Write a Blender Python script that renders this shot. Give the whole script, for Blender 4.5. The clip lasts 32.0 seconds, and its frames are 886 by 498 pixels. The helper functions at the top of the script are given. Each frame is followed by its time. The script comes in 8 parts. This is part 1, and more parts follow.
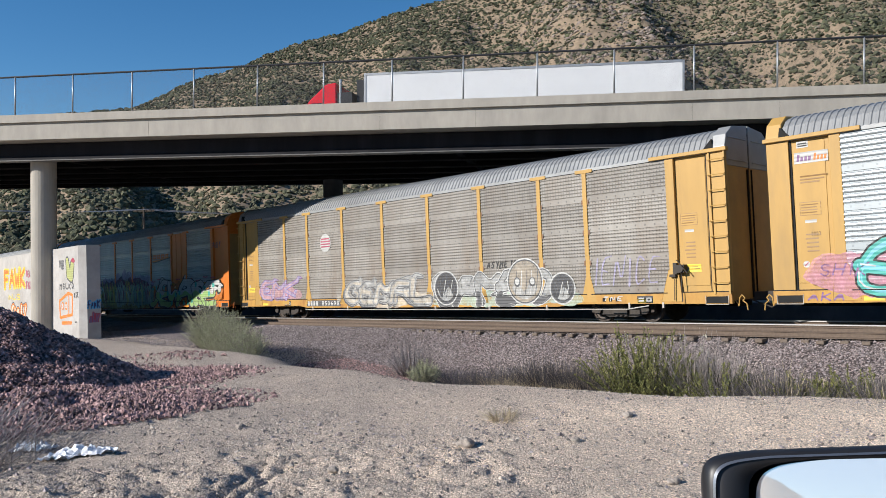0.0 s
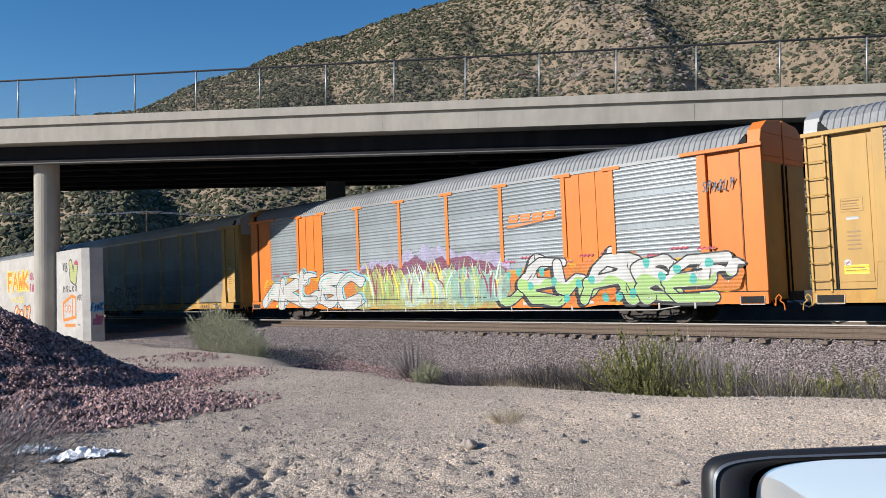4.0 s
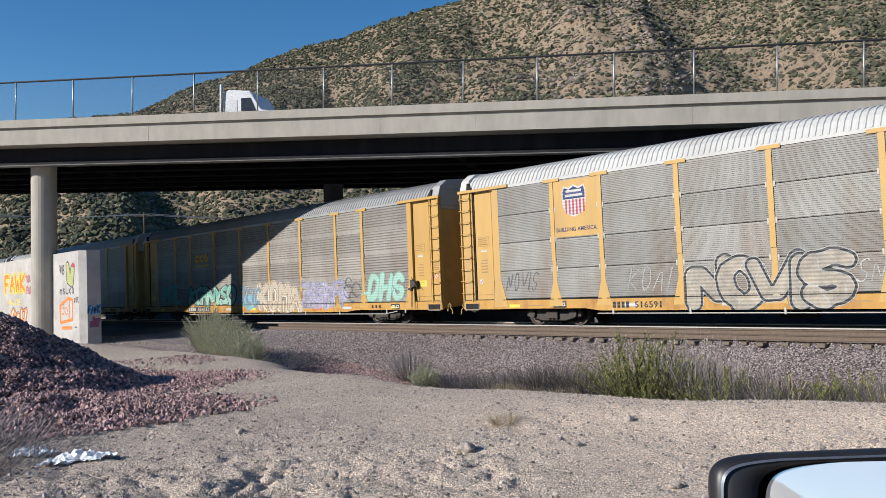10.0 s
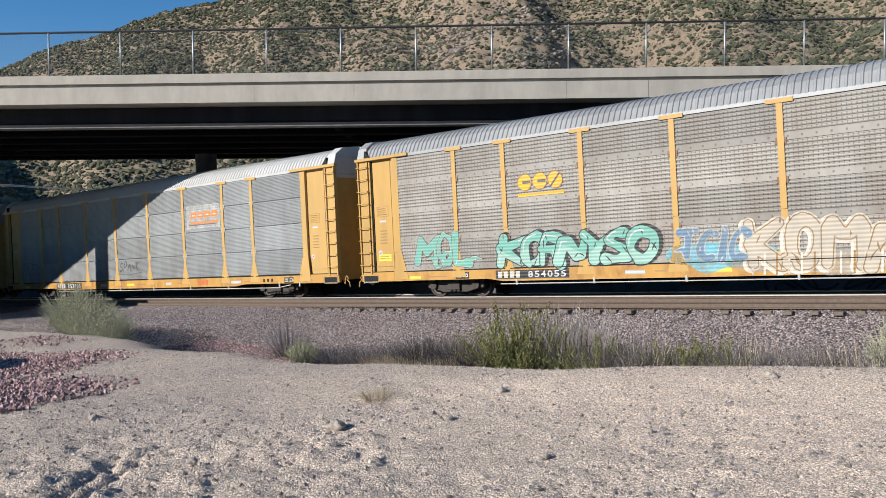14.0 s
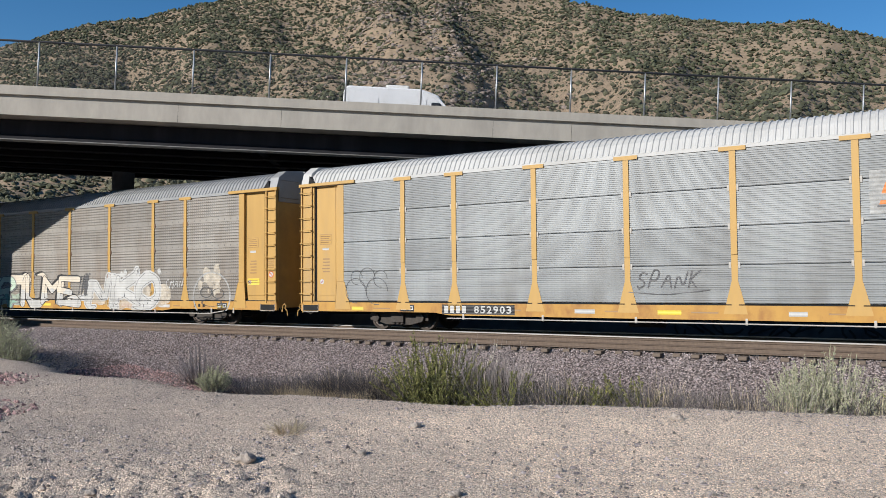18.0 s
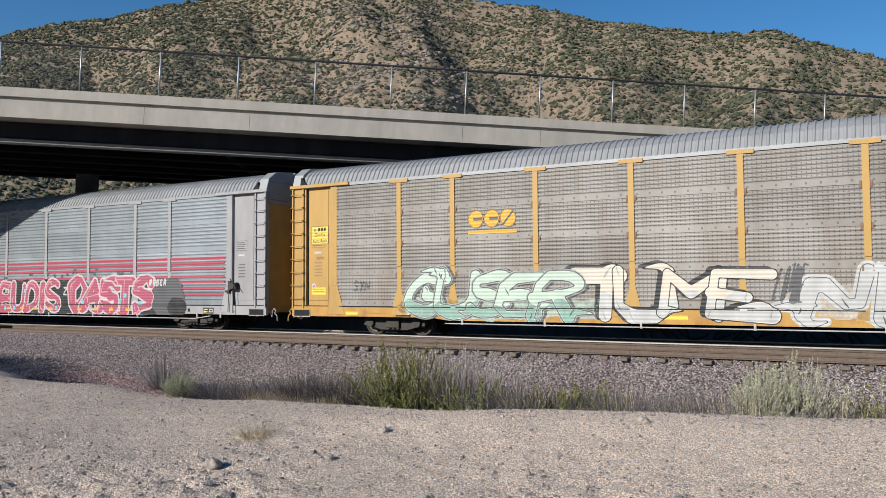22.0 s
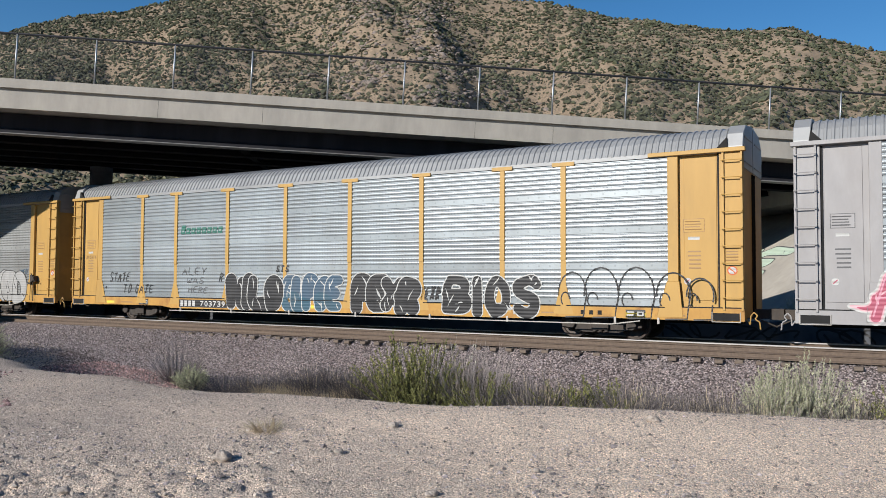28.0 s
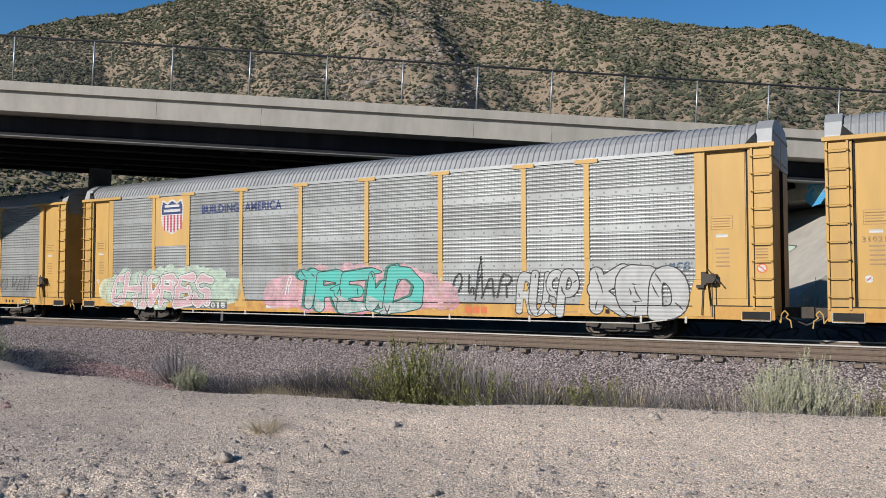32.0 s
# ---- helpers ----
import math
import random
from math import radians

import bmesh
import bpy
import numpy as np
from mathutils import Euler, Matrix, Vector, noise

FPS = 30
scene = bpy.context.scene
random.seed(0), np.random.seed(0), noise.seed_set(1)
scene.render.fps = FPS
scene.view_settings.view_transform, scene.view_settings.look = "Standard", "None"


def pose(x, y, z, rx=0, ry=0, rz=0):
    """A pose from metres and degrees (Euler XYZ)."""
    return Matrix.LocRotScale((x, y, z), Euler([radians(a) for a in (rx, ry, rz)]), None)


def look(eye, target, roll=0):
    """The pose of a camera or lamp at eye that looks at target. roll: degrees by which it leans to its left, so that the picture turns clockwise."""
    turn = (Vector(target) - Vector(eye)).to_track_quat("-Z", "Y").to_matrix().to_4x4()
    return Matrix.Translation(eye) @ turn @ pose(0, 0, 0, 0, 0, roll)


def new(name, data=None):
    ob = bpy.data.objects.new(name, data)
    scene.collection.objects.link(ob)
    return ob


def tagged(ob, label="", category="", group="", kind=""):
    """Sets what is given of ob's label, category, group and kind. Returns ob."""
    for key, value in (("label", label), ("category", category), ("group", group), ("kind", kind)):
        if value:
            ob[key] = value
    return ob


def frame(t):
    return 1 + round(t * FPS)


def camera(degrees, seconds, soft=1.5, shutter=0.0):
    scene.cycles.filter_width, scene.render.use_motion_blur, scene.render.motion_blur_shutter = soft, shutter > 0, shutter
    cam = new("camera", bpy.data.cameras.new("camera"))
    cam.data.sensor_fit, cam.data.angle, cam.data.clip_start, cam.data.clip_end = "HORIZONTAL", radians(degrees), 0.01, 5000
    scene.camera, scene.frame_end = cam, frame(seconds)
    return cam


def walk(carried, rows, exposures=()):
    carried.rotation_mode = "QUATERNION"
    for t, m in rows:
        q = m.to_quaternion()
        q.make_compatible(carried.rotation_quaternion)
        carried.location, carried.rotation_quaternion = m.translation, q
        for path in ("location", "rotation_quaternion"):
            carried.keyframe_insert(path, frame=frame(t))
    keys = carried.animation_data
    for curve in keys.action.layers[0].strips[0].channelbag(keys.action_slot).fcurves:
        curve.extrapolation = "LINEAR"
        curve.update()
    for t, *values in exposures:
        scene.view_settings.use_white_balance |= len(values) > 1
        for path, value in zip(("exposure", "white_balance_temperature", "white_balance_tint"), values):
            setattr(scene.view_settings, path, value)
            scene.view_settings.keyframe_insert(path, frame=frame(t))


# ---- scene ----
LENS = 58.25
cam = camera(LENS, 32.0, soft=0.6)
PATH = (
    (0, 0.001, -0.000, -0.005, 0.00, 0.60, 0.51),
    (0.5, 0.001, -0.000, -0.009, 0.04, 0.64, 0.62),
    (1, 0.003, -0.002, -0.007, 0.08, 0.64, 0.61),
    (1.5, -0.002, 0.002, -0.010, 0.05, 0.66, 0.66),
    (2, 0.004, 0.005, -0.008, 0.10, 0.63, 0.67),
    (2.5, 0.001, 0.002, -0.005, 0.09, 0.66, 0.63),
    (3, 0.001, 0.003, -0.006, 0.09, 0.65, 0.62),
    (3.5, 0.005, 0.005, -0.006, 0.17, 0.67, 0.70),
    (5.5, 0.003, -0.004, -0.006, 0.28, 0.74, 0.67),
    (6, 0.004, 0.001, -0.008, 0.29, 0.72, 0.64),
    (6.5, 0.004, 0.003, -0.005, 0.29, 0.77, 0.54),
    (7, -0.000, 0.001, -0.007, 0.22, 0.78, 0.47),
    (7.5, 0.004, 0.001, -0.006, 0.21, 0.76, 0.58),
    (8, -0.000, 0.004, -0.006, 0.19, 0.78, 0.52),
    (8.5, -0.003, 0.005, -0.008, 0.19, 0.90, 0.49),
    (9, -0.001, 0.010, -0.008, 0.19, 0.95, 0.49),
    (9.5, 0.003, 0.015, -0.005, 0.17, 0.95, 0.48),
    (10, 0.003, 0.017, -0.010, 0.03, 0.91, 0.62),
    (10.5, 0.000, 0.022, -0.008, -0.67, 0.80, 1.05),
    (11, 0.010, -0.003, -0.005, -3.08, 0.63, 1.21),
    (11.5, 0.027, 0.041, 0.008, -3.51, 0.41, 1.11),
    (12, 0.050, 0.107, 0.013, -3.89, -0.43, 0.64),
    (12.5, 0.101, 0.129, 0.006, -6.29, -0.99, 0.73),
    (13, 0.129, 0.179, -0.006, -7.42, -1.16, 1.80),
    (13.5, 0.131, 0.216, -0.007, -7.92, -1.26, 1.72),
    (14, 0.124, 0.229, -0.009, -8.46, -1.22, 0.93),
    (14.5, 0.117, 0.208, 0.002, -9.23, -0.93, -0.21),
    (16.5, 0.109, 0.188, 0.014, -11.92, 0.50, -1.92),
    (17, 0.111, 0.190, 0.013, -12.55, 0.81, -1.85),
    (17.5, 0.117, 0.183, 0.010, -13.37, 1.06, -1.69),
    (18, 0.118, 0.187, 0.012, -14.08, 1.15, -1.57),
    (18.5, 0.112, 0.185, 0.011, -14.63, 1.15, -1.39),
    (19, 0.109, 0.181, 0.015, -14.98, 1.15, -1.31),
    (19.5, 0.112, 0.178, 0.014, -15.37, 1.25, -1.27),
    (20, 0.115, 0.182, 0.015, -15.56, 1.32, -1.43),
    (20.5, 0.116, 0.188, 0.009, -15.60, 1.36, -1.57),
    (21, 0.114, 0.187, 0.014, -15.70, 1.41, -1.70),
    (21.5, 0.116, 0.181, 0.010, -16.01, 1.47, -1.80),
    (22, 0.120, 0.181, 0.006, -16.30, 1.56, -1.72),
    (22.5, 0.118, 0.174, 0.007, -16.40, 1.61, -1.65),
    (23, 0.116, 0.170, 0.012, -16.41, 1.63, -1.60),
    (23.5, 0.115, 0.177, 0.012, -16.39, 1.64, -1.60),
    (24, 0.112, 0.174, 0.010, -16.38, 1.65, -1.68),
    (24.5, 0.110, 0.169, 0.012, -16.43, 1.60, -1.91),
    (26.5, 0.112, 0.167, 0.016, -15.90, 1.36, -2.35),
    (27, 0.116, 0.174, 0.016, -15.74, 1.31, -2.35),
    (27.5, 0.120, 0.176, 0.013, -15.60, 1.27, -2.30),
    (28, 0.119, 0.179, 0.011, -15.50, 1.21, -2.32),
    (28.5, 0.117, 0.180, 0.009, -15.47, 1.22, -2.25),
    (29, 0.119, 0.183, 0.006, -15.40, 1.26, -2.05),
    (29.5, 0.120, 0.179, 0.009, -15.49, 1.32, -1.84),
    (30, 0.111, 0.182, 0.007, -15.62, 1.36, -1.84),
    (30.5, 0.116, 0.183, 0.008, -15.52, 1.34, -1.84),
    (31, 0.117, 0.182, 0.009, -15.48, 1.31, -1.85),
    (31.5, 0.119, 0.179, 0.009, -15.51, 1.26, -1.89),
    (32, 0.121, 0.186, 0.004, -15.54, 1.21, -1.97),
)
walk(cam, [(t, pose(x, y, z, 90 + pitch, roll, yaw)) for t, x, y, z, yaw, pitch, roll in PATH],
     ((0, 0.42), (10, 0.40), (13, 0.50), (15, 0.42), (17, 0.30), (19, 0.25), (32, 0.25)))

# ---- light ----
SUN_TO = Vector((-0.836, -0.360, 0.414)).normalized()
world = bpy.data.worlds.new("sky")
scene.world = world
world.use_nodes = True
wn = world.node_tree.nodes
sky = wn.new("ShaderNodeTexSky")
sky.sky_type = "NISHITA"
sky.sun_disc = False
sky.sun_elevation = math.asin(SUN_TO.z)
sky.sun_rotation = math.atan2(SUN_TO.x, SUN_TO.y)
sky.altitude = 1200
sky.air_density = 1.0
sky.dust_density = 0.0
sky.ozone_density = 3.0
wn["Background"].inputs["Strength"].default_value = 0.092
deep = wn.new("ShaderNodeHueSaturation")
deep.inputs["Saturation"].default_value = 1.27
world.node_tree.links.new(sky.outputs[0], deep.inputs["Color"])
world.node_tree.links.new(deep.outputs[0], wn["Background"].inputs[0])
sun_data = bpy.data.lights.new("sun", "SUN")
sun_data.energy = 5.2
sun_data.angle = radians(0.5)
sun_data.color = (1.0, 0.953, 0.885)
sun = new("sun", sun_data)
sun.matrix_world = look(SUN_TO * 90, (0, 0, 0))
scene.view_settings.exposure = 0.0

# ---- materials ----
MATS = {}


def mat(name, c1, c2=None, scale=6.0, rough=0.8, metal=0.0, bump=0.0, bump_scale=40.0, stain=None, stain_scale=0.8,
        stain_amount=0.5, stretch=(1, 1, 1), rand=0.0, spec=0.4, detail=6.0):
    """Two-colour grain at one scale, stains at a larger one, and fine relief, in the object's own metres."""
    if name in MATS:
        return MATS[name]
    m = bpy.data.materials.new(name)
    m.use_nodes = True
    nt = m.node_tree
    bsdf = nt.nodes["Principled BSDF"]
    bsdf.inputs["Roughness"].default_value = rough
    bsdf.inputs["Metallic"].default_value = metal
    bsdf.inputs["Specular IOR Level"].default_value = spec
    co = nt.nodes.new("ShaderNodeTexCoord")
    mp = nt.nodes.new("ShaderNodeMapping")
    mp.inputs["Scale"].default_value = stretch
    nt.links.new(co.outputs["Object"], mp.inputs[0])
    c2 = c2 or tuple(v * 0.75 for v in c1)

    def noise_tex(s, d=detail):
        n = nt.nodes.new("ShaderNodeTexNoise")
        n.inputs["Scale"].default_value = s
        n.inputs["Detail"].default_value = d
        n.inputs["Roughness"].default_value = 0.62
        nt.links.new(mp.outputs[0], n.inputs["Vector"])
        return n

    def ramp(src, a, b):
        r = nt.nodes.new("ShaderNodeMapRange")
        r.inputs["From Min"].default_value, r.inputs["From Max"].default_value = a, b
        nt.links.new(src, r.inputs["Value"])
        return r.outputs[0]

    def mix(fac, a, b):
        x = nt.nodes.new("ShaderNodeMix")
        x.data_type = "RGBA"
        if isinstance(fac, (int, float)):
            x.inputs["Factor"].default_value = fac
        else:
            nt.links.new(fac, x.inputs["Factor"])
        for sock, v in ((x.inputs[6], a), (x.inputs[7], b)):
            if isinstance(v, tuple):
                sock.default_value = (*v, 1)
            else:
                nt.links.new(v, sock)
        return x.outputs[2]

    col = mix(ramp(noise_tex(scale).outputs["Fac"], 0.33, 0.67), c1, c2)
    if stain:
        f = ramp(noise_tex(stain_scale, 8).outputs["Fac"], 0.48, 0.72)
        mu = nt.nodes.new("ShaderNodeMath")
        mu.operation = "MULTIPLY"
        mu.inputs[1].default_value = stain_amount
        nt.links.new(f, mu.inputs[0])
        col = mix(mu.outputs[0], col, stain)
    if rand:
        geo = nt.nodes.new("ShaderNodeNewGeometry")
        hv = nt.nodes.new("ShaderNodeHueSaturation")
        nt.links.new(ramp_range(nt, geo.outputs["Random Per Island"], 1 - rand, 1 + rand), hv.inputs["Value"])
        nt.links.new(col, hv.inputs["Color"])
        col = hv.outputs[0]
    nt.links.new(col, bsdf.inputs["Base Color"])
    if bump:
        b = nt.nodes.new("ShaderNodeBump")
        b.inputs["Strength"].default_value = bump
        b.inputs["Distance"].default_value = 0.02
        nt.links.new(noise_tex(bump_scale, 4).outputs["Fac"], b.inputs["Height"])
        nt.links.new(b.outputs[0], bsdf.inputs["Normal"])
    MATS[name] = m
    return m


def ramp_range(nt, src, a, b):
    r = nt.nodes.new("ShaderNodeMapRange")
    r.inputs["To Min"].default_value, r.inputs["To Max"].default_value = a, b
    nt.links.new(src, r.inputs["Value"])
    return r.outputs[0]




def gravel_mat(name, cell, tones, relief, warm=None, gap=0.35, k1=0.8, k2=0.55, dark=0.22, light=1.75):
    """Loose stone seen from above: cells of stone with their own tones, shade painted dark in the gaps between, broad
    drifts of colour.
    """
    m = bpy.data.materials.new(name)
    m.use_nodes = True
    nt = m.node_tree
    bsdf = nt.nodes["Principled BSDF"]
    bsdf.inputs["Roughness"].default_value = 0.95
    bsdf.inputs["Specular IOR Level"].default_value = 0.2
    co = nt.nodes.new("ShaderNodeTexCoord")

    def link(a, b):
        nt.links.new(a, b)

    def vor(scale, feature="F1"):
        v = nt.nodes.new("ShaderNodeTexVoronoi")
        v.feature = feature
        v.inputs["Scale"].default_value = scale
        link(co.outputs["Object"], v.inputs["Vector"])
        return v

    def nz(scale, detail):
        n = nt.nodes.new("ShaderNodeTexNoise")
        n.inputs["Scale"].default_value, n.inputs["Detail"].default_value = scale, detail
        link(co.outputs["Object"], n.inputs["Vector"])
        return n.outputs["Fac"]

    def span(src, a, b, c=0.0, d=1.0):
        r = nt.nodes.new("ShaderNodeMapRange")
        for k, v in zip(("From Min", "From Max", "To Min", "To Max"), (a, b, c, d)):
            r.inputs[k].default_value = v
        link(src, r.inputs["Value"])
        return r.outputs[0]

    def mix(fac, a, b, how="MIX"):
        x = nt.nodes.new("ShaderNodeMix")
        x.data_type, x.blend_type = "RGBA", how
        if isinstance(fac, float):
            x.inputs["Factor"].default_value = fac
        else:
            link(fac, x.inputs["Factor"])
        for sock, v in ((x.inputs[6], a), (x.inputs[7], b)):
            if isinstance(v, tuple):
                sock.default_value = (*v, 1)
            else:
                link(v, sock)
        return x.outputs[2]
    v1, v2 = vor(cell), vor(cell * 2.3)
    g1, g2 = nt.nodes.new("ShaderNodeSeparateColor"), nt.nodes.new("ShaderNodeSeparateColor")
    link(v1.outputs["Color"], g1.inputs[0])
    link(v2.outputs["Color"], g2.inputs[0])
    base = mix(span(nz(0.35, 5), 0.35, 0.65), tones[0], tones[1])
    if warm:
        sep = nt.nodes.new("ShaderNodeSeparateXYZ")
        link(co.outputs["Object"], sep.inputs[0])
        add = nt.nodes.new("ShaderNodeMath")
        link(sep.outputs[0], add.inputs[0])
        link(span(nz(0.5, 3), 0.2, 0.8, -2.5, 2.5), add.inputs[1])
        base = mix(span(add.outputs[0], -2.0, 3.0), base, warm)
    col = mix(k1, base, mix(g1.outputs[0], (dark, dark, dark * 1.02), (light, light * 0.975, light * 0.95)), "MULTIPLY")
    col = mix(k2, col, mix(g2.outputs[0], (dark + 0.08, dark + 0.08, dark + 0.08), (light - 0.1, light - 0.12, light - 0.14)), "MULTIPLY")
    # shade between the stones, painted with the third tone
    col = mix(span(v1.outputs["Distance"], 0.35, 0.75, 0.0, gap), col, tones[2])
    link(col, bsdf.inputs["Base Color"])
    h = nt.nodes.new("ShaderNodeMath")
    h.operation = "ADD"
    link(span(v1.outputs["Distance"], 0.0, 0.8, 1.0, 0.0), h.inputs[0])
    link(span(v2.outputs["Distance"], 0.0, 0.8, 0.5, 0.0), h.inputs[1])
    b = nt.nodes.new("ShaderNodeBump")
    b.inputs["Strength"].default_value = 0.9
    b.inputs["Distance"].default_value = relief
    link(h.outputs[0], b.inputs["Height"])
    link(b.outputs[0], bsdf.inputs["Normal"])
    MATS[name] = m
    return m


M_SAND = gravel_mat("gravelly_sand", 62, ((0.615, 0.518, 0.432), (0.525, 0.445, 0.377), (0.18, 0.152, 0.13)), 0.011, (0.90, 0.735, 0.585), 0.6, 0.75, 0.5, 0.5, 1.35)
M_CONC = mat("concrete", (0.37, 0.343, 0.299), (0.308, 0.286, 0.251), 2.2, 0.9, bump=0.25, bump_scale=30, stain=(0.22, 0.207, 0.185), stain_scale=0.5, stain_amount=0.6, stretch=(1, 1, 0.35))
M_CONC_W = mat("whitewashed_concrete", (0.425, 0.408, 0.391), (0.34, 0.327, 0.31), 1.6, 0.85, bump=0.2, stain=(0.255, 0.234, 0.212), stain_scale=0.7, stain_amount=0.5)
# near-black: deep shade under the bridge is put into this colour
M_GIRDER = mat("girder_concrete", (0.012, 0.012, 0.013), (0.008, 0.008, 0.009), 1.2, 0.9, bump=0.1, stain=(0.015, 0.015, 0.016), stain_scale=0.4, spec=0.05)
M_STEEL = mat("galvanised_steel", (0.42, 0.43, 0.44), (0.34, 0.35, 0.36), 5, 0.45, 0.7)
M_DARK = mat("black_steel", (0.018, 0.017, 0.016), (0.010, 0.010, 0.010), 5, 0.8, bump=0.2, stain=(0.04, 0.028, 0.02), stain_scale=2, spec=0.1)
# concrete with the shade of train and bridge put into its colour
M_SHADOWED = mat("sooty_concrete", (0.11, 0.118, 0.135), (0.075, 0.08, 0.092), 1.5, 0.9, bump=0.2, stain=(0.034, 0.034, 0.0374), stain_scale=0.8, spec=0.1)
M_BOGIE = mat("dusty_cast_steel", (0.0595, 0.0504, 0.0434), (0.0315, 0.0266, 0.0238), 8, 0.75, 0.1, bump=0.3, stain=(0.091, 0.07, 0.056), stain_scale=4)
M_WHEEL = mat("wheel_steel", (0.09, 0.07, 0.058), (0.05, 0.042, 0.038), 9, 0.6, 0.4)
M_RAIL = mat("rusty_rail", (0.15, 0.11, 0.0825), (0.1, 0.0725, 0.055), 12, 0.8, 0.1, bump=0.2)
M_RAILTOP = mat("polished_rail", (0.52, 0.505, 0.49), (0.42, 0.405, 0.39), 20, 0.4, 0.45)
M_TIE = mat("weathered_tie", (0.167, 0.13, 0.102), (0.0868, 0.0682, 0.0558), 12, 0.9, bump=0.5, stretch=(1, 0.2, 1))
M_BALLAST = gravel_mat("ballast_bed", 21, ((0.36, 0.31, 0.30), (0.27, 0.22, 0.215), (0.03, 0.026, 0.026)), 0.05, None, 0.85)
M_STONE = mat("ballast_stone", (0.34, 0.295, 0.29), (0.14, 0.118, 0.118), 12, 0.9, rand=0.55, bump=0.3)
M_RED = mat("red_rock", (0.40, 0.265, 0.25), (0.18, 0.11, 0.105), 10, 0.9, rand=0.65, bump=0.6, bump_scale=18)
M_PEBBLE = mat("pebble", (0.35, 0.30, 0.257), (0.145, 0.127, 0.115), 20, 0.9, rand=0.55)
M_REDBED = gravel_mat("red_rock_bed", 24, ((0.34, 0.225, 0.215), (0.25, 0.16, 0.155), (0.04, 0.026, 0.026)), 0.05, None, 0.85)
M_CLOD = mat("dry_clod", (0.5, 0.43, 0.365), (0.36, 0.31, 0.265), 20, 0.95, rand=0.25)

# ---- plan: s runs along the track away to the far end, p from the camera towards the track ----
TH, NH = Vector((-0.69464, 0.71936, 0)), Vector((0.71936, 0.69464, 0))
RUN = Vector((-0.69404, 0.71874, -0.04155))
FOOT = Vector((15.5315, 14.9978, -1.6444))
HALF = 1.535
TRACK_ROT = Matrix((-RUN, NH, (-RUN).cross(NH))).transposed().to_4x4()
SPEED, PITCH = 7.3851, 28.588
E_BR, M_BR = Vector((0.97868, -0.20541, 0)), Vector((0.20541, 0.97868, 0))
BR_D, BR_SLOPE = 32.16, -0.0141


def at_track(s, y=0.0, z=0.0):
    """The pose of a thing on the track: x back towards the near end, y away from the camera, z up from the rail's top."""
    return Matrix.Translation(FOOT + RUN * s + NH * HALF) @ TRACK_ROT @ Matrix.Translation((0, y, z))


def at_bridge(u, v, z=0.0):
    """A place by the bridge: u metres to the right along it, v behind its near face, z above its parapet's top."""
    p = E_BR * u + M_BR * (BR_D + v)
    return Vector((p.x, p.y, 6.60 + BR_SLOPE * (u + 11.96) + z))


BR_ROT = Matrix((Vector((E_BR.x, E_BR.y, BR_SLOPE)).normalized(), M_BR, Vector((E_BR.x, E_BR.y, BR_SLOPE)).normalized().cross(M_BR))).transposed().to_4x4()


def bm_box(bm, x0, x1, y0, y1, z0, z1, m=None):
    vs = [bm.verts.new((x, y, z)) for z in (z0, z1) for y in (y0, y1) for x in (x0, x1)]
    fs = [bm.faces.new([vs[i] for i in f]) for f in ((0, 2, 3, 1), (4, 5, 7, 6), (0, 1, 5, 4), (2, 6, 7, 3), (0, 4, 6, 2), (1, 3, 7, 5))]
    if m is not None:
        bmesh.ops.transform(bm, matrix=m, verts=vs)
    return vs, fs


def bm_prism(bm, outline, y0, y1, axis="y"):
    """A flat outline given as (a, b) points, drawn out along y (a is x, b is z), x (a is y, b is z) or z (a is x, b is y)."""
    put = {"y": lambda a, b, c: (a, c, b), "x": lambda a, b, c: (c, a, b), "z": lambda a, b, c: (a, b, c)}[axis]
    lo = [bm.verts.new(put(a, b, y0)) for a, b in outline]
    hi = [bm.verts.new(put(a, b, y1)) for a, b in outline]
    n = len(outline)
    bm.faces.new(lo[::-1])
    bm.faces.new(hi)
    for i in range(n):
        bm.faces.new((lo[i], lo[(i + 1) % n], hi[(i + 1) % n], hi[i]))
    return lo + hi


def bm_tube(bm, a, b, r, seg=8, r2=None):
    a, b = Vector(a), Vector(b)
    q = (b - a).to_track_quat("Z", "Y")
    r2 = r if r2 is None else r2
    rings = [[bm.verts.new(c + q @ Vector((math.cos(k * math.tau / seg) * rr, math.sin(k * math.tau / seg) * rr, 0))) for k in range(seg)] for c, rr in ((a, r), (b, r2))]
    for k in range(seg):
        bm.faces.new((rings[0][k], rings[0][(k + 1) % seg], rings[1][(k + 1) % seg], rings[1][k]))
    bm.faces.new(rings[0][::-1])
    bm.faces.new(rings[1])


def mesh_of(name, bm, material, smooth=False, bevel=0.0):
    if bevel:
        bmesh.ops.bevel(bm, geom=bm.edges[:], offset=bevel, segments=1, affect="EDGES")
    bmesh.ops.recalc_face_normals(bm, faces=bm.faces[:])
    me = bpy.data.meshes.new(name)
    bm.to_mesh(me)
    bm.free()
    me.materials.append(material)
    if smooth:
        me.polygons.foreach_set("use_smooth", [True] * len(me.polygons))
    return me


def part(name, bm, material, parent, label="", bevel=0.0, smooth=False, m=None):
    """Links a bmesh, or a mesh shared with other parts, as ONE mesh object under a thing or a part."""
    me = bm if isinstance(bm, bpy.types.Mesh) else mesh_of(name, bm, material, smooth, bevel)
    ob = new(name, me)
    ob.parent = parent
    if m is not None:
        ob.matrix_basis = m
    if label:
        ob["label"] = label
    return ob


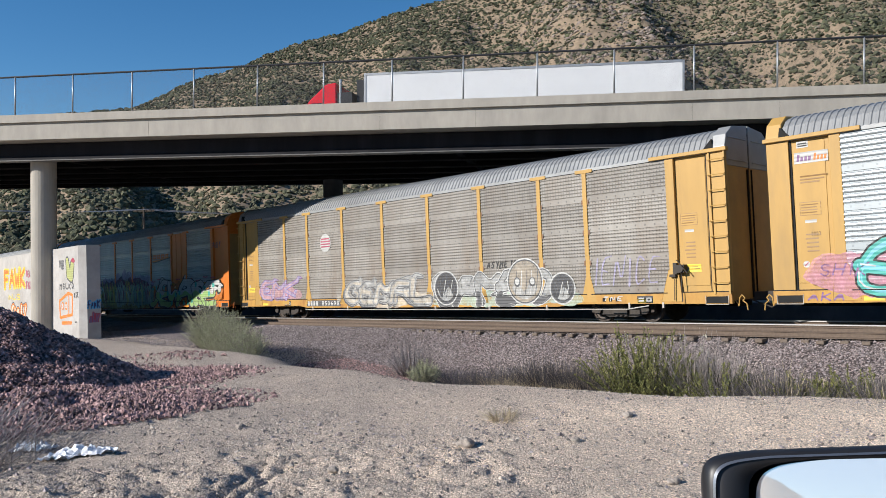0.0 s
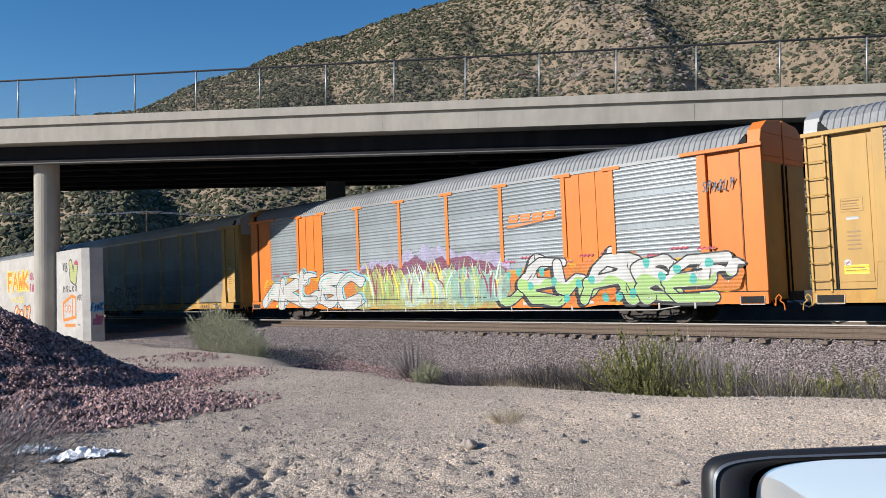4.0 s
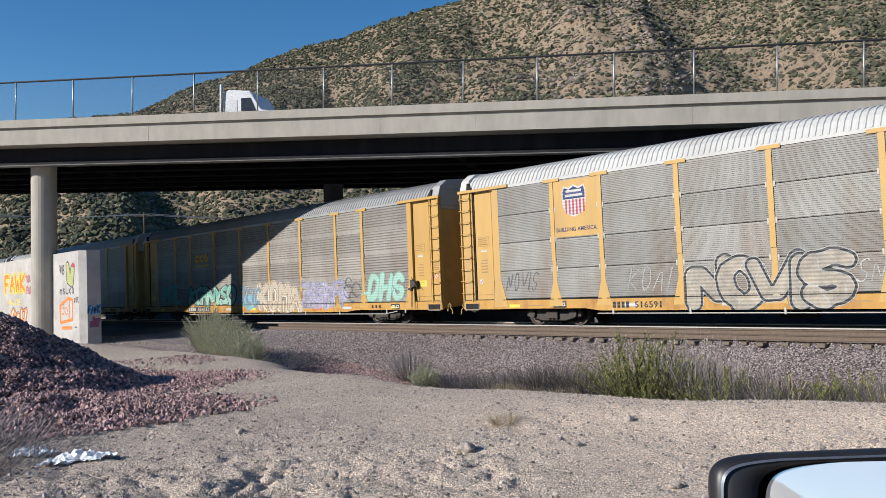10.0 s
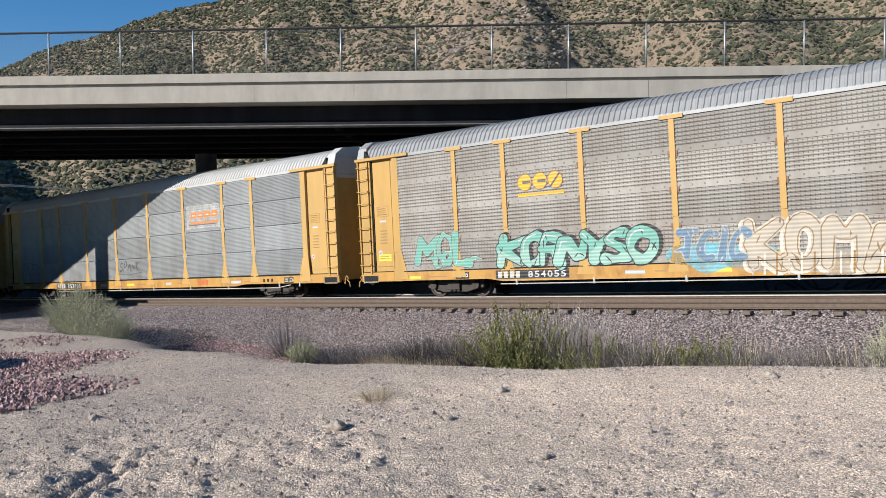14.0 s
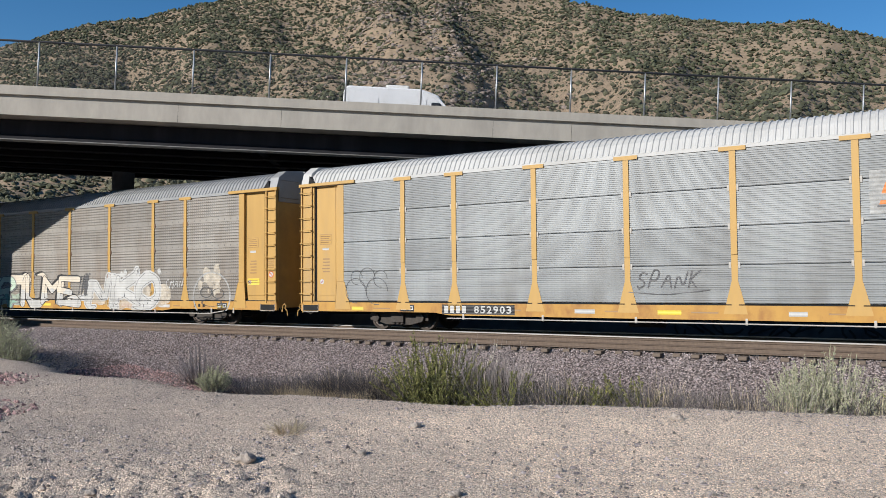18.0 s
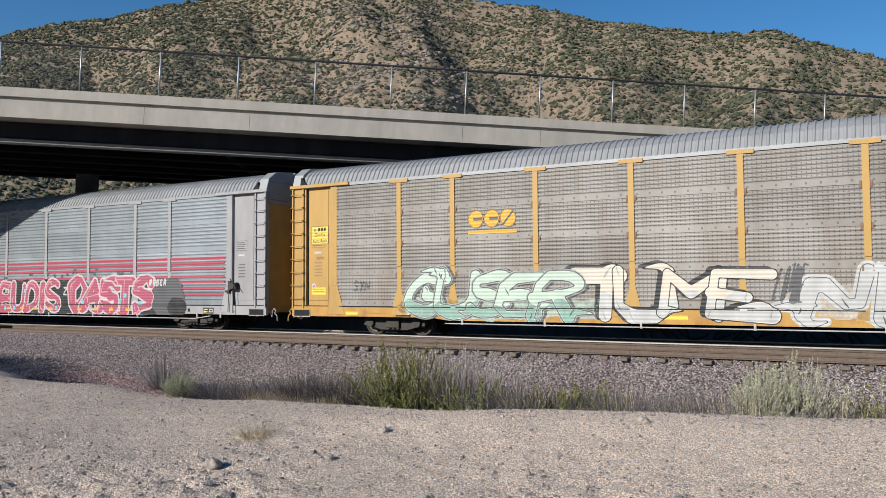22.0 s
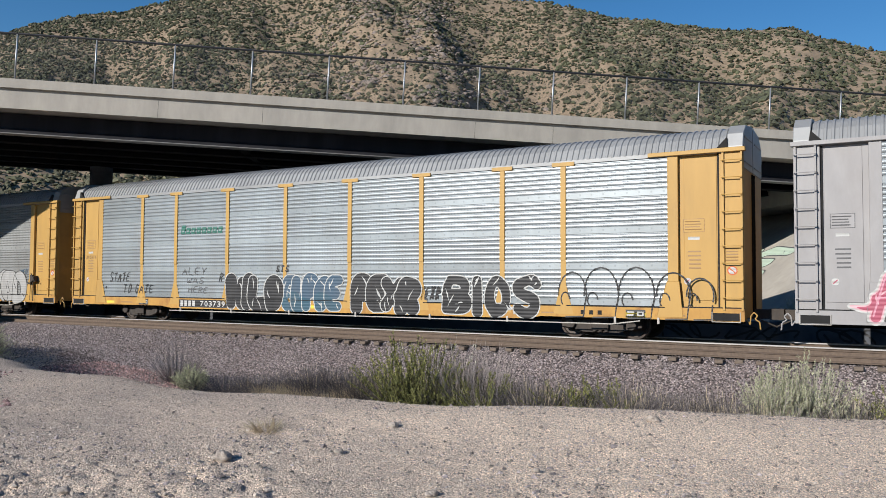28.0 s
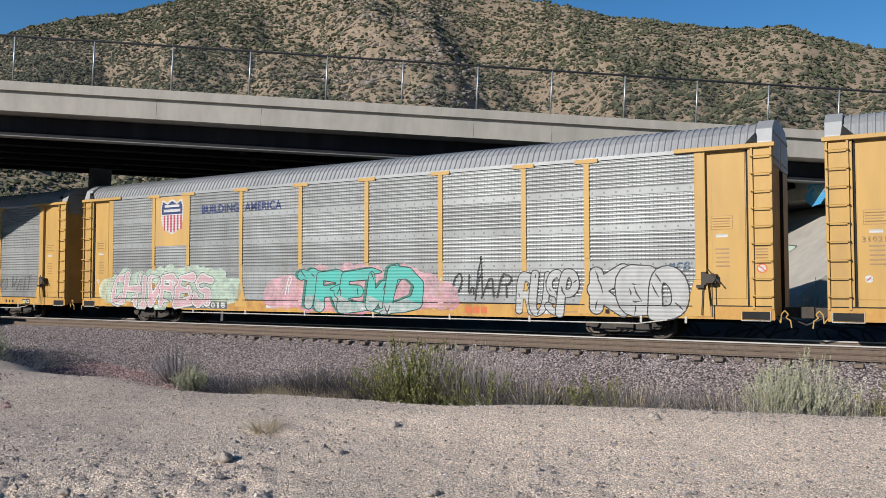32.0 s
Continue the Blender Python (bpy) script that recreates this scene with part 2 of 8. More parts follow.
def thing(name, m, label, category, group="", kind=""):
    ob = new(name)
    ob.empty_display_size = 0.2
    ob.matrix_basis = m
    return tagged(ob, label, category, group, kind)


def solid(name, bm, material, label, category, m=None, group="", kind="", bevel=0.0, smooth=False):
    ob = new(name, mesh_of(name, bm, material, smooth, bevel))
    if m is not None:
        ob.matrix_basis = m
    return tagged(ob, label, category, group, kind)


def mesh_arrays(name, verts, faces, material, smooth=False):
    """A mesh from numpy arrays of vertices and of equal-sided faces."""
    me = bpy.data.meshes.new(name)
    verts, faces = np.asarray(verts, np.float32), np.asarray(faces, np.int32)
    n = faces.shape[1]
    me.vertices.add(len(verts))
    me.vertices.foreach_set("co", verts.ravel())
    me.loops.add(faces.size)
    me.loops.foreach_set("vertex_index", faces.ravel())
    me.polygons.add(len(faces))
    me.polygons.foreach_set("loop_start", np.arange(0, faces.size, n, dtype=np.int32))
    me.polygons.foreach_set("use_smooth", np.full(len(faces), smooth))
    me.update()
    me.validate()
    me.materials.append(material)
    return me


def grid_faces(nu, nv):
    i = np.arange((nu - 1) * nv).reshape(nu - 1, nv)[:, :-1].ravel()
    return np.stack((i, i + nv, i + nv + 1, i + 1), 1)


def lattice(x, y, seed=0):
    """Smooth value noise on a hashed lattice, for arrays, -1 to 1."""
    xi, yi = np.floor(x).astype(np.int64), np.floor(y).astype(np.int64)
    fx, fy = x - xi, y - yi
    fx, fy = fx * fx * (3 - 2 * fx), fy * fy * (3 - 2 * fy)

    def h(a, b):
        v = (a * 374761393 + b * 668265263 + seed * 1442695041) & 0xFFFFFFFF
        v = ((v ^ (v >> 13)) * 1274126177) & 0xFFFFFFFF
        return ((v ^ (v >> 16)) & 0xFFFF) / 32767.5 - 1
    return (h(xi, yi) * (1 - fx) + h(xi + 1, yi) * fx) * (1 - fy) + (h(xi, yi + 1) * (1 - fx) + h(xi + 1, yi + 1) * fx) * fy


def fractal(x, y, octaves=4, seed=0, gain=0.5):
    out, a = np.zeros_like(x, dtype=float), 1.0
    for k in range(octaves):
        out += a * lattice(x * 2 ** k, y * 2 ** k, seed + k * 7)
        a *= gain
    return out


def smooth(x, a, b):
    k = np.clip((x - a) / (b - a), 0, 1)
    return k * k * (3 - 2 * k)


# ---- ground ----


def ground_z(s, p):
    s, p = np.asarray(s, float), np.asarray(p, float)
    sc = np.clip(s, -70, 330)
    rail = -1.6444 - 0.04155 * sc
    sand = -1.49 - 0.045 * np.clip(s, 0, 330) - 0.012 * np.clip(s, -60, 0)
    lip = 7.5 + 0.2 * fractal(s * 0.35, s * 0 + 3, 3, 5) + 0.22 * np.clip(5 - s, 0, 8) + 1.0 * smooth(-s, -12, -5) + 0.7 * smooth(-s, -4, 1) + 0.8 * smooth(s, 8, 12) + 1.5 * smooth(s, 12, 20)
    sand = sand + 0.03 * fractal(s * 0.5, p * 0.5, 3, 11) + (0.012 * fractal(s * 5, p * 5, 3, 12) - 0.014 * smooth(lattice(s * 4.6, p * 4.6, 13), 0.35, 0.8)) * smooth(-p, -9, -7)
    sand = sand + 0.10 * np.exp(-((p - lip + 0.9) / 1.0) ** 2) * smooth(-s, -14, -4)
    # trodden, rutted patch on the near side
    x, y = s * TH.x + p * NH.x, s * TH.y + p * NH.y
    worn = smooth(-x, -1.8, 0.6) * smooth(-y, -8.6, -6.2) * smooth(p, -1, 1)
    tread = 0.022 * fractal(s * 5.5, p * 5.5, 3, 15) - 0.034 * smooth(lattice(x * 8.5, y * 10.0, 16), 0.3, 0.6) + 0.03 * smooth(lattice(x * 11, y * 13, 17), 0.3, 0.7)
    sand = sand + worn * tread
    rut = np.zeros_like(sand)
    for off in (0.0, 0.24):
        d = (s - 5.0 - off) * 0.77 - (p - 2.72) * 0.64
        run = (s - 5.0) * 0.64 + (p - 2.72) * 0.77
        rut = rut + np.exp(-(d / 0.055) ** 2) * smooth(run, -0.2, 0.1) * smooth(-run, -1.6, -1.2) * (0.7 + 0.3 * np.sin(run * 40))
    sand = sand - 0.105 * rut
    ditch = rail - 1.55 + 0.12 * fractal(s * 0.4, p * 0.4, 3, 21)
    flat = rail - 0.42 + 0.05 * fractal(s * 0.4, p * 0.4, 3, 22)
    fill = smooth(s, 15, 31)
    ditch = ditch * (1 - fill) + flat * fill
    k = smooth(p, lip, lip + 4.5)
    z = sand * (1 - k) + ditch * k
    bank = rail - 0.22
    k = np.clip((p - 18.9) / 2.3, 0, 1)
    z = z * (1 - k) + bank * k
    far = smooth(p, 25.2, 28.5)
    z = z - far * 0.8 + 0.15 * far * fractal(s * 0.15, p * 0.15, 3, 31)
    away = np.hypot(s, p)
    return z - 3 * smooth(away, 200, 700)


def world_xy(s, p):
    return s * TH.x + p * NH.x, s * TH.y + p * NH.y


def make_ground():
    s = np.concatenate((np.linspace(-1500, -60, 18), np.linspace(-55, -13, 30), np.linspace(-12, -3.1, 70), np.linspace(-3, 13, 330), np.linspace(13.1, 22, 80), np.linspace(22.4, 60, 110), np.linspace(64, 340, 50), np.linspace(400, 1500, 12)))
    p = np.concatenate((np.linspace(-1500, -40, 14), np.linspace(-34, 1, 20), np.linspace(1.4, 7, 120), np.linspace(7.06, 11.5, 60), np.linspace(11.7, 29, 84), np.linspace(31, 110, 30), np.linspace(150, 1500, 14)))
    S, P = np.meshgrid(s, p, indexing="ij")
    Z = ground_z(S, P)
    X, Y = world_xy(S, P)
    me = mesh_arrays("ground", np.stack((X, Y, Z), 2).reshape(-1, 3), grid_faces(len(s), len(p)), M_SAND, True)
    tagged(new("ground", me), "pale gravelly sand lot with a ditch beside the railway bank", "ground", kind="structure")


def ico(sub, seed, rough=0.25, flat=0.8):
    bm = bmesh.new()
    bmesh.ops.create_icosphere(bm, subdivisions=sub, radius=1)
    rnd = random.Random(seed)
    for v in bm.verts:
        v.co *= 1 + rough * (rnd.random() * 2 - 1)
        v.co.z *= flat
    bm.verts.index_update()
    vs = np.array([v.co[:] for v in bm.verts])
    fs = np.array([[v.index for v in f.verts] for f in bm.faces])
    bm.free()
    return vs, fs


def grit(seed):
    """An eight-sided chip of stone."""
    rnd = random.Random(seed)
    vs = np.array([(1, 0, 0), (0, 1, 0), (-1, 0, 0), (0, -1, 0), (0, 0, 0.75), (0, 0, -0.6)], float)
    vs += np.array([[rnd.uniform(-0.35, 0.35) for _ in range(3)] for _ in range(6)])
    fs = np.array([(0, 1, 4), (1, 2, 4), (2, 3, 4), (3, 0, 4), (1, 0, 5), (2, 1, 5), (3, 2, 5), (0, 3, 5)])
    return vs, fs


def scatter(name, shapes, pos, size, material, label, category, rng, squash=(0.7, 1.2), smooth_faces=False, kind="stuff"):
    """Many small pieces in one mesh: shapes at pos, each turned and sized by chance."""
    allv, allf, base = [], [], 0
    pick = rng.integers(0, len(shapes), len(pos))
    for k, (vs, fs) in enumerate(shapes):
        idx = np.nonzero(pick == k)[0]
        n = len(idx)
        if not n:
            continue
        a = rng.uniform(0, math.tau, n)
        sx, sy, sz = (size[idx] * rng.uniform(*squash, n) for _ in range(3))
        x = vs[None, :, 0] * sx[:, None]
        y = vs[None, :, 1] * sy[:, None]
        z = vs[None, :, 2] * sz[:, None]
        ca, sa = np.cos(a)[:, None], np.sin(a)[:, None]
        v = np.stack((x * ca - y * sa + pos[idx, 0:1], x * sa + y * ca + pos[idx, 1:2], z + pos[idx, 2:3]), 2)
        allv.append(v.reshape(-1, 3))
        allf.append((fs[None] + (base + np.arange(n) * len(vs))[:, None, None]).reshape(-1, fs.shape[1]))
        base += n * len(vs)
    me = mesh_arrays(name, np.concatenate(allv), np.concatenate(allf), material, smooth_faces)
    return tagged(new(name, me), label, category, kind=kind)


make_ground()
RNG = np.random.default_rng(7)
STONES = [ico(1, k, 0.3, 0.7) for k in range(6)]
# single facets for the smallest grit
GRIT = [grit(20 + k) for k in range(8)]
# rounder pebbles, half sunk
ROUND = [ico(1, 40 + k, 0.2, 0.55) for k in range(5)]


def on_ground(s, p, lift=0.0):
    x, y = world_xy(s, p)
    return np.stack((x, y, ground_z(s, p) + lift), 1)


def make_stones():
    # grit on the sand, denser near the camera
    n = 64000
    r = 3.2 + 11.5 * RNG.random(n) ** 1.1
    a = RNG.uniform(radians(38), radians(150), n)
    x, y = np.cos(a) * r, np.sin(a) * r
    s, p = x * TH.x + y * TH.y, x * NH.x + y * NH.y
    keep = p < 10.2
    size = 0.0045 + 0.005 * RNG.random(n) + 0.017 * RNG.random(n) ** 10
    scatter("gravel", ROUND[:3] + GRIT[:4], on_ground(s, p, 0.001)[keep], size[keep], M_PEBBLE, "small pale stones lying loose on the sand", "gravel", RNG)
    # darker stones, thicker in drifts
    n = 7000
    x, y = RNG.uniform(-6.5, 6.5, n), 3.6 + 6.0 * RNG.random(n)
    s, p = x * TH.x + y * TH.y, x * NH.x + y * NH.y
    keep = (lattice(x * 0.9, y * 0.9, 57) > RNG.uniform(-0.35, 0.9, n)) & (p < 9.8)
    scatter("stones", STONES + GRIT[:4], on_ground(s, p, 0.002)[keep], (0.007 + 0.010 * RNG.random(n) + 0.018 * RNG.random(n) ** 9)[keep], M_STONE, "darker grey stones strewn in drifts over the sand", "stones", RNG)
    # clods on the trodden side
    n = 5200
    x, y = RNG.uniform(-6.5, 0.8, n), 4.2 + 5.0 * RNG.random(n)
    s, p = x * TH.x + y * TH.y, x * NH.x + y * NH.y
    keep = (lattice(x * 1.1, y * 1.1, 55) > RNG.uniform(-0.5, 0.6, n)) & (RNG.random(n) < np.clip(1.1 - (x + 6) / 7, 0.1, 1))
    scatter("clods", ROUND, on_ground(s, p, 0.001)[keep], (0.007 + 0.026 * RNG.random(n) ** 2.5)[keep], M_CLOD, "small dry clods on the trodden sand", "clods", RNG)
    # ballast on the bank and round the ties
    n = 78000
    s = RNG.uniform(-12, 42, n)
    p = np.where(RNG.random(n) < 0.9, RNG.uniform(15.5, 21.7, n), RNG.uniform(21.7, 24.6, n))
    size = RNG.uniform(0.018, 0.040, n)
    pos = on_ground(s, p)
    pos[:, 2] += np.where(p > 21.7, -0.03, 0.035)
    keep = ~((s > 9) & (s < 25) & (p < 17.4) & (RNG.random(n) < 0.75))
    scatter("ballast", GRIT, pos[keep], size[keep], M_STONE, "grey and purple crushed stone ballast on the railway bank", "ballast", RNG)
    # grey chippings over the lot beside the bank
    n = 9000
    s, p = RNG.uniform(20, 44, n), RNG.uniform(12.5, 18.5, n)
    scatter("chippings", GRIT, on_ground(s, p, 0.01), RNG.uniform(0.018, 0.042, n), M_STONE, "grey stone chippings strewn beside the bank", "gravel", RNG)
    # a band of red ballast low on the bank and spread over the lot
    n = 20000
    s = RNG.uniform(9, 27, n)
    low = RNG.random(n) < 0.7
    p = np.where(low, RNG.uniform(13.5, 17.5, n), RNG.normal(10.0, 2.0, n))
    keep = (low & (s < 23)) | (~low & (s > 16.5) & (s < 19) & (p < 9.2))
    size = RNG.uniform(0.018, 0.042, n)
    scatter("red_gravel", GRIT, on_ground(s, p, 0.04)[keep], size[keep], M_RED, "loose red crushed rock spread on the ground", "gravel", RNG)


def pile_z(x, y):
    """The height of the rock pile over the plan, and how far inside it a place is."""
    dx, dy = x - PILE_AT[0], y - PILE_AT[1]
    a = np.arctan2(dy, dx)
    d = np.hypot(dx / 2.55, dy / np.where(dy < 0, 3.2, 2.7)) / (1 + 0.07 * np.sin(2 * a + 1) + 0.08 * np.sin(5 * a))
    front = np.hypot((x + 6.4) / 3.0, (y - 10.3) / 2.0)
    d = np.minimum(d, front + 0.15)
    h = 1.40 * np.clip(1 - np.hypot(dx / 2.55, dy / np.where(dy < 0, 3.2, 2.7)), 0, 1) ** 0.95 + 0.10 * np.clip(1.5 - d, 0, 0.6) + 0.30 * np.clip(1 - front, 0, 1) + 0.13 * fractal(x * 1.3, y * 1.3, 3, 41) * smooth(-d, -1.0, -0.6)
    return np.maximum(h, 0), d


PILE_AT = (-7.6, 13.3)


def make_pile():
    x = np.linspace(PILE_AT[0] - 5.5, PILE_AT[0] + 5.5, 120)
    y = np.linspace(PILE_AT[1] - 5.5, PILE_AT[1] + 5.5, 120)
    X, Y = np.meshgrid(x, y, indexing="ij")
    h, d = pile_z(X, Y)
    S, P = X * TH.x + Y * TH.y, X * NH.x + Y * NH.y
    Z = ground_z(S, P) + np.where(d < 1.0, h - 0.03, -0.25)
    pile = thing("rock_pile", Matrix.Identity(4), "heap of dark red crushed rock dumped on the sand", "rock pile")
    part("mound", mesh_arrays("mound", np.stack((X, Y, Z), 2).reshape(-1, 3), grid_faces(120, 120), M_REDBED, True), M_REDBED, pile)
    n = 96000
    a, r = RNG.uniform(0, math.tau, n), np.sqrt(RNG.random(n)) * 5.8
    px, py = PILE_AT[0] + np.cos(a) * r, PILE_AT[1] + np.sin(a) * r
    h, d = pile_z(px, py)
    keep = (d < 1.2) | (RNG.random(n) < 1.2 * (1.65 - d))
    S, P = px * TH.x + py * TH.y, px * NH.x + py * NH.y
    pos = np.stack((px, py, ground_z(S, P) + h + 0.0), 1)[keep]
    ob = scatter("loose_rock", GRIT, pos, (0.013 + 0.032 * RNG.random(n) ** 2.4)[keep], M_RED, "loose red rocks", "rock", RNG)
    del ob["category"]
    ob.parent = pile



def make_ballast_bed():
    s = np.concatenate((np.linspace(-60, -14, 24), np.linspace(-13.5, 50, 220), np.linspace(51, 335, 90)))
    p = np.concatenate((np.linspace(10.6, 21.8, 60), np.linspace(22.2, 26.5, 12)))
    S, P = np.meshgrid(s, p, indexing="ij")
    start = 11.4 + 0.5 * fractal(S * 0.5, P * 0.3, 3, 33) + 6.2 * smooth(S, 19, 26) - 1.2 * smooth(-S, -2, 3)
    Z = ground_z(S, P) + 0.03 - 0.22 * (1 - smooth(P, start - 0.4, start + 0.1))
    X, Y = world_xy(S, P)
    me = mesh_arrays("ballast_bed", np.stack((X, Y, Z), 2).reshape(-1, 3), grid_faces(len(s), len(p)), M_BALLAST, True)
    tagged(new("ballast_bed", me), "bank of grey crushed stone under the track", "ballast bed", kind="structure")


make_ballast_bed()
make_stones()
make_pile()

# ---- hill ----
RIDGE_AZ = (-180, -75, -60, -45, -43, -41.5, -39.5, -37, -32.5, -28, -24, -19.7, -14, -6, 1.6, 4.1, 7.3, 11.4, 14.4, 17.3, 19.7, 21.3, 24.9, 31, 40, 52, 180)
RIDGE_EL = (9, 9, 10.5, 14.1, 14.8, 15.3, 16.0, 16.4, 16.9, 17.3, 18.3, 19.0, 20.4, 20.0, 17.7, 17.0, 15.9, 14.5, 13.3, 12.25, 11.0, 10.2, 9.5, 8, 5, 3, 3)
# ravines: their bearing at the foot and at the crest, half width in degrees, depth in metres
RAVINES = ((-1.4, -2.2, 6.0, 12.0), (-11.5, -4.5, 4.5, 9.0), (-25.0, -17.0, 5.5, 10.0), (-29.5, -34.0, 5.0, 6.0), (10.0, 7.0, 5.0, 7.0), (19.0, 15.0, 4.5, 6.0), (-41.0, -43.0, 4.0, 6.0))


def hill_k(az, r):
    crest = 330 + 60 * np.sin(np.radians(az) * 3 + 1)
    start = np.interp(az, (-80, -50, 0, 22, 29, 36, 50), (75, 75, 92, 105, 125, 190, 260))
    return np.clip((r - start) / (crest - start), 0, 1.6), crest


def ravine(az, k):
    """Depth of the ravines, and how far a place lies on a flank that looks away from the morning side."""
    az = az + 1.1 * lattice(k * 7.0, k * 0 + az * 0.12, 77)
    cut_, lee = np.zeros_like(az + k), np.zeros_like(az + k)
    for foot, top, w, d in RAVINES:
        da = az - (foot + (top - foot) * np.clip(k, 0, 1))
        v = np.clip(1 - np.sqrt((da / w) ** 2 + 0.006), 0, 1)
        cut_ = cut_ + d * v
        lee = np.maximum(lee, v * (da > 0) * d / 12)
    return cut_, lee


def hill_z(az, r):
    el = np.interp(az, RIDGE_AZ, RIDGE_EL)
    k, crest = hill_k(az, r)
    top = crest * np.tan(np.radians(el)) + 9
    rise = np.where(k < 1, k ** 1.12, 1 - 0.45 * (k - 1))
    x, y = r * np.sin(np.radians(-az)), r * np.cos(np.radians(az))
    g = fractal(az * 0.16 + 0.5 * lattice(r * 0.012, az * 0.1, 3), r * 0.0035, 4, 51, 0.55)
    b = fractal(x * 0.03, y * 0.03, 4, 61)
    fade = smooth(k, 0.02, 0.3) * (1 - 0.8 * smooth(k, 0.72, 1.0))
    crag = smooth(az, -22, -16) * smooth(-az, 0, 5) * smooth(k, 0.3, 0.5)
    return -9 + top * rise + fade * (3.6 * g + 2.6 * b - ravine(az, k)[0] + crag * 2.2 * np.abs(fractal(x * 0.09, y * 0.09, 4, 66))) + 0.5 * fractal(x * 0.25, y * 0.25, 3, 71) * smooth(k, 0, 0.1)


M_HILL = mat("hillside", (0.28, 0.208, 0.14), (0.135, 0.104, 0.072), 0.6, 0.95, bump=0.8, bump_scale=1.5, stain=(0.23, 0.175, 0.125), stain_scale=0.03, stain_amount=0.6, detail=15)
M_SHRUB = mat("chaparral", (0.08, 0.085, 0.045), (0.042, 0.046, 0.028), 0.8, 0.9, rand=0.5, stain=(0.125, 0.11, 0.075), stain_scale=0.035, stain_amount=0.6, bump=0.5, bump_scale=6)
M_ROCK = mat("outcrop", (0.26, 0.21, 0.18), (0.15, 0.125, 0.11), 0.5, 0.9, rand=0.3, bump=0.6, bump_scale=3)


def knob(seed):
    """A small eight-sided crown."""
    vs, fs = grit(seed)
    return vs * np.array((1.0, 1.0, 0.95)) + np.array((0, 0, 0.1)), fs


def bush_shape(seed, lobes):
    """A low crown of a few uneven lobes."""
    rnd = random.Random(seed)
    vs, fs = [], []
    for k in range(lobes):
        v, f = ico(1, seed * 5 + k, 0.22, 0.8)
        a, d = rnd.uniform(0, math.tau), 0.0 if lobes == 1 else rnd.uniform(0.35, 0.6)
        q = 1.0 if lobes == 1 else rnd.uniform(0.55, 0.8)
        fs.append(f + sum(len(x) for x in vs))
        vs.append(v * q + np.array((math.cos(a) * d, math.sin(a) * d, rnd.uniform(-0.1, 0.15))))
    return np.concatenate(vs), np.concatenate(fs)


def make_hill():
    az = np.linspace(-72, 56, 330)
    r = np.concatenate((np.linspace(70, 200, 80), np.linspace(202, 420, 110), np.linspace(430, 620, 12)))
    A, Rr = np.meshgrid(az, r, indexing="ij")
    Z = hill_z(A, Rr)
    X, Y = -Rr * np.sin(np.radians(A)), Rr * np.cos(np.radians(A))
    me = mesh_arrays("hill", np.stack((X, Y, Z), 2).reshape(-1, 3), grid_faces(len(az), len(r)), M_HILL, True)
    tagged(new("hill", me), "dry steep hillside of tan earth dotted with chaparral", "hill", kind="structure")
    n = 135000
    a = RNG.uniform(-50, 32, n)
    rr = np.sqrt(RNG.uniform(95 ** 2, 400 ** 2, n))
    rr[:14000] = RNG.uniform(95, 190, 14000)
    a[14000:26000] = RNG.uniform(1, 30, 12000)
    x, y = -rr * np.sin(np.radians(a)), rr * np.cos(np.radians(a))
    k = hill_k(a, rr)[0]
    lee = ravine(a, k)[1]
    crag = smooth(a, -22, -17) * smooth(-a, 0, 5) * smooth(k, 0.35, 0.55)
    dens = 0.95 + 0.25 * fractal(x * 0.018, y * 0.018, 3, 81) + 0.3 * fractal(x * 0.09, y * 0.09, 2, 91) - 0.12 * smooth(-rr, -190, -130) * smooth(a, -4, 4) + 0.15 * smooth(a, 2, 14) + 0.9 * lee - 0.2 * crag - 0.2 * smooth(-a, 27, 33)
    keep = (RNG.random(n) < np.clip(dens, 0.1, 1)) & (hill_z(a, rr) > -7)
    a, rr, x, y = a[keep], rr[keep], x[keep], y[keep]
    size = 0.27 + 0.72 * RNG.random(len(a)) ** 2.4
    pos = np.stack((x, y, hill_z(a, rr) + size * 0.25), 1)
    scatter("chaparral", [bush_shape(60 + k, 1) for k in range(4)] + [knob(70 + k) for k in range(4)], pos, size, M_SHRUB, "olive green chaparral bushes scattered over the hillside", "bushes", RNG)
    n = 7000
    a = RNG.normal(-12, 5, n)
    rr = RNG.uniform(150, 350, n)
    size = 0.25 + 0.9 * RNG.random(n) ** 3
    x, y = -rr * np.sin(np.radians(a)), rr * np.cos(np.radians(a))
    keep = fractal(x * 0.05, y * 0.05, 3, 101) > 0.02
    scatter("outcrop", STONES, np.stack((x, y, hill_z(a, rr) + 0.1), 1)[keep], size[keep], M_ROCK, "pale rock outcrops on the hillside", "rocks", RNG)


make_hill()

# ---- track ----
RAIL_UP, WHEEL_R = 0.08, 0.42


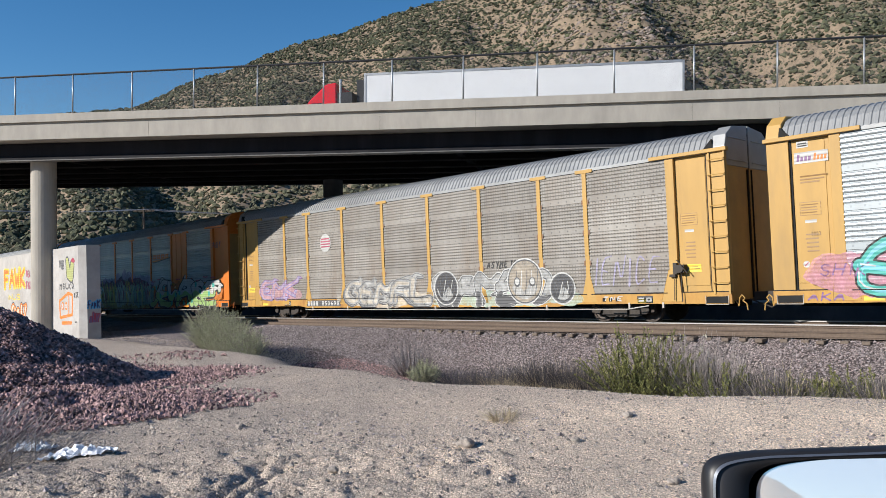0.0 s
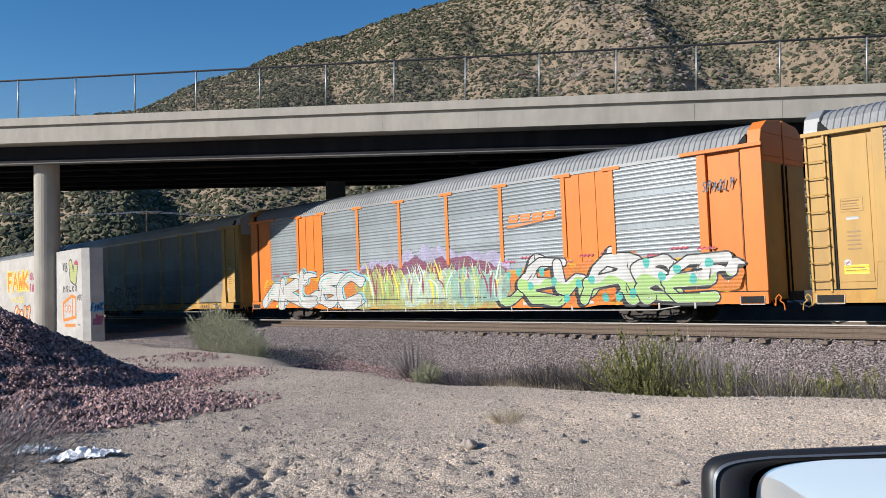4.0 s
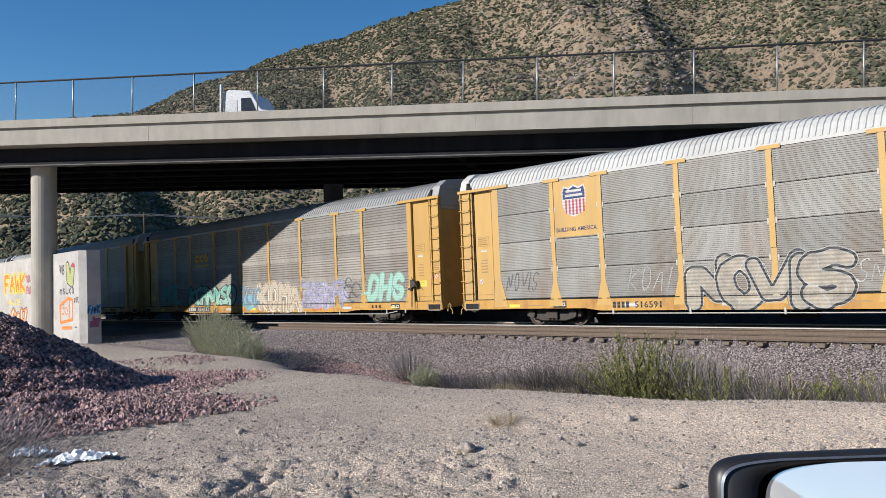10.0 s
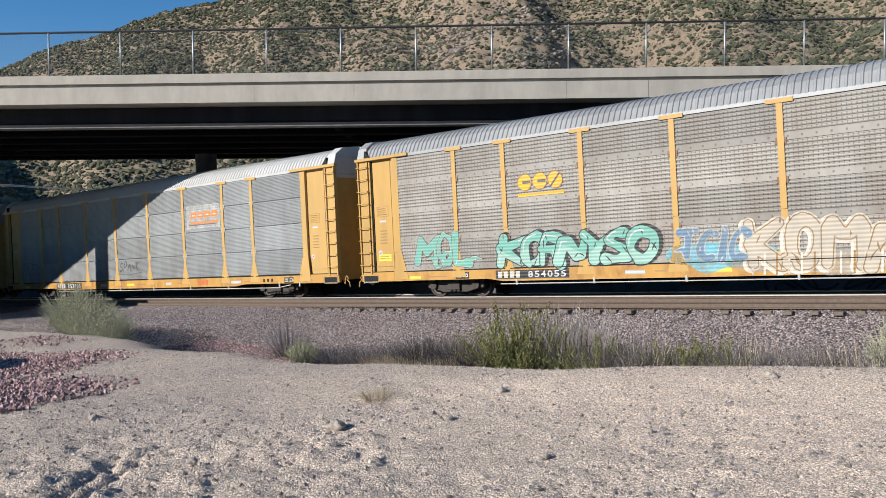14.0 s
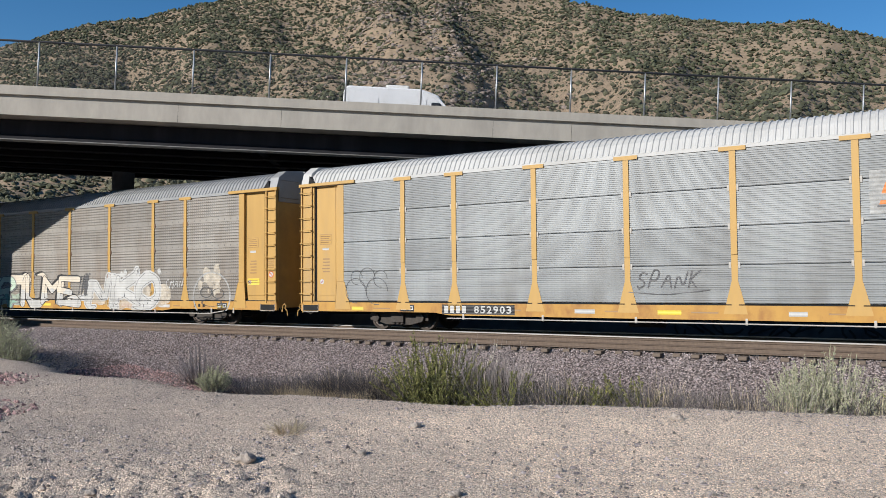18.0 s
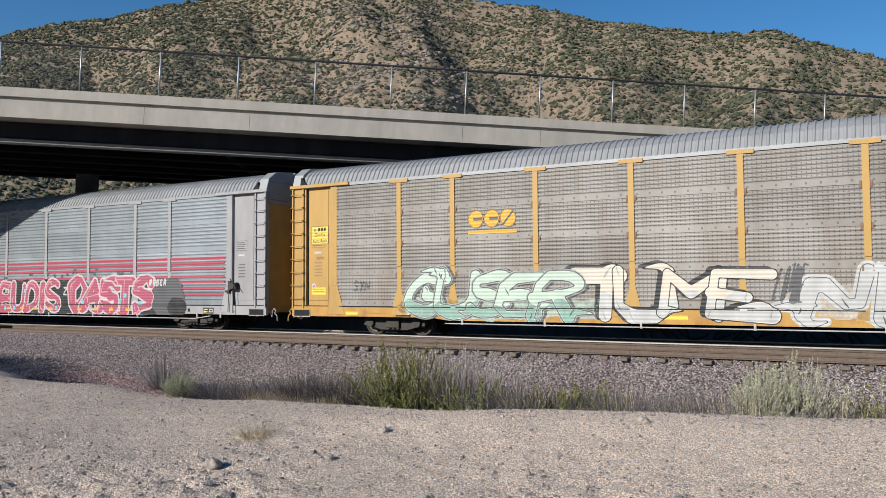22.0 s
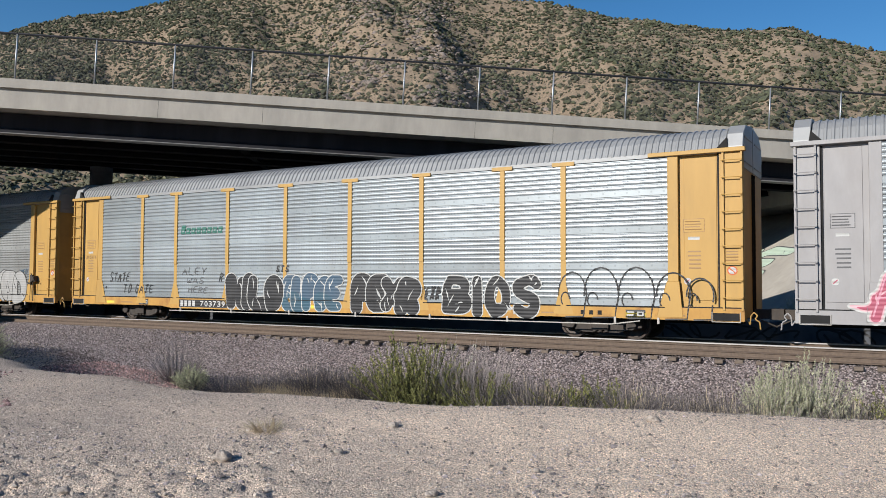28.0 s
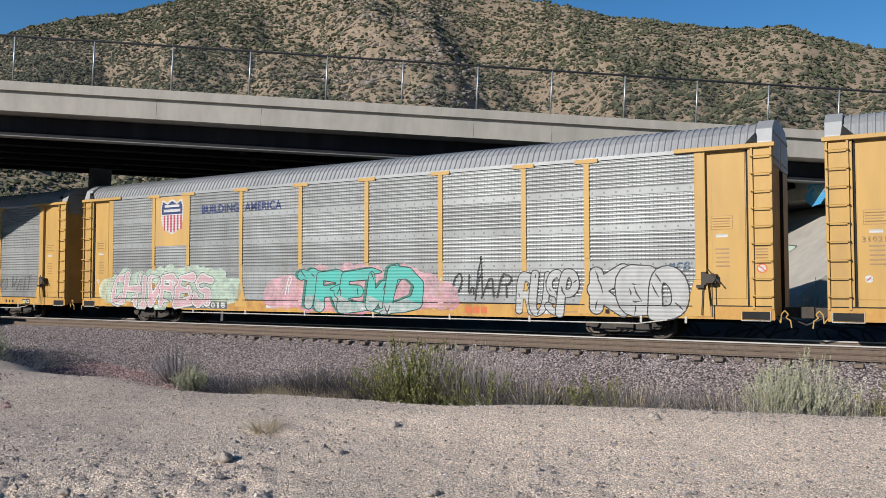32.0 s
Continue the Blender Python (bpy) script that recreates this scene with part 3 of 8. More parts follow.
def make_track():
    bm = bmesh.new()
    prof = [(-0.075, -0.18), (0.075, -0.18), (0.075, -0.165), (0.012, -0.14), (0.012, -0.05), (0.036, -0.045), (0.036, -0.0335), (-0.036, -0.0335), (-0.036, -0.045), (-0.012, -0.05), (-0.012, -0.14), (-0.075, -0.165)]
    bm_prism(bm, prof, -330, 60, "x")
    rail_me = mesh_of("rail", bm, M_RAIL)
    bm = bmesh.new()
    bm_prism(bm, [(-0.038, -0.033), (0.038, -0.033), (0.038, -0.006), (0.025, 0.0), (-0.025, 0.0), (-0.038, -0.006)], -330, 60, "x")
    head_me = mesh_of("rail_head", bm, M_RAILTOP)
    track = thing("railway_track", at_track(0, 0, RAIL_UP), "single railway track with polished rails on timber ties", "railway track", kind="structure")
    for y in (-0.755, 0.755):
        rail = part("rail", rail_me, M_RAIL, track, m=Matrix.Translation((0, y, 0)))
        part("rail_head", head_me, M_RAILTOP, rail, "polished running surface")
    part("spare_rail", rail_me, M_RAIL, track, "rusty disused rail lying on the tie ends", m=Matrix.Translation((0, -1.45, 0.002)))
    part("spare_rail", rail_me, M_RAIL, track, "rusty disused rail lying on the tie ends", m=Matrix.Translation((0, -1.98, -0.09)))
    bm = bmesh.new()
    bm_box(bm, -0.115, 0.115, -1.80, 1.32, -0.46, -0.186)
    stub = bmesh.new()
    bm_box(stub, -0.10, 0.10, -2.24, -1.84, -0.40, -0.305)
    stub_me = mesh_of("tie_end", stub, M_TIE, bevel=0.01)
    tie_me = mesh_of("tie", bm, M_TIE, bevel=0.01)
    rnd = random.Random(3)
    for k in range(190):
        part("tie", tie_me, M_TIE, track, m=pose(40 - k * 0.52 + rnd.uniform(-0.02, 0.02), rnd.uniform(-0.09, 0.09), 0, 0, 0, rnd.uniform(-0.8, 0.8)))
    for k in range(150):
        part("tie_end", stub_me, M_TIE, track, m=pose(40 - k * 0.52 + rnd.uniform(-0.03, 0.03), rnd.uniform(-0.12, 0.10), rnd.uniform(-0.01, 0.0), 0, 0, rnd.uniform(-1.5, 1.5)))


make_track()

# ---- bridge ----
def bridge_pose(u, v, z=0.0):
    return Matrix.Translation(at_bridge(u, v, z)) @ BR_ROT


def make_bridge():
    x0, x1, depth = -90.0, 42.0, 16.5
    br = thing("road_bridge", bridge_pose(0, 0), "concrete highway overpass with a grooved parapet and dark girders", "bridge", kind="structure")
    bm = bmesh.new()
    bm_prism(bm, [(0, -1.17), (1.25, -1.17), (1.25, -0.86), (0.32, -0.86), (0.24, 0), (-0.02, 0), (-0.02, -0.36), (0.12, -0.37), (0.12, -0.475), (0.0, -0.485)], x0, x1, "x")
    part("parapet", bm, M_CONC, br, "pale concrete parapet with a dark groove", bevel=0.0)
    bm = bmesh.new()
    bm_prism(bm, [(depth - 0.3, -0.95), (depth, -1.17), (depth, 0), (depth - 0.24, 0), (depth - 0.3, -0.86)], x0, x1, "x")
    part("parapet", bm, M_CONC, br)
    bm = bmesh.new()
    bm_box(bm, x0, x1, 1.25, depth - 0.3, -1.17, -0.95)
    part("deck", bm, M_ROAD, br, "asphalt road deck")
    # thin added plate that carries the painted shade under the deck
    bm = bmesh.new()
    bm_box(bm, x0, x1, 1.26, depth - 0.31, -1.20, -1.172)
    part("soffit", bm, M_GIRDER, br, "underside plate, near-black for the shade under the deck")
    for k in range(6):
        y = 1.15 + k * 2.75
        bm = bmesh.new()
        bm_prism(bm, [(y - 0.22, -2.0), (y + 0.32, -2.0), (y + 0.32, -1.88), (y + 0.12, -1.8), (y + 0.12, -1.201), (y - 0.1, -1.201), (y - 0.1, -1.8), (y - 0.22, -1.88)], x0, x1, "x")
        girder = part("girder", bm, M_GIRDER if k else M_FASCIA, br, "girder with the shade under the deck in its dark colour")
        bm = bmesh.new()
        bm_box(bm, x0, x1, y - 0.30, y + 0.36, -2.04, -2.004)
        part("flange", bm, M_FLANGE if k == 0 else M_GIRDER, girder, "lower flange, pale for the light it catches" if k == 0 else "")
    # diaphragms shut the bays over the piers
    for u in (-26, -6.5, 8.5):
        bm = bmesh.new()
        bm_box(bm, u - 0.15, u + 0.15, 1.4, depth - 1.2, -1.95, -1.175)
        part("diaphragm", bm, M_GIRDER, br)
    for k, u in enumerate((-38.4, -20.2, -9.4, -5.31, 3.2, 6.4)):
        bm = bmesh.new()
        bm_box(bm, u - 0.004, u + 0.004, -0.003, 0.02, -1.17, -0.485)
        part("joint", bm, M_DARK, br)
    # fence of posts, top rail and wire mesh on the parapet
    fence = thing("chain_link_fence", bridge_pose(0, 0.12), "tall galvanised chain-link fence along the parapet", "fence")
    bm = bmesh.new()
    bm_tube(bm, (0, 0, 0), (0, 0, 1.80), 0.035, 8)
    post_me = mesh_of("post", bm, M_STEEL, smooth=True)
    u0 = -11.957 + 3.048 * 15
    n_post = 34
    for k in range(n_post):
        part("post", post_me, M_STEEL, fence, m=Matrix.Translation((u0 - k * 3.048, 0, 0)))
    ua, ub = u0 - (n_post - 1) * 3.048, u0
    bm = bmesh.new()
    bm_tube(bm, (ua, 0, 1.80), (ub, 0, 1.80), 0.045, 6)
    part("top_rail", bm, M_DARKRAIL, fence, "dark top rail")
    w, step, hh = 0.0011, 0.064, 1.76
    base = np.arange(ua, ub, step)
    vs, fs = [], []
    for sgn in (1, -1):
        a = np.stack((base, np.zeros_like(base), np.full_like(base, 0.03)), 1)
        b = a + np.array((sgn * hh, 0, hh))
        for dx, dz in ((w, -w * sgn),):
            off = np.array((dx, 0, dz))
            k0 = sum(len(v) for v in vs)
            vs.append(np.concatenate((a - off, a + off, b + off, b - off)))
            n = len(base)
            i = np.arange(n) + k0
            fs.append(np.stack((i, i + n, i + 2 * n, i + 3 * n), 1))
    part("wire_mesh", mesh_arrays("wire_mesh", np.concatenate(vs), np.concatenate(fs), M_WIRE), M_WIRE, fence, "thin wire mesh")
    return br


# real stain streaks over a base darkened for the deck's shade
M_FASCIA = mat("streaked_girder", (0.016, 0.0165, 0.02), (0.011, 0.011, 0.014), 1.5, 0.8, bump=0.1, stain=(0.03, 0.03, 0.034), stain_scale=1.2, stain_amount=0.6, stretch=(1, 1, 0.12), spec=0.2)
# light caught by the outer lower flange, painted as a paler tone
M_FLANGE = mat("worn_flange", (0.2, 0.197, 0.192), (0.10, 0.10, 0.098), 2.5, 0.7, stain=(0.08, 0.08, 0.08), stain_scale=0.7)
M_ROAD = mat("asphalt", (0.07, 0.068, 0.066), (0.045, 0.044, 0.043), 9, 0.9, bump=0.3)
M_WIRE = mat("fence_wire", (0.07, 0.072, 0.075), (0.05, 0.05, 0.052), 5, 0.7, 0.2)
M_DARKRAIL = mat("dark_rail", (0.035, 0.037, 0.042), (0.025, 0.026, 0.03), 5, 0.6, 0.3)
bridge = make_bridge()


def sp_world(s, p, z=None):
    x, y = world_xy(s, p)
    return Vector((x, y, float(ground_z(s, p)) if z is None else z))


def make_piers():
    # columns of the near pier stand in a crash wall that runs along the track
    for s, p, r, name in ((41.6, 13.0, 0.58, "a"), (52.5, 13.1, 0.6, "b"), (63, 13.1, 0.6, "c"), (38.3, 28.0, 0.58, "d")):
        bm = bmesh.new()
        base = sp_world(s, p)
        v = base.x * M_BR.x + base.y * M_BR.y - BR_D
        u = base.x * E_BR.x + base.y * E_BR.y
        top = at_bridge(u, v, -1.95).z
        bm_tube(bm, (0, 0, -0.6), (0, 0, top - base.z), r, 28)
        # column d takes the bridge's shade in its colour
        col = solid("bridge_column", bm, M_SHADOWED if name == "d" else M_CONC, "round grey concrete column carrying the overpass", "column", Matrix.Translation(base), "bridge columns", smooth=False)
    bm = bmesh.new()
    # wall: x along the track towards the near end
    outline = [(-30, -0.42), (0.9, -0.42), (1.25, -0.18), (1.25, 0.42), (-30, 0.42)]
    bm_prism(bm, outline, -0.9, 4.15, "z")
    wall = solid("crash_wall", bm, M_CONC_W, "whitewashed concrete crash wall round the columns, covered in graffiti", "wall", Matrix.Translation(sp_world(38.35, 13.62, -3.5)) @ TRACK_ROT, kind="structure")
    # far abutment: paved slope and a wall at its head
    bm = bmesh.new()
    vs = bm_prism(bm, [(8, -9), (12, -9.2), (19.5, -3.2), (21, -2.6), (60, -2.6), (60, -12), (8, -12)], -4, 24)
    slope = solid("abutment_slope", bm, M_CONC, "paved concrete slope under the end of the overpass", "abutment", Matrix.Translation(at_bridge(0, 0)) @ BR_ROT, kind="structure")
    bm = bmesh.new()
    bm_box(bm, 18.6, 40, 0.6, 15.5, -2.62, -1.18)
    head = solid("abutment_wall", bm, M_CONC, "grey concrete abutment wall at the bridge end", "abutment", Matrix.Translation(at_bridge(0, 0)) @ BR_ROT, kind="structure")
    # low wall beyond the track, the train's shade painted into its colour
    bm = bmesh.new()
    # its long left run is added to darken the view under the cars
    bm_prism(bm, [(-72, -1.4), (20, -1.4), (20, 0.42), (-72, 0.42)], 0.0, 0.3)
    low = solid("retaining_wall", bm, M_SHADOWED, "low concrete retaining wall beyond the track, train's shade in its dark colour", "wall", at_track(2, 5.2, 0), kind="structure", bevel=0.02)
    return wall, low, head, slope


wall, wall_low, abutment_head, abutment_slope = make_piers()

# ---- railcars ----
M_YEL = mat("yellow_paint", (0.443, 0.266, 0.073), (0.383, 0.228, 0.062), 1.5, 0.55, stain=(0.295, 0.184, 0.0664), stain_scale=1.9, stain_amount=0.7, bump=0.05, stretch=(1, 1, 0.22))
M_YEL_PALE = mat("faded_yellow_paint", (0.464, 0.286, 0.0889), (0.402, 0.247, 0.0773), 1.5, 0.6, stain=(0.348, 0.232, 0.109), stain_scale=1.9, stain_amount=0.7, bump=0.05, stretch=(1, 1, 0.22))
M_ORANGE = mat("orange_paint", (0.612, 0.17, 0.0213), (0.544, 0.145, 0.0187), 1.5, 0.5, stain=(0.383, 0.136, 0.0425), stain_scale=1.0, stain_amount=0.3, bump=0.05, stretch=(1, 1, 0.4))
M_GREYP = mat("grey_paint", (0.312, 0.303, 0.303), (0.262, 0.254, 0.254), 1.5, 0.55, stain=(0.213, 0.197, 0.189), stain_scale=1.2, stain_amount=0.45, bump=0.05, stretch=(1, 1, 0.4))
M_SILL = mat("dirty_yellow_sill", (0.446, 0.252, 0.057), (0.38, 0.199, 0.0475), 2.5, 0.65, stain=(0.19, 0.0712, 0.0285), stain_scale=2.2, stain_amount=0.75, bump=0.08, stretch=(1, 1, 0.6))
M_ROOF = mat("galvanised_roof", (0.285, 0.29, 0.292), (0.23, 0.235, 0.238), 1.1, 0.5, 0.25, stain=(0.186, 0.186, 0.186), stain_scale=0.5, stain_amount=0.4)
M_ROOF_W = mat("white_roof", (0.436, 0.436, 0.425), (0.376, 0.376, 0.364), 1.1, 0.55, 0.0, stain=(0.303, 0.298, 0.278), stain_scale=0.5, stain_amount=0.4)
M_WHITE = mat("white_paint", (0.624, 0.624, 0.608), (0.544, 0.544, 0.528), 3, 0.6)
M_BLACK = mat("black_paint", (0.015, 0.015, 0.016), (0.024, 0.024, 0.024), 3, 0.6)
# near-black that stands in for shade inside openings and gaps
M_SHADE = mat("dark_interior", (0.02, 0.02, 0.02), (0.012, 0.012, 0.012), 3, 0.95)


def panel_mat(name, c1, c2, rust, rust_amount, holes=0.3, metal=0.45, rough=0.45, dirt=(0.3, 0.28, 0.25)):
    """Galvanised sheet with rows of small punched holes, streaked with dirt and rust."""
    m = mat(name, c1, c2, 1.4, rough, metal, stain=rust, stain_scale=0.7, stain_amount=rust_amount, stretch=(1.2, 1, 0.35))
    nt = m.node_tree
    bsdf = nt.nodes["Principled BSDF"]
    src = bsdf.inputs["Base Color"].links[0].from_socket
    co = nt.nodes.new("ShaderNodeTexCoord")
    sep = nt.nodes.new("ShaderNodeSeparateXYZ")
    nt.links.new(co.outputs["Object"], sep.inputs[0])

    def math_node(op, a, b=None, c=None):
        n = nt.nodes.new("ShaderNodeMath")
        n.operation = op
        for i, v in enumerate((a, b, c)):
            if v is None:
                continue
            if isinstance(v, (int, float)):
                n.inputs[i].default_value = v
            else:
                nt.links.new(v, n.inputs[i])
        return n.outputs[0]

    def teeth(axis, period, width):
        f = math_node("FRACT", math_node("DIVIDE", axis, period))
        d = math_node("ABSOLUTE", math_node("SUBTRACT", f, 0.5))
        return math_node("LESS_THAN", d, width / period / 2)

    cols = teeth(sep.outputs[0], 0.115, 0.026)
    rows = teeth(sep.outputs[2], 0.107, 0.055)
    band = math_node("FRACT", math_node("DIVIDE", math_node("SUBTRACT", sep.outputs[2], 1.04), 1.005))
    open_part = math_node("GREATER_THAN", band, 0.2)
    holes_at = math_node("MULTIPLY", math_node("MULTIPLY", math_node("MULTIPLY", cols, rows), open_part), holes)
    # bolts along the seams
    bolts = math_node("MULTIPLY", teeth(sep.outputs[0], 0.34, 0.05), math_node("LESS_THAN", math_node("ABSOLUTE", math_node("SUBTRACT", band, 0.1)), 0.028))
    holes_at = math_node("MAXIMUM", holes_at, math_node("MULTIPLY", bolts, min(0.6, holes)))
    # broad sheets differ in tone
    wn_ = nt.nodes.new("ShaderNodeTexWhiteNoise")
    wn_.noise_dimensions = "3D"
    info = nt.nodes.new("ShaderNodeObjectInfo")
    cb = nt.nodes.new("ShaderNodeCombineXYZ")
    nt.links.new(math_node("FLOOR", math_node("DIVIDE", math_node("SUBTRACT", sep.outputs[2], 1.04), 1.005)), cb.inputs[0])
    nt.links.new(info.outputs["Random"], cb.inputs[1])
    nt.links.new(cb.outputs[0], wn_.inputs["Vector"])
    vor = nt.nodes.new("ShaderNodeTexNoise")
    vor.inputs["Scale"].default_value = 0.35
    vor.inputs["Detail"].default_value = 3
    nt.links.new(co.outputs["Object"], vor.inputs["Vector"])
    tone = ramp_range(nt, vor.outputs["Fac"], 0.75, 1.22)
    hv = nt.nodes.new("ShaderNodeHueSaturation")
    nt.links.new(src, hv.inputs["Color"])
    nt.links.new(math_node("MULTIPLY", tone, ramp_range(nt, wn_.outputs["Value"], 0.86, 1.14)), hv.inputs["Value"])
    mx = nt.nodes.new("ShaderNodeMix")
    mx.data_type = "RGBA"
    nt.links.new(holes_at, mx.inputs["Factor"])
    nt.links.new(hv.outputs[0], mx.inputs[6])
    mx.inputs[7].default_value = (0.03, 0.03, 0.032, 1)
    nt.links.new(mx.outputs[2], bsdf.inputs["Base Color"])
    return m


M_PAN_BROWN = panel_mat("dulled_panel", (0.272, 0.255, 0.23), (0.208, 0.195, 0.176), (0.216, 0.164, 0.124), 0.55, holes=0.55, metal=0.15, rough=0.6)
M_PAN_GREY = panel_mat("grey_panel", (0.27, 0.278, 0.276), (0.22, 0.228, 0.226), (0.201, 0.186, 0.171), 0.35, holes=0.55, metal=0.3, rough=0.5)
M_PAN_BRIGHT = panel_mat("bright_panel", (0.315, 0.346, 0.362), (0.262, 0.29, 0.305), (0.285, 0.283, 0.272), 0.35, holes=0.24, metal=0.35, rough=0.38)
M_PAN_BLUE = panel_mat("blue_grey_slats", (0.28, 0.292, 0.295), (0.225, 0.236, 0.24), (0.195, 0.182, 0.168), 0.35, holes=0.06, metal=0.25, rough=0.5)
M_PAN_SLAT = panel_mat("slatted_panel", (0.26, 0.257, 0.242), (0.208, 0.205, 0.193), (0.223, 0.164, 0.119), 0.65, holes=0.12, metal=0.15, rough=0.6)

M_RUSTY = mat("rusted_clip", (0.24, 0.16, 0.11), (0.17, 0.10, 0.07), 9, 0.85)
LEN, HW = 27.4, 1.50
EAVE, SILL_T, SILL_B, FLOOR = 5.12, 1.02, 0.66, 1.02
POSTS = (4.42, 6.38, 9.15, 11.98, 14.83, 17.67, 20.53, 22.48)
BAYS = tuple(zip((1.94, *POSTS), (*POSTS, 25.46)))
SHARED = {}


def shared(key, make):
    if key not in SHARED:
        SHARED[key] = make()
    return SHARED[key]


def roof_profile():
    pts = []
    for k in range(9):
        a = k / 8
        y = -1.50 + 1.50 * a
        z = EAVE + 0.03 + 0.72 * float(np.interp(a, (0, 0.06, 0.14, 0.28, 0.45, 0.7, 1.0), (0, 0.30, 0.52, 0.77, 0.90, 0.97, 1.0)))
        pts.append((y, z))
    return pts + [(-y, z) for y, z in pts[-2::-1]]


def roof_mesh(material, rib=0.175, deep=0.028, x0=0.42, x1=LEN - 0.42):
    prof = np.array(roof_profile())
    centre = np.array((0, EAVE - 1.2))
    out = prof - centre
    out /= np.linalg.norm(out, axis=1)[:, None]
    n = int((x1 - x0) / rib)
    xs, lift = [], []
    for k in range(n):
        b = x0 + (x1 - x0) * k / n
        w = (x1 - x0) / n
        xs += [b, b + w * 0.50, b + w * 0.62, b + w * 0.88]
        lift += [0, 0, deep, deep]
    xs.append(x1), lift.append(0)
    xs, lift = np.array(xs), np.array(lift)
    v = np.empty((len(xs), len(prof), 3))
    v[:, :, 0] = xs[:, None] - LEN / 2
    v[:, :, 1] = prof[None, :, 0] + out[None, :, 0] * lift[:, None]
    v[:, :, 2] = prof[None, :, 1] + out[None, :, 1] * lift[:, None]
    return mesh_arrays("roof", v.reshape(-1, 3), grid_faces(len(xs), len(prof)), material, False)


def panel_mesh(width, style, material):
    """Pressed sheet with ribs that run along the car. Styles: 'rib' six sheets of round ribs, 'slat' four flat-ribbed sheets with gaps."""
    z0, z1 = SILL_T + 0.02, EAVE - 0.06
    prof = []
    if style != "slat":
        sheets, ribs, deep, band = (4, 7, 0.026, 0.20) if style == "rib" else (4, 6, 0.026, 0.17)
        h = (z1 - z0) / sheets
        for i in range(sheets):
            b = z0 + i * h
            prof += [(b, 0.0), (b + 0.006, -deep * 0.8), (b + band - 0.01, -deep * 0.8), (b + band, 0.0)]
            w = (h - band - 0.02) / ribs
            for j in range(ribs):
                c = b + band + 0.01 + w * j
                prof += [(c, 0.0), (c + w * 0.2, -deep * 0.8), (c + w * 0.42, -deep), (c + w * 0.64, -deep * 0.8), (c + w * 0.85, 0.0)]
    else:
        sheets, ribs = 4, 17
        h = (z1 - z0) / sheets
        for i in range(sheets):
            b = z0 + i * h
            prof += [(b, 0.05), (b + 0.022, 0.05), (b + 0.024, 0.0)]
            for j in range(ribs):
                c = b + 0.03 + (h - 0.05) * j / ribs
                w = (h - 0.05) / ribs
                prof += [(c, 0.0), (c + w * 0.2, -0.014), (c + w * 0.65, -0.014), (c + w * 0.85, 0.0)]
            prof += [(b + h - 0.004, 0.0)]
    prof.append((z1, 0.0))
    bm = bmesh.new()
    a = [bm.verts.new((0, y, z)) for z, y in prof]
    b = [bm.verts.new((width, y, z)) for z, y in prof]
    for i in range(len(prof) - 1):
        bm.faces.new((a[i], b[i], b[i + 1], a[i + 1]))
    return mesh_of("side_panel", bm, material)


def post_mesh(material, w=0.15, clips=False):
    bm = bmesh.new()
    bm_box(bm, -w / 2, w / 2, -0.062, 0.03, 2.32, EAVE - 0.02)
    bm_box(bm, -w / 2, w / 2, -0.041, 0.03, SILL_T + 0.3, 2.32)
    bm_prism(bm, [(-0.30, SILL_B + 0.12), (0.30, SILL_B + 0.12), (w / 2, SILL_T + 0.62), (-w / 2, SILL_T + 0.62)], -0.0425, -0.0415)
    bm_box(bm, -0.34, 0.34, -0.075, 0.0, EAVE - 0.10, EAVE + 0.01)
    return mesh_of("side_post", bm, material)


def ladder_mesh(material):
    bm = bmesh.new()
    for x in (0.0, 0.46):
        bm_box(bm, x - 0.025, x + 0.025, -0.055, 0.0, SILL_T - 0.05, EAVE)
    for k in range(9):
        z = SILL_T + 0.28 + k * 0.445
        bm_tube(bm, (-0.03, -0.12, z), (0.49, -0.12, z), 0.014, 6)
        for x in (-0.02, 0.48):
            bm_tube(bm, (x, -0.12, z), (x, -0.04, z + 0.02), 0.014, 5)
    return mesh_of("ladder", bm, material)


def wheelset_mesh():
    bm = bmesh.new()
    bm_tube(bm, (0, -0.95, 0), (0, 0.95, 0), 0.085, 12)
    for s in (-1, 1):
        prof = [(WHEEL_R, 0.69), (WHEEL_R - 0.003, 0.82), (WHEEL_R - 0.06, 0.825), (0.34, 0.79), (0.20, 0.77), (0.14, 0.84), (0.0, 0.84)]
        inner = [(WHEEL_R + 0.025, 0.665), (WHEEL_R + 0.025, 0.685)]
        rings = []
        for r, y in [(0.0, 0.68), (0.14, 0.67), (0.20, 0.70), (0.34, 0.68), (0.36, 0.665)] + inner + prof:
            rings.append([bm.verts.new((r * math.cos(k * math.tau / 28), s * y, r * math.sin(k * math.tau / 28))) for k in range(28)])
        for a, b in zip(rings, rings[1:]):
            for k in range(28):
                try:
                    bm.faces.new((a[k], a[(k + 1) % 28], b[(k + 1) % 28], b[k]))
                except ValueError:
                    pass
    bmesh.ops.remove_doubles(bm, verts=bm.verts[:], dist=0.0005)
    return mesh_of("wheelset", bm, M_WHEEL)


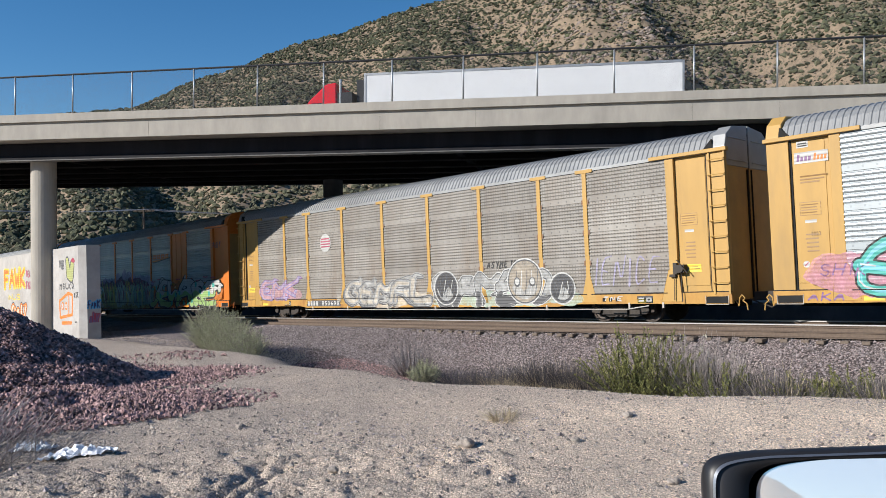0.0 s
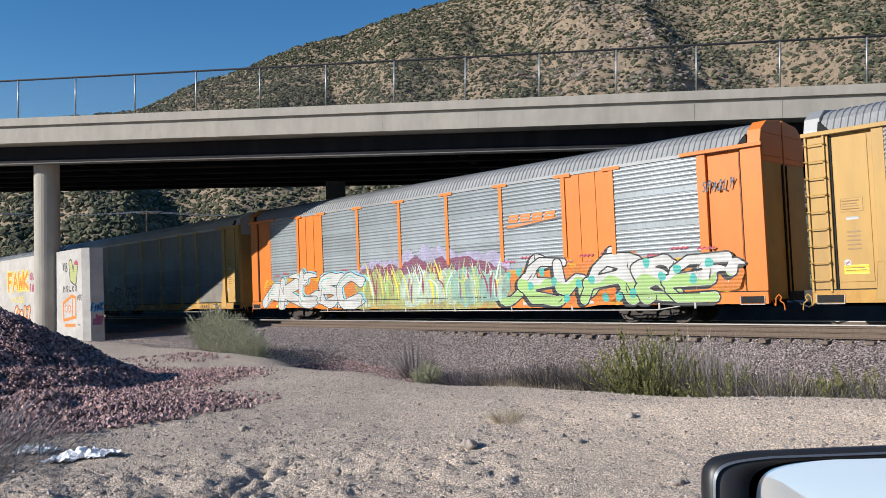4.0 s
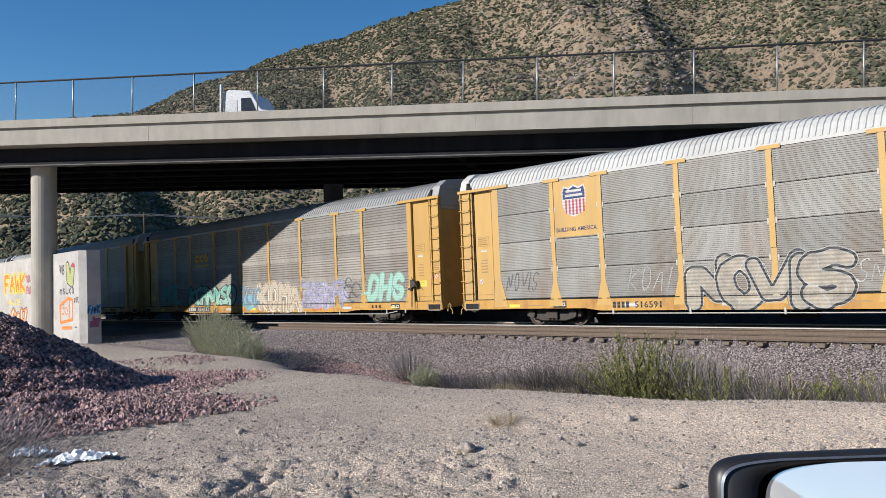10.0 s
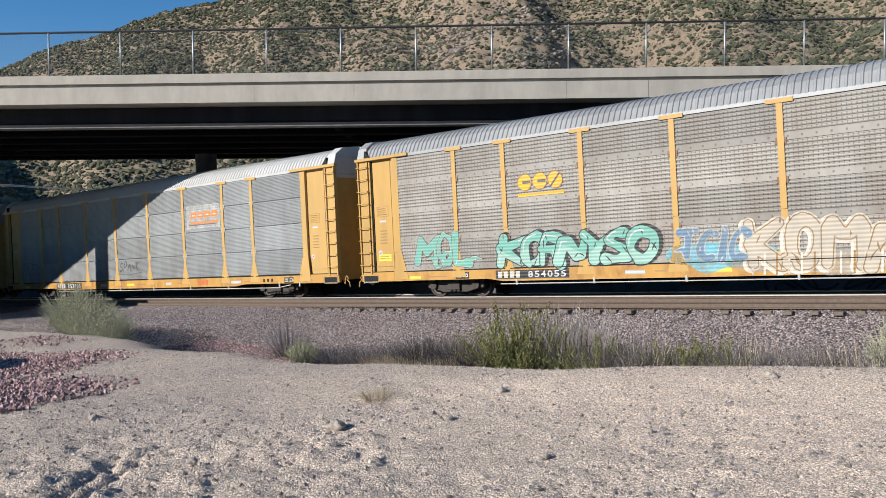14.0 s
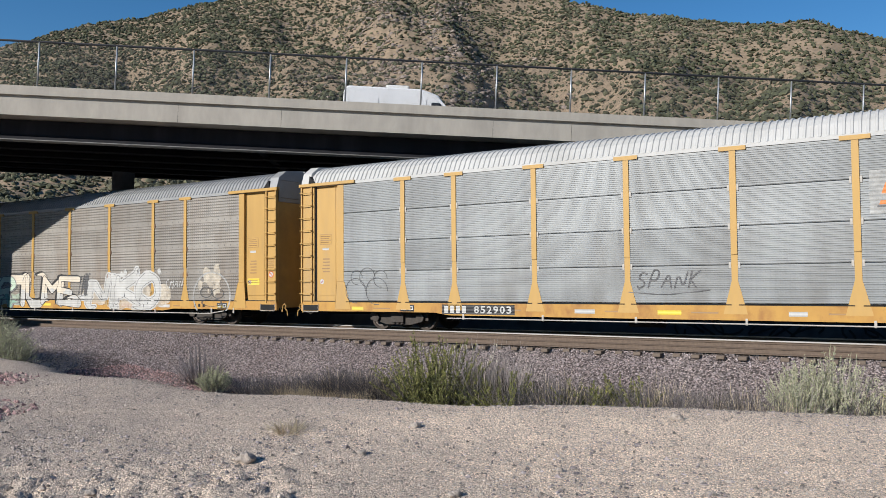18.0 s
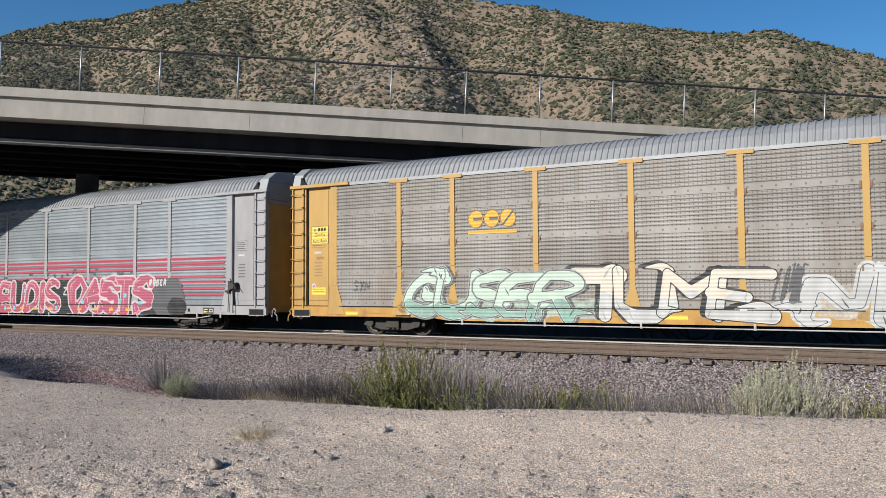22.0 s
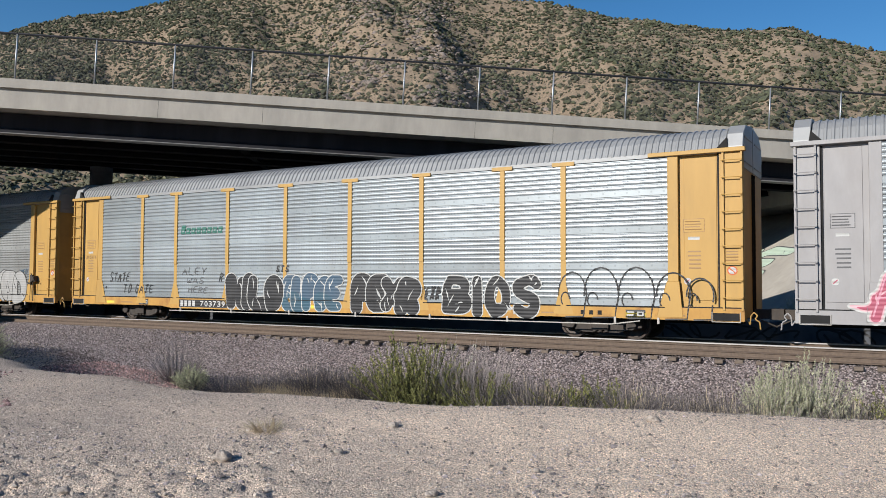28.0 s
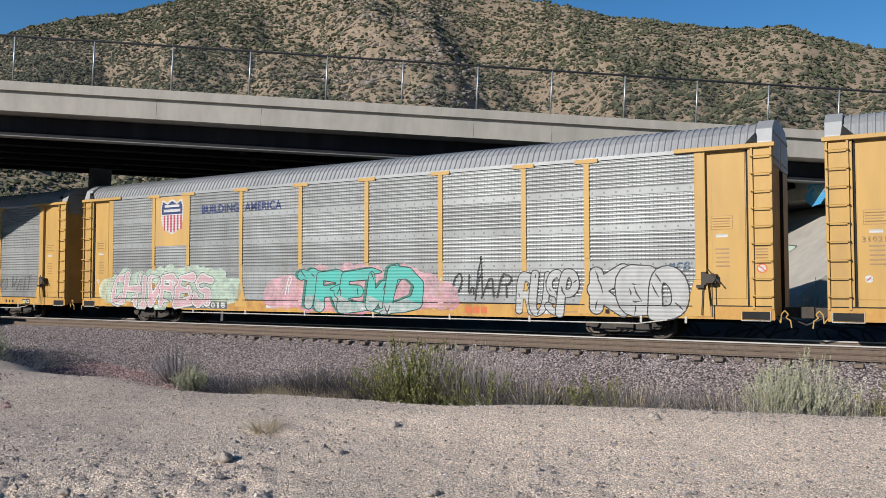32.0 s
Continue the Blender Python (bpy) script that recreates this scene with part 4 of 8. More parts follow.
def sideframe_mesh():
    bm = bmesh.new()
    out = [(-1.18, 0.36), (-1.18, 0.62), (-0.95, 0.66), (-0.55, 0.80), (0.55, 0.80), (0.95, 0.66), (1.18, 0.62), (1.18, 0.36), (0.95, 0.36), (0.50, 0.22), (-0.50, 0.22), (-0.95, 0.36)]
    bm_prism(bm, out, -1.10, -0.95)
    bm_prism(bm, out, 0.95, 1.10)
    bm_box(bm, -0.25, 0.25, -1.2, 1.2, 0.30, 0.72)
    for s in (-1, 1):
        for x in (-0.9, 0.9):
            bm_tube(bm, (x, s * 1.0, 0.46), (x, s * 1.19, 0.46), 0.15, 14)
        for k in (-0.17, 0.0, 0.17):
            bm_tube(bm, (k, s * 1.11, 0.24), (k, s * 1.11, 0.56), 0.065, 10)
    return mesh_of("bogie", bm, M_BOGIE, bevel=0.012)


WHEELSETS = []


def railcar(index, frame_mat, panel_material, roof_material, style="rib", label="", clips=False, plain_ends=False, door_mat=None, end_top=None, brake=False, solid_bays=()):
    """An enclosed auto carrier: x along the car from its middle, the camera's side at negative y, z up from the rail's top."""
    car = thing("autorack_railcar", at_track(0), label, "railcar", "autorack train")
    door_mat = door_mat or frame_mat
    key = (frame_mat.name,)
    x_of = lambda d: d - LEN / 2
    # core box behind the side sheets, near-black in place of interior shade
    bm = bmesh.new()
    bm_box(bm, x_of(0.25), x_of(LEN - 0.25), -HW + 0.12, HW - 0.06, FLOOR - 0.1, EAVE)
    part("inner_shell", shared("inner", lambda: mesh_of("inner_shell", bm, M_SHADE)), M_SHADE, car, "near-black core standing in for the shaded interior")
    for bay, (a, b) in enumerate(BAYS):
        w = round(b - a, 2)

        # dark strip drawn as the shadow line below each panel
        def lower_gap():
            bm = bmesh.new()
            bm_box(bm, 0.09, w - 0.09, -HW - 0.014, -HW + 0.02, SILL_T - 0.012, SILL_T + 0.014)
            return mesh_of("lower_gap", bm, M_SHADE)
        part("lower_gap", shared(("lower", w), lower_gap), M_SHADE, car, "dark strip for the shadow under the side panel", m=Matrix.Translation((x_of(a), 0, 0)))
        if bay in solid_bays:
            def plate():
                bm = bmesh.new()
                bm_box(bm, 0, w, -0.03, 0.03, SILL_T, EAVE - 0.03)
                for k in range(1, 3):
                    bm_box(bm, w * k / 3 - 0.02, w * k / 3 + 0.02, -0.05, -0.03, SILL_T, EAVE - 0.03)
                return mesh_of("side_plate", bm, frame_mat, bevel=0.004)
            part("side_plate", shared(("plate", w, frame_mat.name), plate), frame_mat, car, "painted plain side plate", m=Matrix.Translation((x_of(a), -HW + 0.046, 0)))
            continue
        part("side_panel", shared(("panel", w, style, panel_material.name), lambda: panel_mesh(w, style, panel_material)), panel_material, car, m=Matrix.Translation((x_of(a), -HW - 0.003 + {"rib": 0.026, "wide": 0.026, "slat": 0.014}[style], 0)))
    far = shared(("far", panel_material.name), lambda: far_side(panel_material))
    part("far_side", far, panel_material, car)
    for a in POSTS:
        part("side_post", shared(("post", clips) + key, lambda: post_mesh(frame_mat, 0.16, clips)), frame_mat, car, m=Matrix.Translation((x_of(a), -HW + 0.035, 0)))
        if clips:
            clip_mat = M_PIPE if style == "slat" else M_RUSTY

            def clip():
                bm = bmesh.new()
                bm_box(bm, -0.03, 0.03, -0.012, 0.02, -0.085, 0.085)
                return mesh_of("panel_clip", bm, clip_mat, bevel=0.008)
            for z in (2.045, 3.05, 4.055):
                for dx in (-0.115, 0.115):
                    part("panel_clip", shared(("clip", style), clip), clip_mat, car, m=Matrix.Translation((x_of(a) + dx, -HW + (0.004 if z < 2.3 else -0.004), z)))
    # corner doors, jambs and head plates at both ends
    for flip in (1, -1):
        def corner():
            bm = bmesh.new()
            bm_box(bm, 0.62, 1.66, -HW + 0.10, -HW + 0.16, SILL_T, EAVE - 0.02)
            bm_box(bm, 0.68, 1.52, -HW + 0.085, -HW + 0.10, SILL_T + 0.2, EAVE - 0.12)
            return mesh_of("corner_door", bm, door_mat, bevel=0.008)

        def jamb():
            bm = bmesh.new()
            bm_box(bm, 1.66, 1.94, -HW - 0.005, -HW + 0.14, SILL_T - 0.02, EAVE - 0.02)
            bm_box(bm, 0.0, 0.60, -HW + 0.02, -HW + 0.14, SILL_T - 0.02, EAVE - 0.02)
            bm_prism(bm, [(1.55, SILL_B + 0.1), (2.25, SILL_B + 0.1), (1.97, SILL_T + 0.7), (1.64, SILL_T + 0.7)], -HW - 0.0065, -HW - 0.0055)
            return mesh_of("door_frame", bm, frame_mat, bevel=0.008)

        def head():
            bm = bmesh.new()
            bm_box(bm, -0.06, 2.45, -HW - 0.07, -HW + 0.10, EAVE - 0.04, EAVE + 0.07)
            return mesh_of("head_plate", bm, frame_mat, bevel=0.01)
        m = Matrix.Translation((-LEN / 2, 0, 0)) if flip == 1 else Matrix.Translation((LEN / 2, 0, 0)) @ Matrix.Diagonal((-1, 1, 1, 1))
        sk = ("end", flip) + key
        for nm, fn, mt in (("corner_door", corner, door_mat), ("door_frame", jamb, frame_mat), ("head_plate", head, frame_mat)):
            me = shared((nm, flip, frame_mat.name, door_mat.name), lambda: mirrored(fn(), flip))
            part(nm, me, mt, car, m=Matrix.Translation((-LEN / 2 * flip, 0, 0)))
        if not plain_ends:
            lad = shared(("ladder", frame_mat.name), lambda: ladder_mesh(frame_mat))
            part("ladder", lad, frame_mat, car, m=Matrix.Translation((x_of(0.04) if flip == 1 else x_of(LEN - 0.50), -HW + 0.02, 0)))

        def end_wall():
            bm = bmesh.new()
            for s in (-1, 1):
                a, b = sorted((s * 0.04, s * (HW - 0.05)))
                bm_box(bm, 0.02, 0.10, a, b, FLOOR - 0.25, EAVE - 0.45)
            return mesh_of("end_door", bm, M_ENDDOOR, bevel=0.01)

        def end_rods():
            bm = bmesh.new()
            for y in (-0.14, 0.14):
                bm_tube(bm, (0.0, y, FLOOR - 0.2), (0.0, y, EAVE - 0.5), 0.028, 6)
            bm_box(bm, 0.03, 0.3, -0.04, 0.04, FLOOR - 0.25, EAVE + 0.6)
            return mesh_of("door_bar", bm, M_DARK)

        def end_head():
            bm = bmesh.new()
            right = [(HW - 0.07, EAVE - 0.45), (HW - 0.07, EAVE - 0.03), (HW - 0.01, EAVE + 0.02), (HW - 0.01, EAVE + 0.10), (HW - 0.13, EAVE + 0.46), (HW - 0.5, EAVE + 0.72), (0.04, EAVE + 0.82)]
            for s in (-1, 1):
                bm_prism(bm, [(s * y, z) for y, z in right] + [(s * 0.04, EAVE - 0.45)], 0.0, 0.40, "x")
            for s in (-1, 1):
                for z in (EAVE - 0.3, EAVE + 0.35):
                    bm_box(bm, -0.03, 0.0, min(s * 0.2, s * 1.3), max(s * 0.2, s * 1.3), z, z + 0.04)
            return mesh_of("end_hood", bm, end_top or roof_material, bevel=0.012)
        part("door_bar", shared(("bars", flip), lambda: mirrored(end_rods(), flip)), M_DARK, car, "dark locking bars", m=Matrix.Translation((-LEN / 2 * flip, 0, 0)))
        part("end_door", shared(("endd", flip), lambda: mirrored(end_wall(), flip)), M_ENDDOOR, car, m=Matrix.Translation((-LEN / 2 * flip, 0, 0)))
        part("end_hood", shared(("endh", flip, (end_top or roof_material).name), lambda: mirrored(end_head(), flip)), end_top or roof_material, car, m=Matrix.Translation((-LEN / 2 * flip, 0, 0)))

        # proud dark wedge that imitates the shaded notch by the end hood
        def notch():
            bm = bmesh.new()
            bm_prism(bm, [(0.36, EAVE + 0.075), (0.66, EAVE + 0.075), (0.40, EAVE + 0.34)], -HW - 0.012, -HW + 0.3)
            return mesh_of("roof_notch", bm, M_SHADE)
        part("roof_notch", shared(("notch", flip), lambda: mirrored(notch(), flip)), M_SHADE, car, "dark wedge painted as the shaded notch under the roof end", m=Matrix.Translation((-LEN / 2 * flip, 0, 0)))

        def coupler():
            bm = bmesh.new()
            bm_box(bm, -0.60, 0.9, -0.12, 0.12, 0.72, 0.98)
            bm_box(bm, -0.62, -0.42, -0.20, 0.16, 0.70, 1.0)
            bm_tube(bm, (-0.05, -0.5, 0.78), (-0.62, -0.28, 0.52), 0.025, 6)
            return mesh_of("coupler", bm, M_BOGIE, bevel=0.01)
        part("coupler", shared(("coupler", flip), lambda: mirrored(coupler(), flip)), M_BOGIE, car, m=Matrix.Translation((-LEN / 2 * flip, 0, 0)))

        # flat dark plate in place of the shaded hole of the step
        def pocket():
            bm = bmesh.new()
            bm_box(bm, 0.12, 0.78, -HW - 0.0075, -HW + 0.02, 0.70, 0.90)
            return mesh_of("step_pocket", bm, M_SHADE)

        def rim():
            bm = bmesh.new()
            for a, b in (((0.10, 0.92), (0.10, 0.67)), ((0.80, 0.92), (0.80, 0.67)), ((0.10, 0.67), (0.80, 0.67))):
                bm_tube(bm, (a[0], -HW - 0.012, a[1]), (b[0], -HW - 0.012, b[1]), 0.012, 6)
            return mesh_of("step_rim", bm, M_PIPE)

        # no gap is cut here: a dark strip paints its shade
        def slot():
            bm = bmesh.new()
            bm_box(bm, 0.60, 0.655, -HW + 0.072, -HW + 0.12, SILL_T, EAVE - 0.06)
            return mesh_of("door_gap", bm, M_SHADE)
        # shadow line at the sill's top, made as a thin dark box
        def seam():
            bm = bmesh.new()
            bm_box(bm, 0.0, 1.66, -HW + 0.004, -HW + 0.05, SILL_T, SILL_T + 0.03)
            return mesh_of("sill_gap", bm, M_SHADE)

        def lever():
            bm = bmesh.new()
            run = ((0.02, 0.80), (-0.10, 0.62), (-0.12, 0.84), (-0.20, 0.93), (-0.28, 0.84), (-0.22, 0.76), (-0.33, 0.68), (-0.35, 0.50))
            for (xa, za), (xb, zb) in zip(run, run[1:]):
                bm_tube(bm, (xa, -HW + 0.2, za), (xb, -HW + 0.2, zb), 0.017, 6)
            return mesh_of("cut_lever", bm, frame_mat)
        part("sill_gap", shared(("seam", flip), lambda: mirrored(seam(), flip)), M_SHADE, car, "dark strip for the shadow line over the sill", m=Matrix.Translation((-LEN / 2 * flip, 0, 0)))
        part("cut_lever", shared(("lever", flip) + key, lambda: mirrored(lever(), flip)), frame_mat, car, "bent uncoupling rod", m=Matrix.Translation((-LEN / 2 * flip, 0, 0)))
        pk = part("step_pocket", shared(("pocket", flip), lambda: mirrored(pocket(), flip)), M_SHADE, car, "dark plate for the shaded step opening in the sill", m=Matrix.Translation((-LEN / 2 * flip, 0, 0)))
        part("step_rim", shared(("rim", flip), lambda: mirrored(rim(), flip)), M_PIPE, pk, "pale rim")
        part("door_gap", shared(("slot", flip), lambda: mirrored(slot(), flip)), M_SHADE, car, "dark strip for the shaded gap beside the door", m=Matrix.Translation((-LEN / 2 * flip, 0, 0)))

    def sill():
        bm = bmesh.new()
        out = [(0.0, SILL_B + 0.03), (0.0, SILL_T), (LEN, SILL_T), (LEN, SILL_B + 0.03), (LEN - 2.0, SILL_B + 0.03), (LEN - 2.6, SILL_B + 0.04), (LEN - 5.6, SILL_B + 0.04), (LEN - 6.2, SILL_B - 0.04), (6.2, SILL_B - 0.04), (5.6, SILL_B + 0.04), (2.6, SILL_B + 0.04), (2.0, SILL_B + 0.03)]
        bm_prism(bm, [(a - LEN / 2, b) for a, b in out], -HW - 0.0045, -HW + 0.12)
        return mesh_of("side_sill", bm, sill_mat)
    sill_mat = M_SILL if "yellow" in frame_mat.name else frame_mat
    part("side_sill", shared(("sill",) + key, sill), sill_mat, car, "rust-stained sill")

    def under():
        bm = bmesh.new()
        bm_box(bm, -LEN / 2 + 0.3, LEN / 2 - 0.3, -0.4, 0.4, 0.56, 1.0)
        for k in range(9):
            bm_box(bm, -11.4 + k * 2.85, -11.25 + k * 2.85, -1.4, 1.4, 0.70, 1.0)
        bm_tube(bm, (-1.9, -0.8, 0.55), (-0.9, -0.8, 0.55), 0.2, 12)
        bm_box(bm, -4.6, -3.6, -1.0, -0.6, 0.45, 0.9)
        bm_tube(bm, (-8.0, -1.1, 0.60), (8.0, -1.1, 0.58), 0.02, 5)
        return mesh_of("underframe", bm, M_DARK)
    def bracket():
        bm = bmesh.new()
        bm_box(bm, -0.03, 0.03, -HW - 0.02, -HW + 0.03, SILL_B - 0.16, SILL_B + 0.01)
        return mesh_of("sill_bracket", bm, M_PIPE)
    for x in (6.7, 9.4, 12.2, 15.1, 18.0, 20.7, 24.0, 25.2):
        z = 0.0 if 6.2 < x < LEN - 6.2 else 0.07
        part("sill_bracket", shared("bracket", bracket), M_PIPE, car, m=Matrix.Translation((x_of(x), 0, z)))
    def pipe():
        bm = bmesh.new()
        bm_tube(bm, (-7.6, -HW - 0.01, SILL_B - 0.13), (10.2, -HW - 0.01, SILL_B - 0.13), 0.018, 6)
        bm_tube(bm, (10.2, -HW - 0.01, SILL_B - 0.13), (11.0, -HW - 0.01, SILL_B - 0.02), 0.018, 6)
        return mesh_of("brake_pipe", bm, M_PIPE)
    part("brake_pipe", shared("pipe", pipe), M_PIPE, car, "pale pipe along the sill")
    part("underframe", shared("under", under), M_DARK, car, "black underframe with brake gear")
    part("roof", shared(("roof", roof_material.name), lambda: roof_mesh(roof_material)), roof_material, car, "ribbed sheet metal roof")

    def top_rail():
        bm = bmesh.new()
        bm_box(bm, -LEN / 2 + 0.3, LEN / 2 - 0.3, -HW - 0.015, -HW + 0.08, EAVE - 0.05, EAVE + 0.055)
        return mesh_of("roof_rail", bm, roof_material)
    part("roof_rail", shared(("toprail", roof_material.name), top_rail), roof_material, car)
    for x in (-9.75, 9.75):
        bg = part("bogie", shared("bogie", sideframe_mesh), M_BOGIE, car, "dusty cast steel truck", m=Matrix.Translation((x, 0, 0.04)))
        for dx in (-0.9, 0.9):
            ws = part("wheelset", shared("wheelset", wheelset_mesh), M_WHEEL, bg, m=Matrix.Translation((dx, 0, WHEEL_R + RAIL_UP - 0.04)))
            WHEELSETS.append((ws, dx))
    if brake:
        def hand_brake():
            bm = bmesh.new()
            bm_box(bm, 25.74, 26.00, -HW - 0.12, -HW + 0.1, 1.62, 1.86)
            bm_tube(bm, (25.80, -HW - 0.15, 2.0), (26.12, -HW - 0.15, 1.60), 0.018, 6)
            bm_tube(bm, (25.87, -HW - 0.12, 1.74), (25.87, -HW - 0.16, 1.74), 0.12, 14)
            bm_tube(bm, (25.9, -HW - 0.1, 1.62), (25.9, -HW - 0.1, 0.75), 0.015, 6)
            bm_box(bm, 25.5, 25.7, -HW - 0.10, -HW + 0.02, 1.50, 1.58)
            bm_box(bm, 25.62, 25.74, -HW - 0.08, -HW + 0.02, 1.58, 1.92)
            bm_tube(bm, (25.66, -HW - 0.06, 1.5), (25.62, -HW - 0.06, 0.8), 0.014, 6)
            me = mesh_of("hand_brake", bm, M_BOGIE)
            me.transform(Matrix.Translation((-LEN / 2, 0, 0)))
            return me
        part("hand_brake", shared("brake", hand_brake), M_BOGIE, car, "hand brake lever and chain")
    CARS.append((index, car))
    return car


def mirrored(me, flip):
    """Turns a mesh built for the far end of a car round for the near end."""
    if flip == -1:
        me.transform(Matrix.Diagonal((-1, 1, 1, 1)))
        me.flip_normals()
    return me


def far_side(material):
    bm = bmesh.new()
    bm_box(bm, -LEN / 2 + 0.05, LEN / 2 - 0.05, HW - 0.05, HW, SILL_B, EAVE)
    return mesh_of("far_side", bm, material)


M_PIPE = mat("pale_pipe", (0.44, 0.416, 0.376), (0.336, 0.312, 0.28), 6, 0.6)
M_ENDDOOR = mat("end_door_paint", (0.41, 0.254, 0.078), (0.321, 0.2, 0.0634), 1.2, 0.65, stain=(0.195, 0.127, 0.0683), stain_scale=0.9, stain_amount=0.6)
CARS = []
RIB = "dull galvanised auto carrier with yellow posts and graffiti"
railcar(0, M_YEL, M_PAN_BRIGHT, M_ROOF, style="wide", end_top=M_YEL, label="yellow auto carrier with shiny ribbed panels and teal graffiti", door_mat=M_YEL, plain_ends=True)
c1 = railcar(1, M_YEL, M_PAN_BROWN, M_ROOF, clips=True, label=RIB, brake=True)
c2 = railcar(2, M_ORANGE, M_PAN_BRIGHT, M_ROOF, style="wide", label="orange auto carrier with silver panels and long colourful graffiti", plain_ends=True, end_top=M_ORANGE, solid_bays=(1, 7))
c3 = railcar(3, M_YEL_PALE, M_PAN_SLAT, M_ROOF_W, style="slat", clips=True, label="pale yellow auto carrier with slatted grey panels and a white roof")
c4 = railcar(4, M_YEL, M_PAN_BROWN, M_ROOF, clips=True, label="dull galvanised auto carrier with yellow posts and mint graffiti", brake=True)
c5 = railcar(5, M_YEL_PALE, M_PAN_BLUE, M_ROOF_W, style="slat", clips=True, label="yellow auto carrier with blue-grey slatted panels and a white roof")
c6 = railcar(6, M_YEL, M_PAN_BROWN, M_ROOF, clips=True, label="dull galvanised auto carrier with yellow posts and pale graffiti")
c7 = railcar(7, M_GREYP, M_PAN_BRIGHT, M_ROOF, style="wide", label="silver auto carrier with grey posts, red stripes and pink graffiti", brake=True)
c8 = railcar(8, M_YEL, M_PAN_BRIGHT, M_ROOF, style="wide", label="shiny galvanised auto carrier with yellow posts and black bubble graffiti")
c9 = railcar(9, M_YEL, M_PAN_GREY, M_ROOF, label="galvanised auto carrier with yellow posts and a shield emblem", brake=True)
c10 = railcar(10, M_YEL, M_PAN_GREY, M_ROOF, label="galvanised auto carrier with yellow posts and doors", brake=True)

# ---- paint on the cars ----
def paint(name, c, c2=None, ribs=True):
    key = "paint_" + name
    if key in MATS:
        return MATS[key]
    m = mat(key, c, c2 or tuple(min(1, v * 0.82 + 0.02) for v in c), 2.5, 0.6, stain=tuple(v * 0.55 + 0.12 * min(1.0, 1.6 * max(c)) for v in c), stain_scale=2.4, stain_amount=0.6, stretch=(1, 1, 0.5))
    if ribs:
        nt = m.node_tree
        co = nt.nodes.new("ShaderNodeTexCoord")
        sep = nt.nodes.new("ShaderNodeSeparateXYZ")
        nt.links.new(co.outputs["Object"], sep.inputs[0])
        mu = nt.nodes.new("ShaderNodeMath")
        mu.operation = "MULTIPLY"
        mu.inputs[1].default_value = math.tau / 0.107
        sn = nt.nodes.new("ShaderNodeMath")
        sn.operation = "SINE"
        nt.links.new(sep.outputs[2], mu.inputs[0])
        nt.links.new(mu.outputs[0], sn.inputs[0])
        b = nt.nodes.new("ShaderNodeBump")
        b.inputs["Strength"].default_value = 0.28
        b.inputs["Distance"].default_value = 0.016
        nt.links.new(sn.outputs[0], b.inputs["Height"])
        nt.links.new(b.outputs[0], nt.nodes["Principled BSDF"].inputs["Normal"])
    return m


P_WHITE = paint("white", (0.47, 0.47, 0.455), (0.36, 0.36, 0.345))
P_CHALK = paint("chalk", (0.35, 0.35, 0.345), (0.27, 0.27, 0.265))
P_CREAM = paint("cream", (0.59, 0.525, 0.426))
P_BLACK = paint("black", (0.0164, 0.0164, 0.018))
P_MINT = paint("mint", (0.25, 0.43, 0.36))
P_TEAL = paint("teal", (0.05, 0.34, 0.29))
P_PALE = paint("pale_green", (0.451, 0.558, 0.451))
P_LILAC = paint("lilac", (0.41, 0.377, 0.541))
P_PINK = paint("pink", (0.55, 0.25, 0.32))
P_RED = paint("red", (0.36, 0.04, 0.075))
P_ROSE = paint("rose", (0.36, 0.075, 0.12))
P_BLUE = paint("blue", (0.13, 0.24, 0.36))
P_SLATE = paint("slate", (0.045, 0.085, 0.13))
P_STEEL = paint("steel_blue", (0.03, 0.085, 0.125))
P_SEA = paint("sea_green", (0.13, 0.34, 0.275))
P_OLIVE = paint("olive", (0.36, 0.38, 0.14))
P_DKTEAL = paint("dark_teal", (0.015, 0.11, 0.12))
P_BLUSH = paint("blush", (0.58, 0.34, 0.37))
P_SKYBLUE = paint("sky_blue", (0.05, 0.33, 0.62))
P_PLUM = paint("plum", (0.20, 0.10, 0.22))
P_DUSTY = paint("dusty_cream", (0.41, 0.355, 0.28))
P_CYAN = paint("cyan", (0.164, 0.451, 0.541))
P_NAVY = paint("navy", (0.012, 0.025, 0.11))
P_MAROON = paint("maroon", (0.213, 0.0369, 0.082))
P_GREEN = paint("green", (0.27, 0.42, 0.14))
P_YELLOW = paint("yellow", (0.656, 0.508, 0.0492))
P_GOLD = paint("gold", (0.656, 0.344, 0.0164))
P_ORANGE = paint("orange", (0.64, 0.18, 0.0246))
P_GREYD = paint("dark_grey", (0.082, 0.082, 0.0861))
P_DKGREEN = paint("dark_green", (0.0246, 0.131, 0.0984))
P_BROWN = paint("brown", (0.271, 0.152, 0.0492))


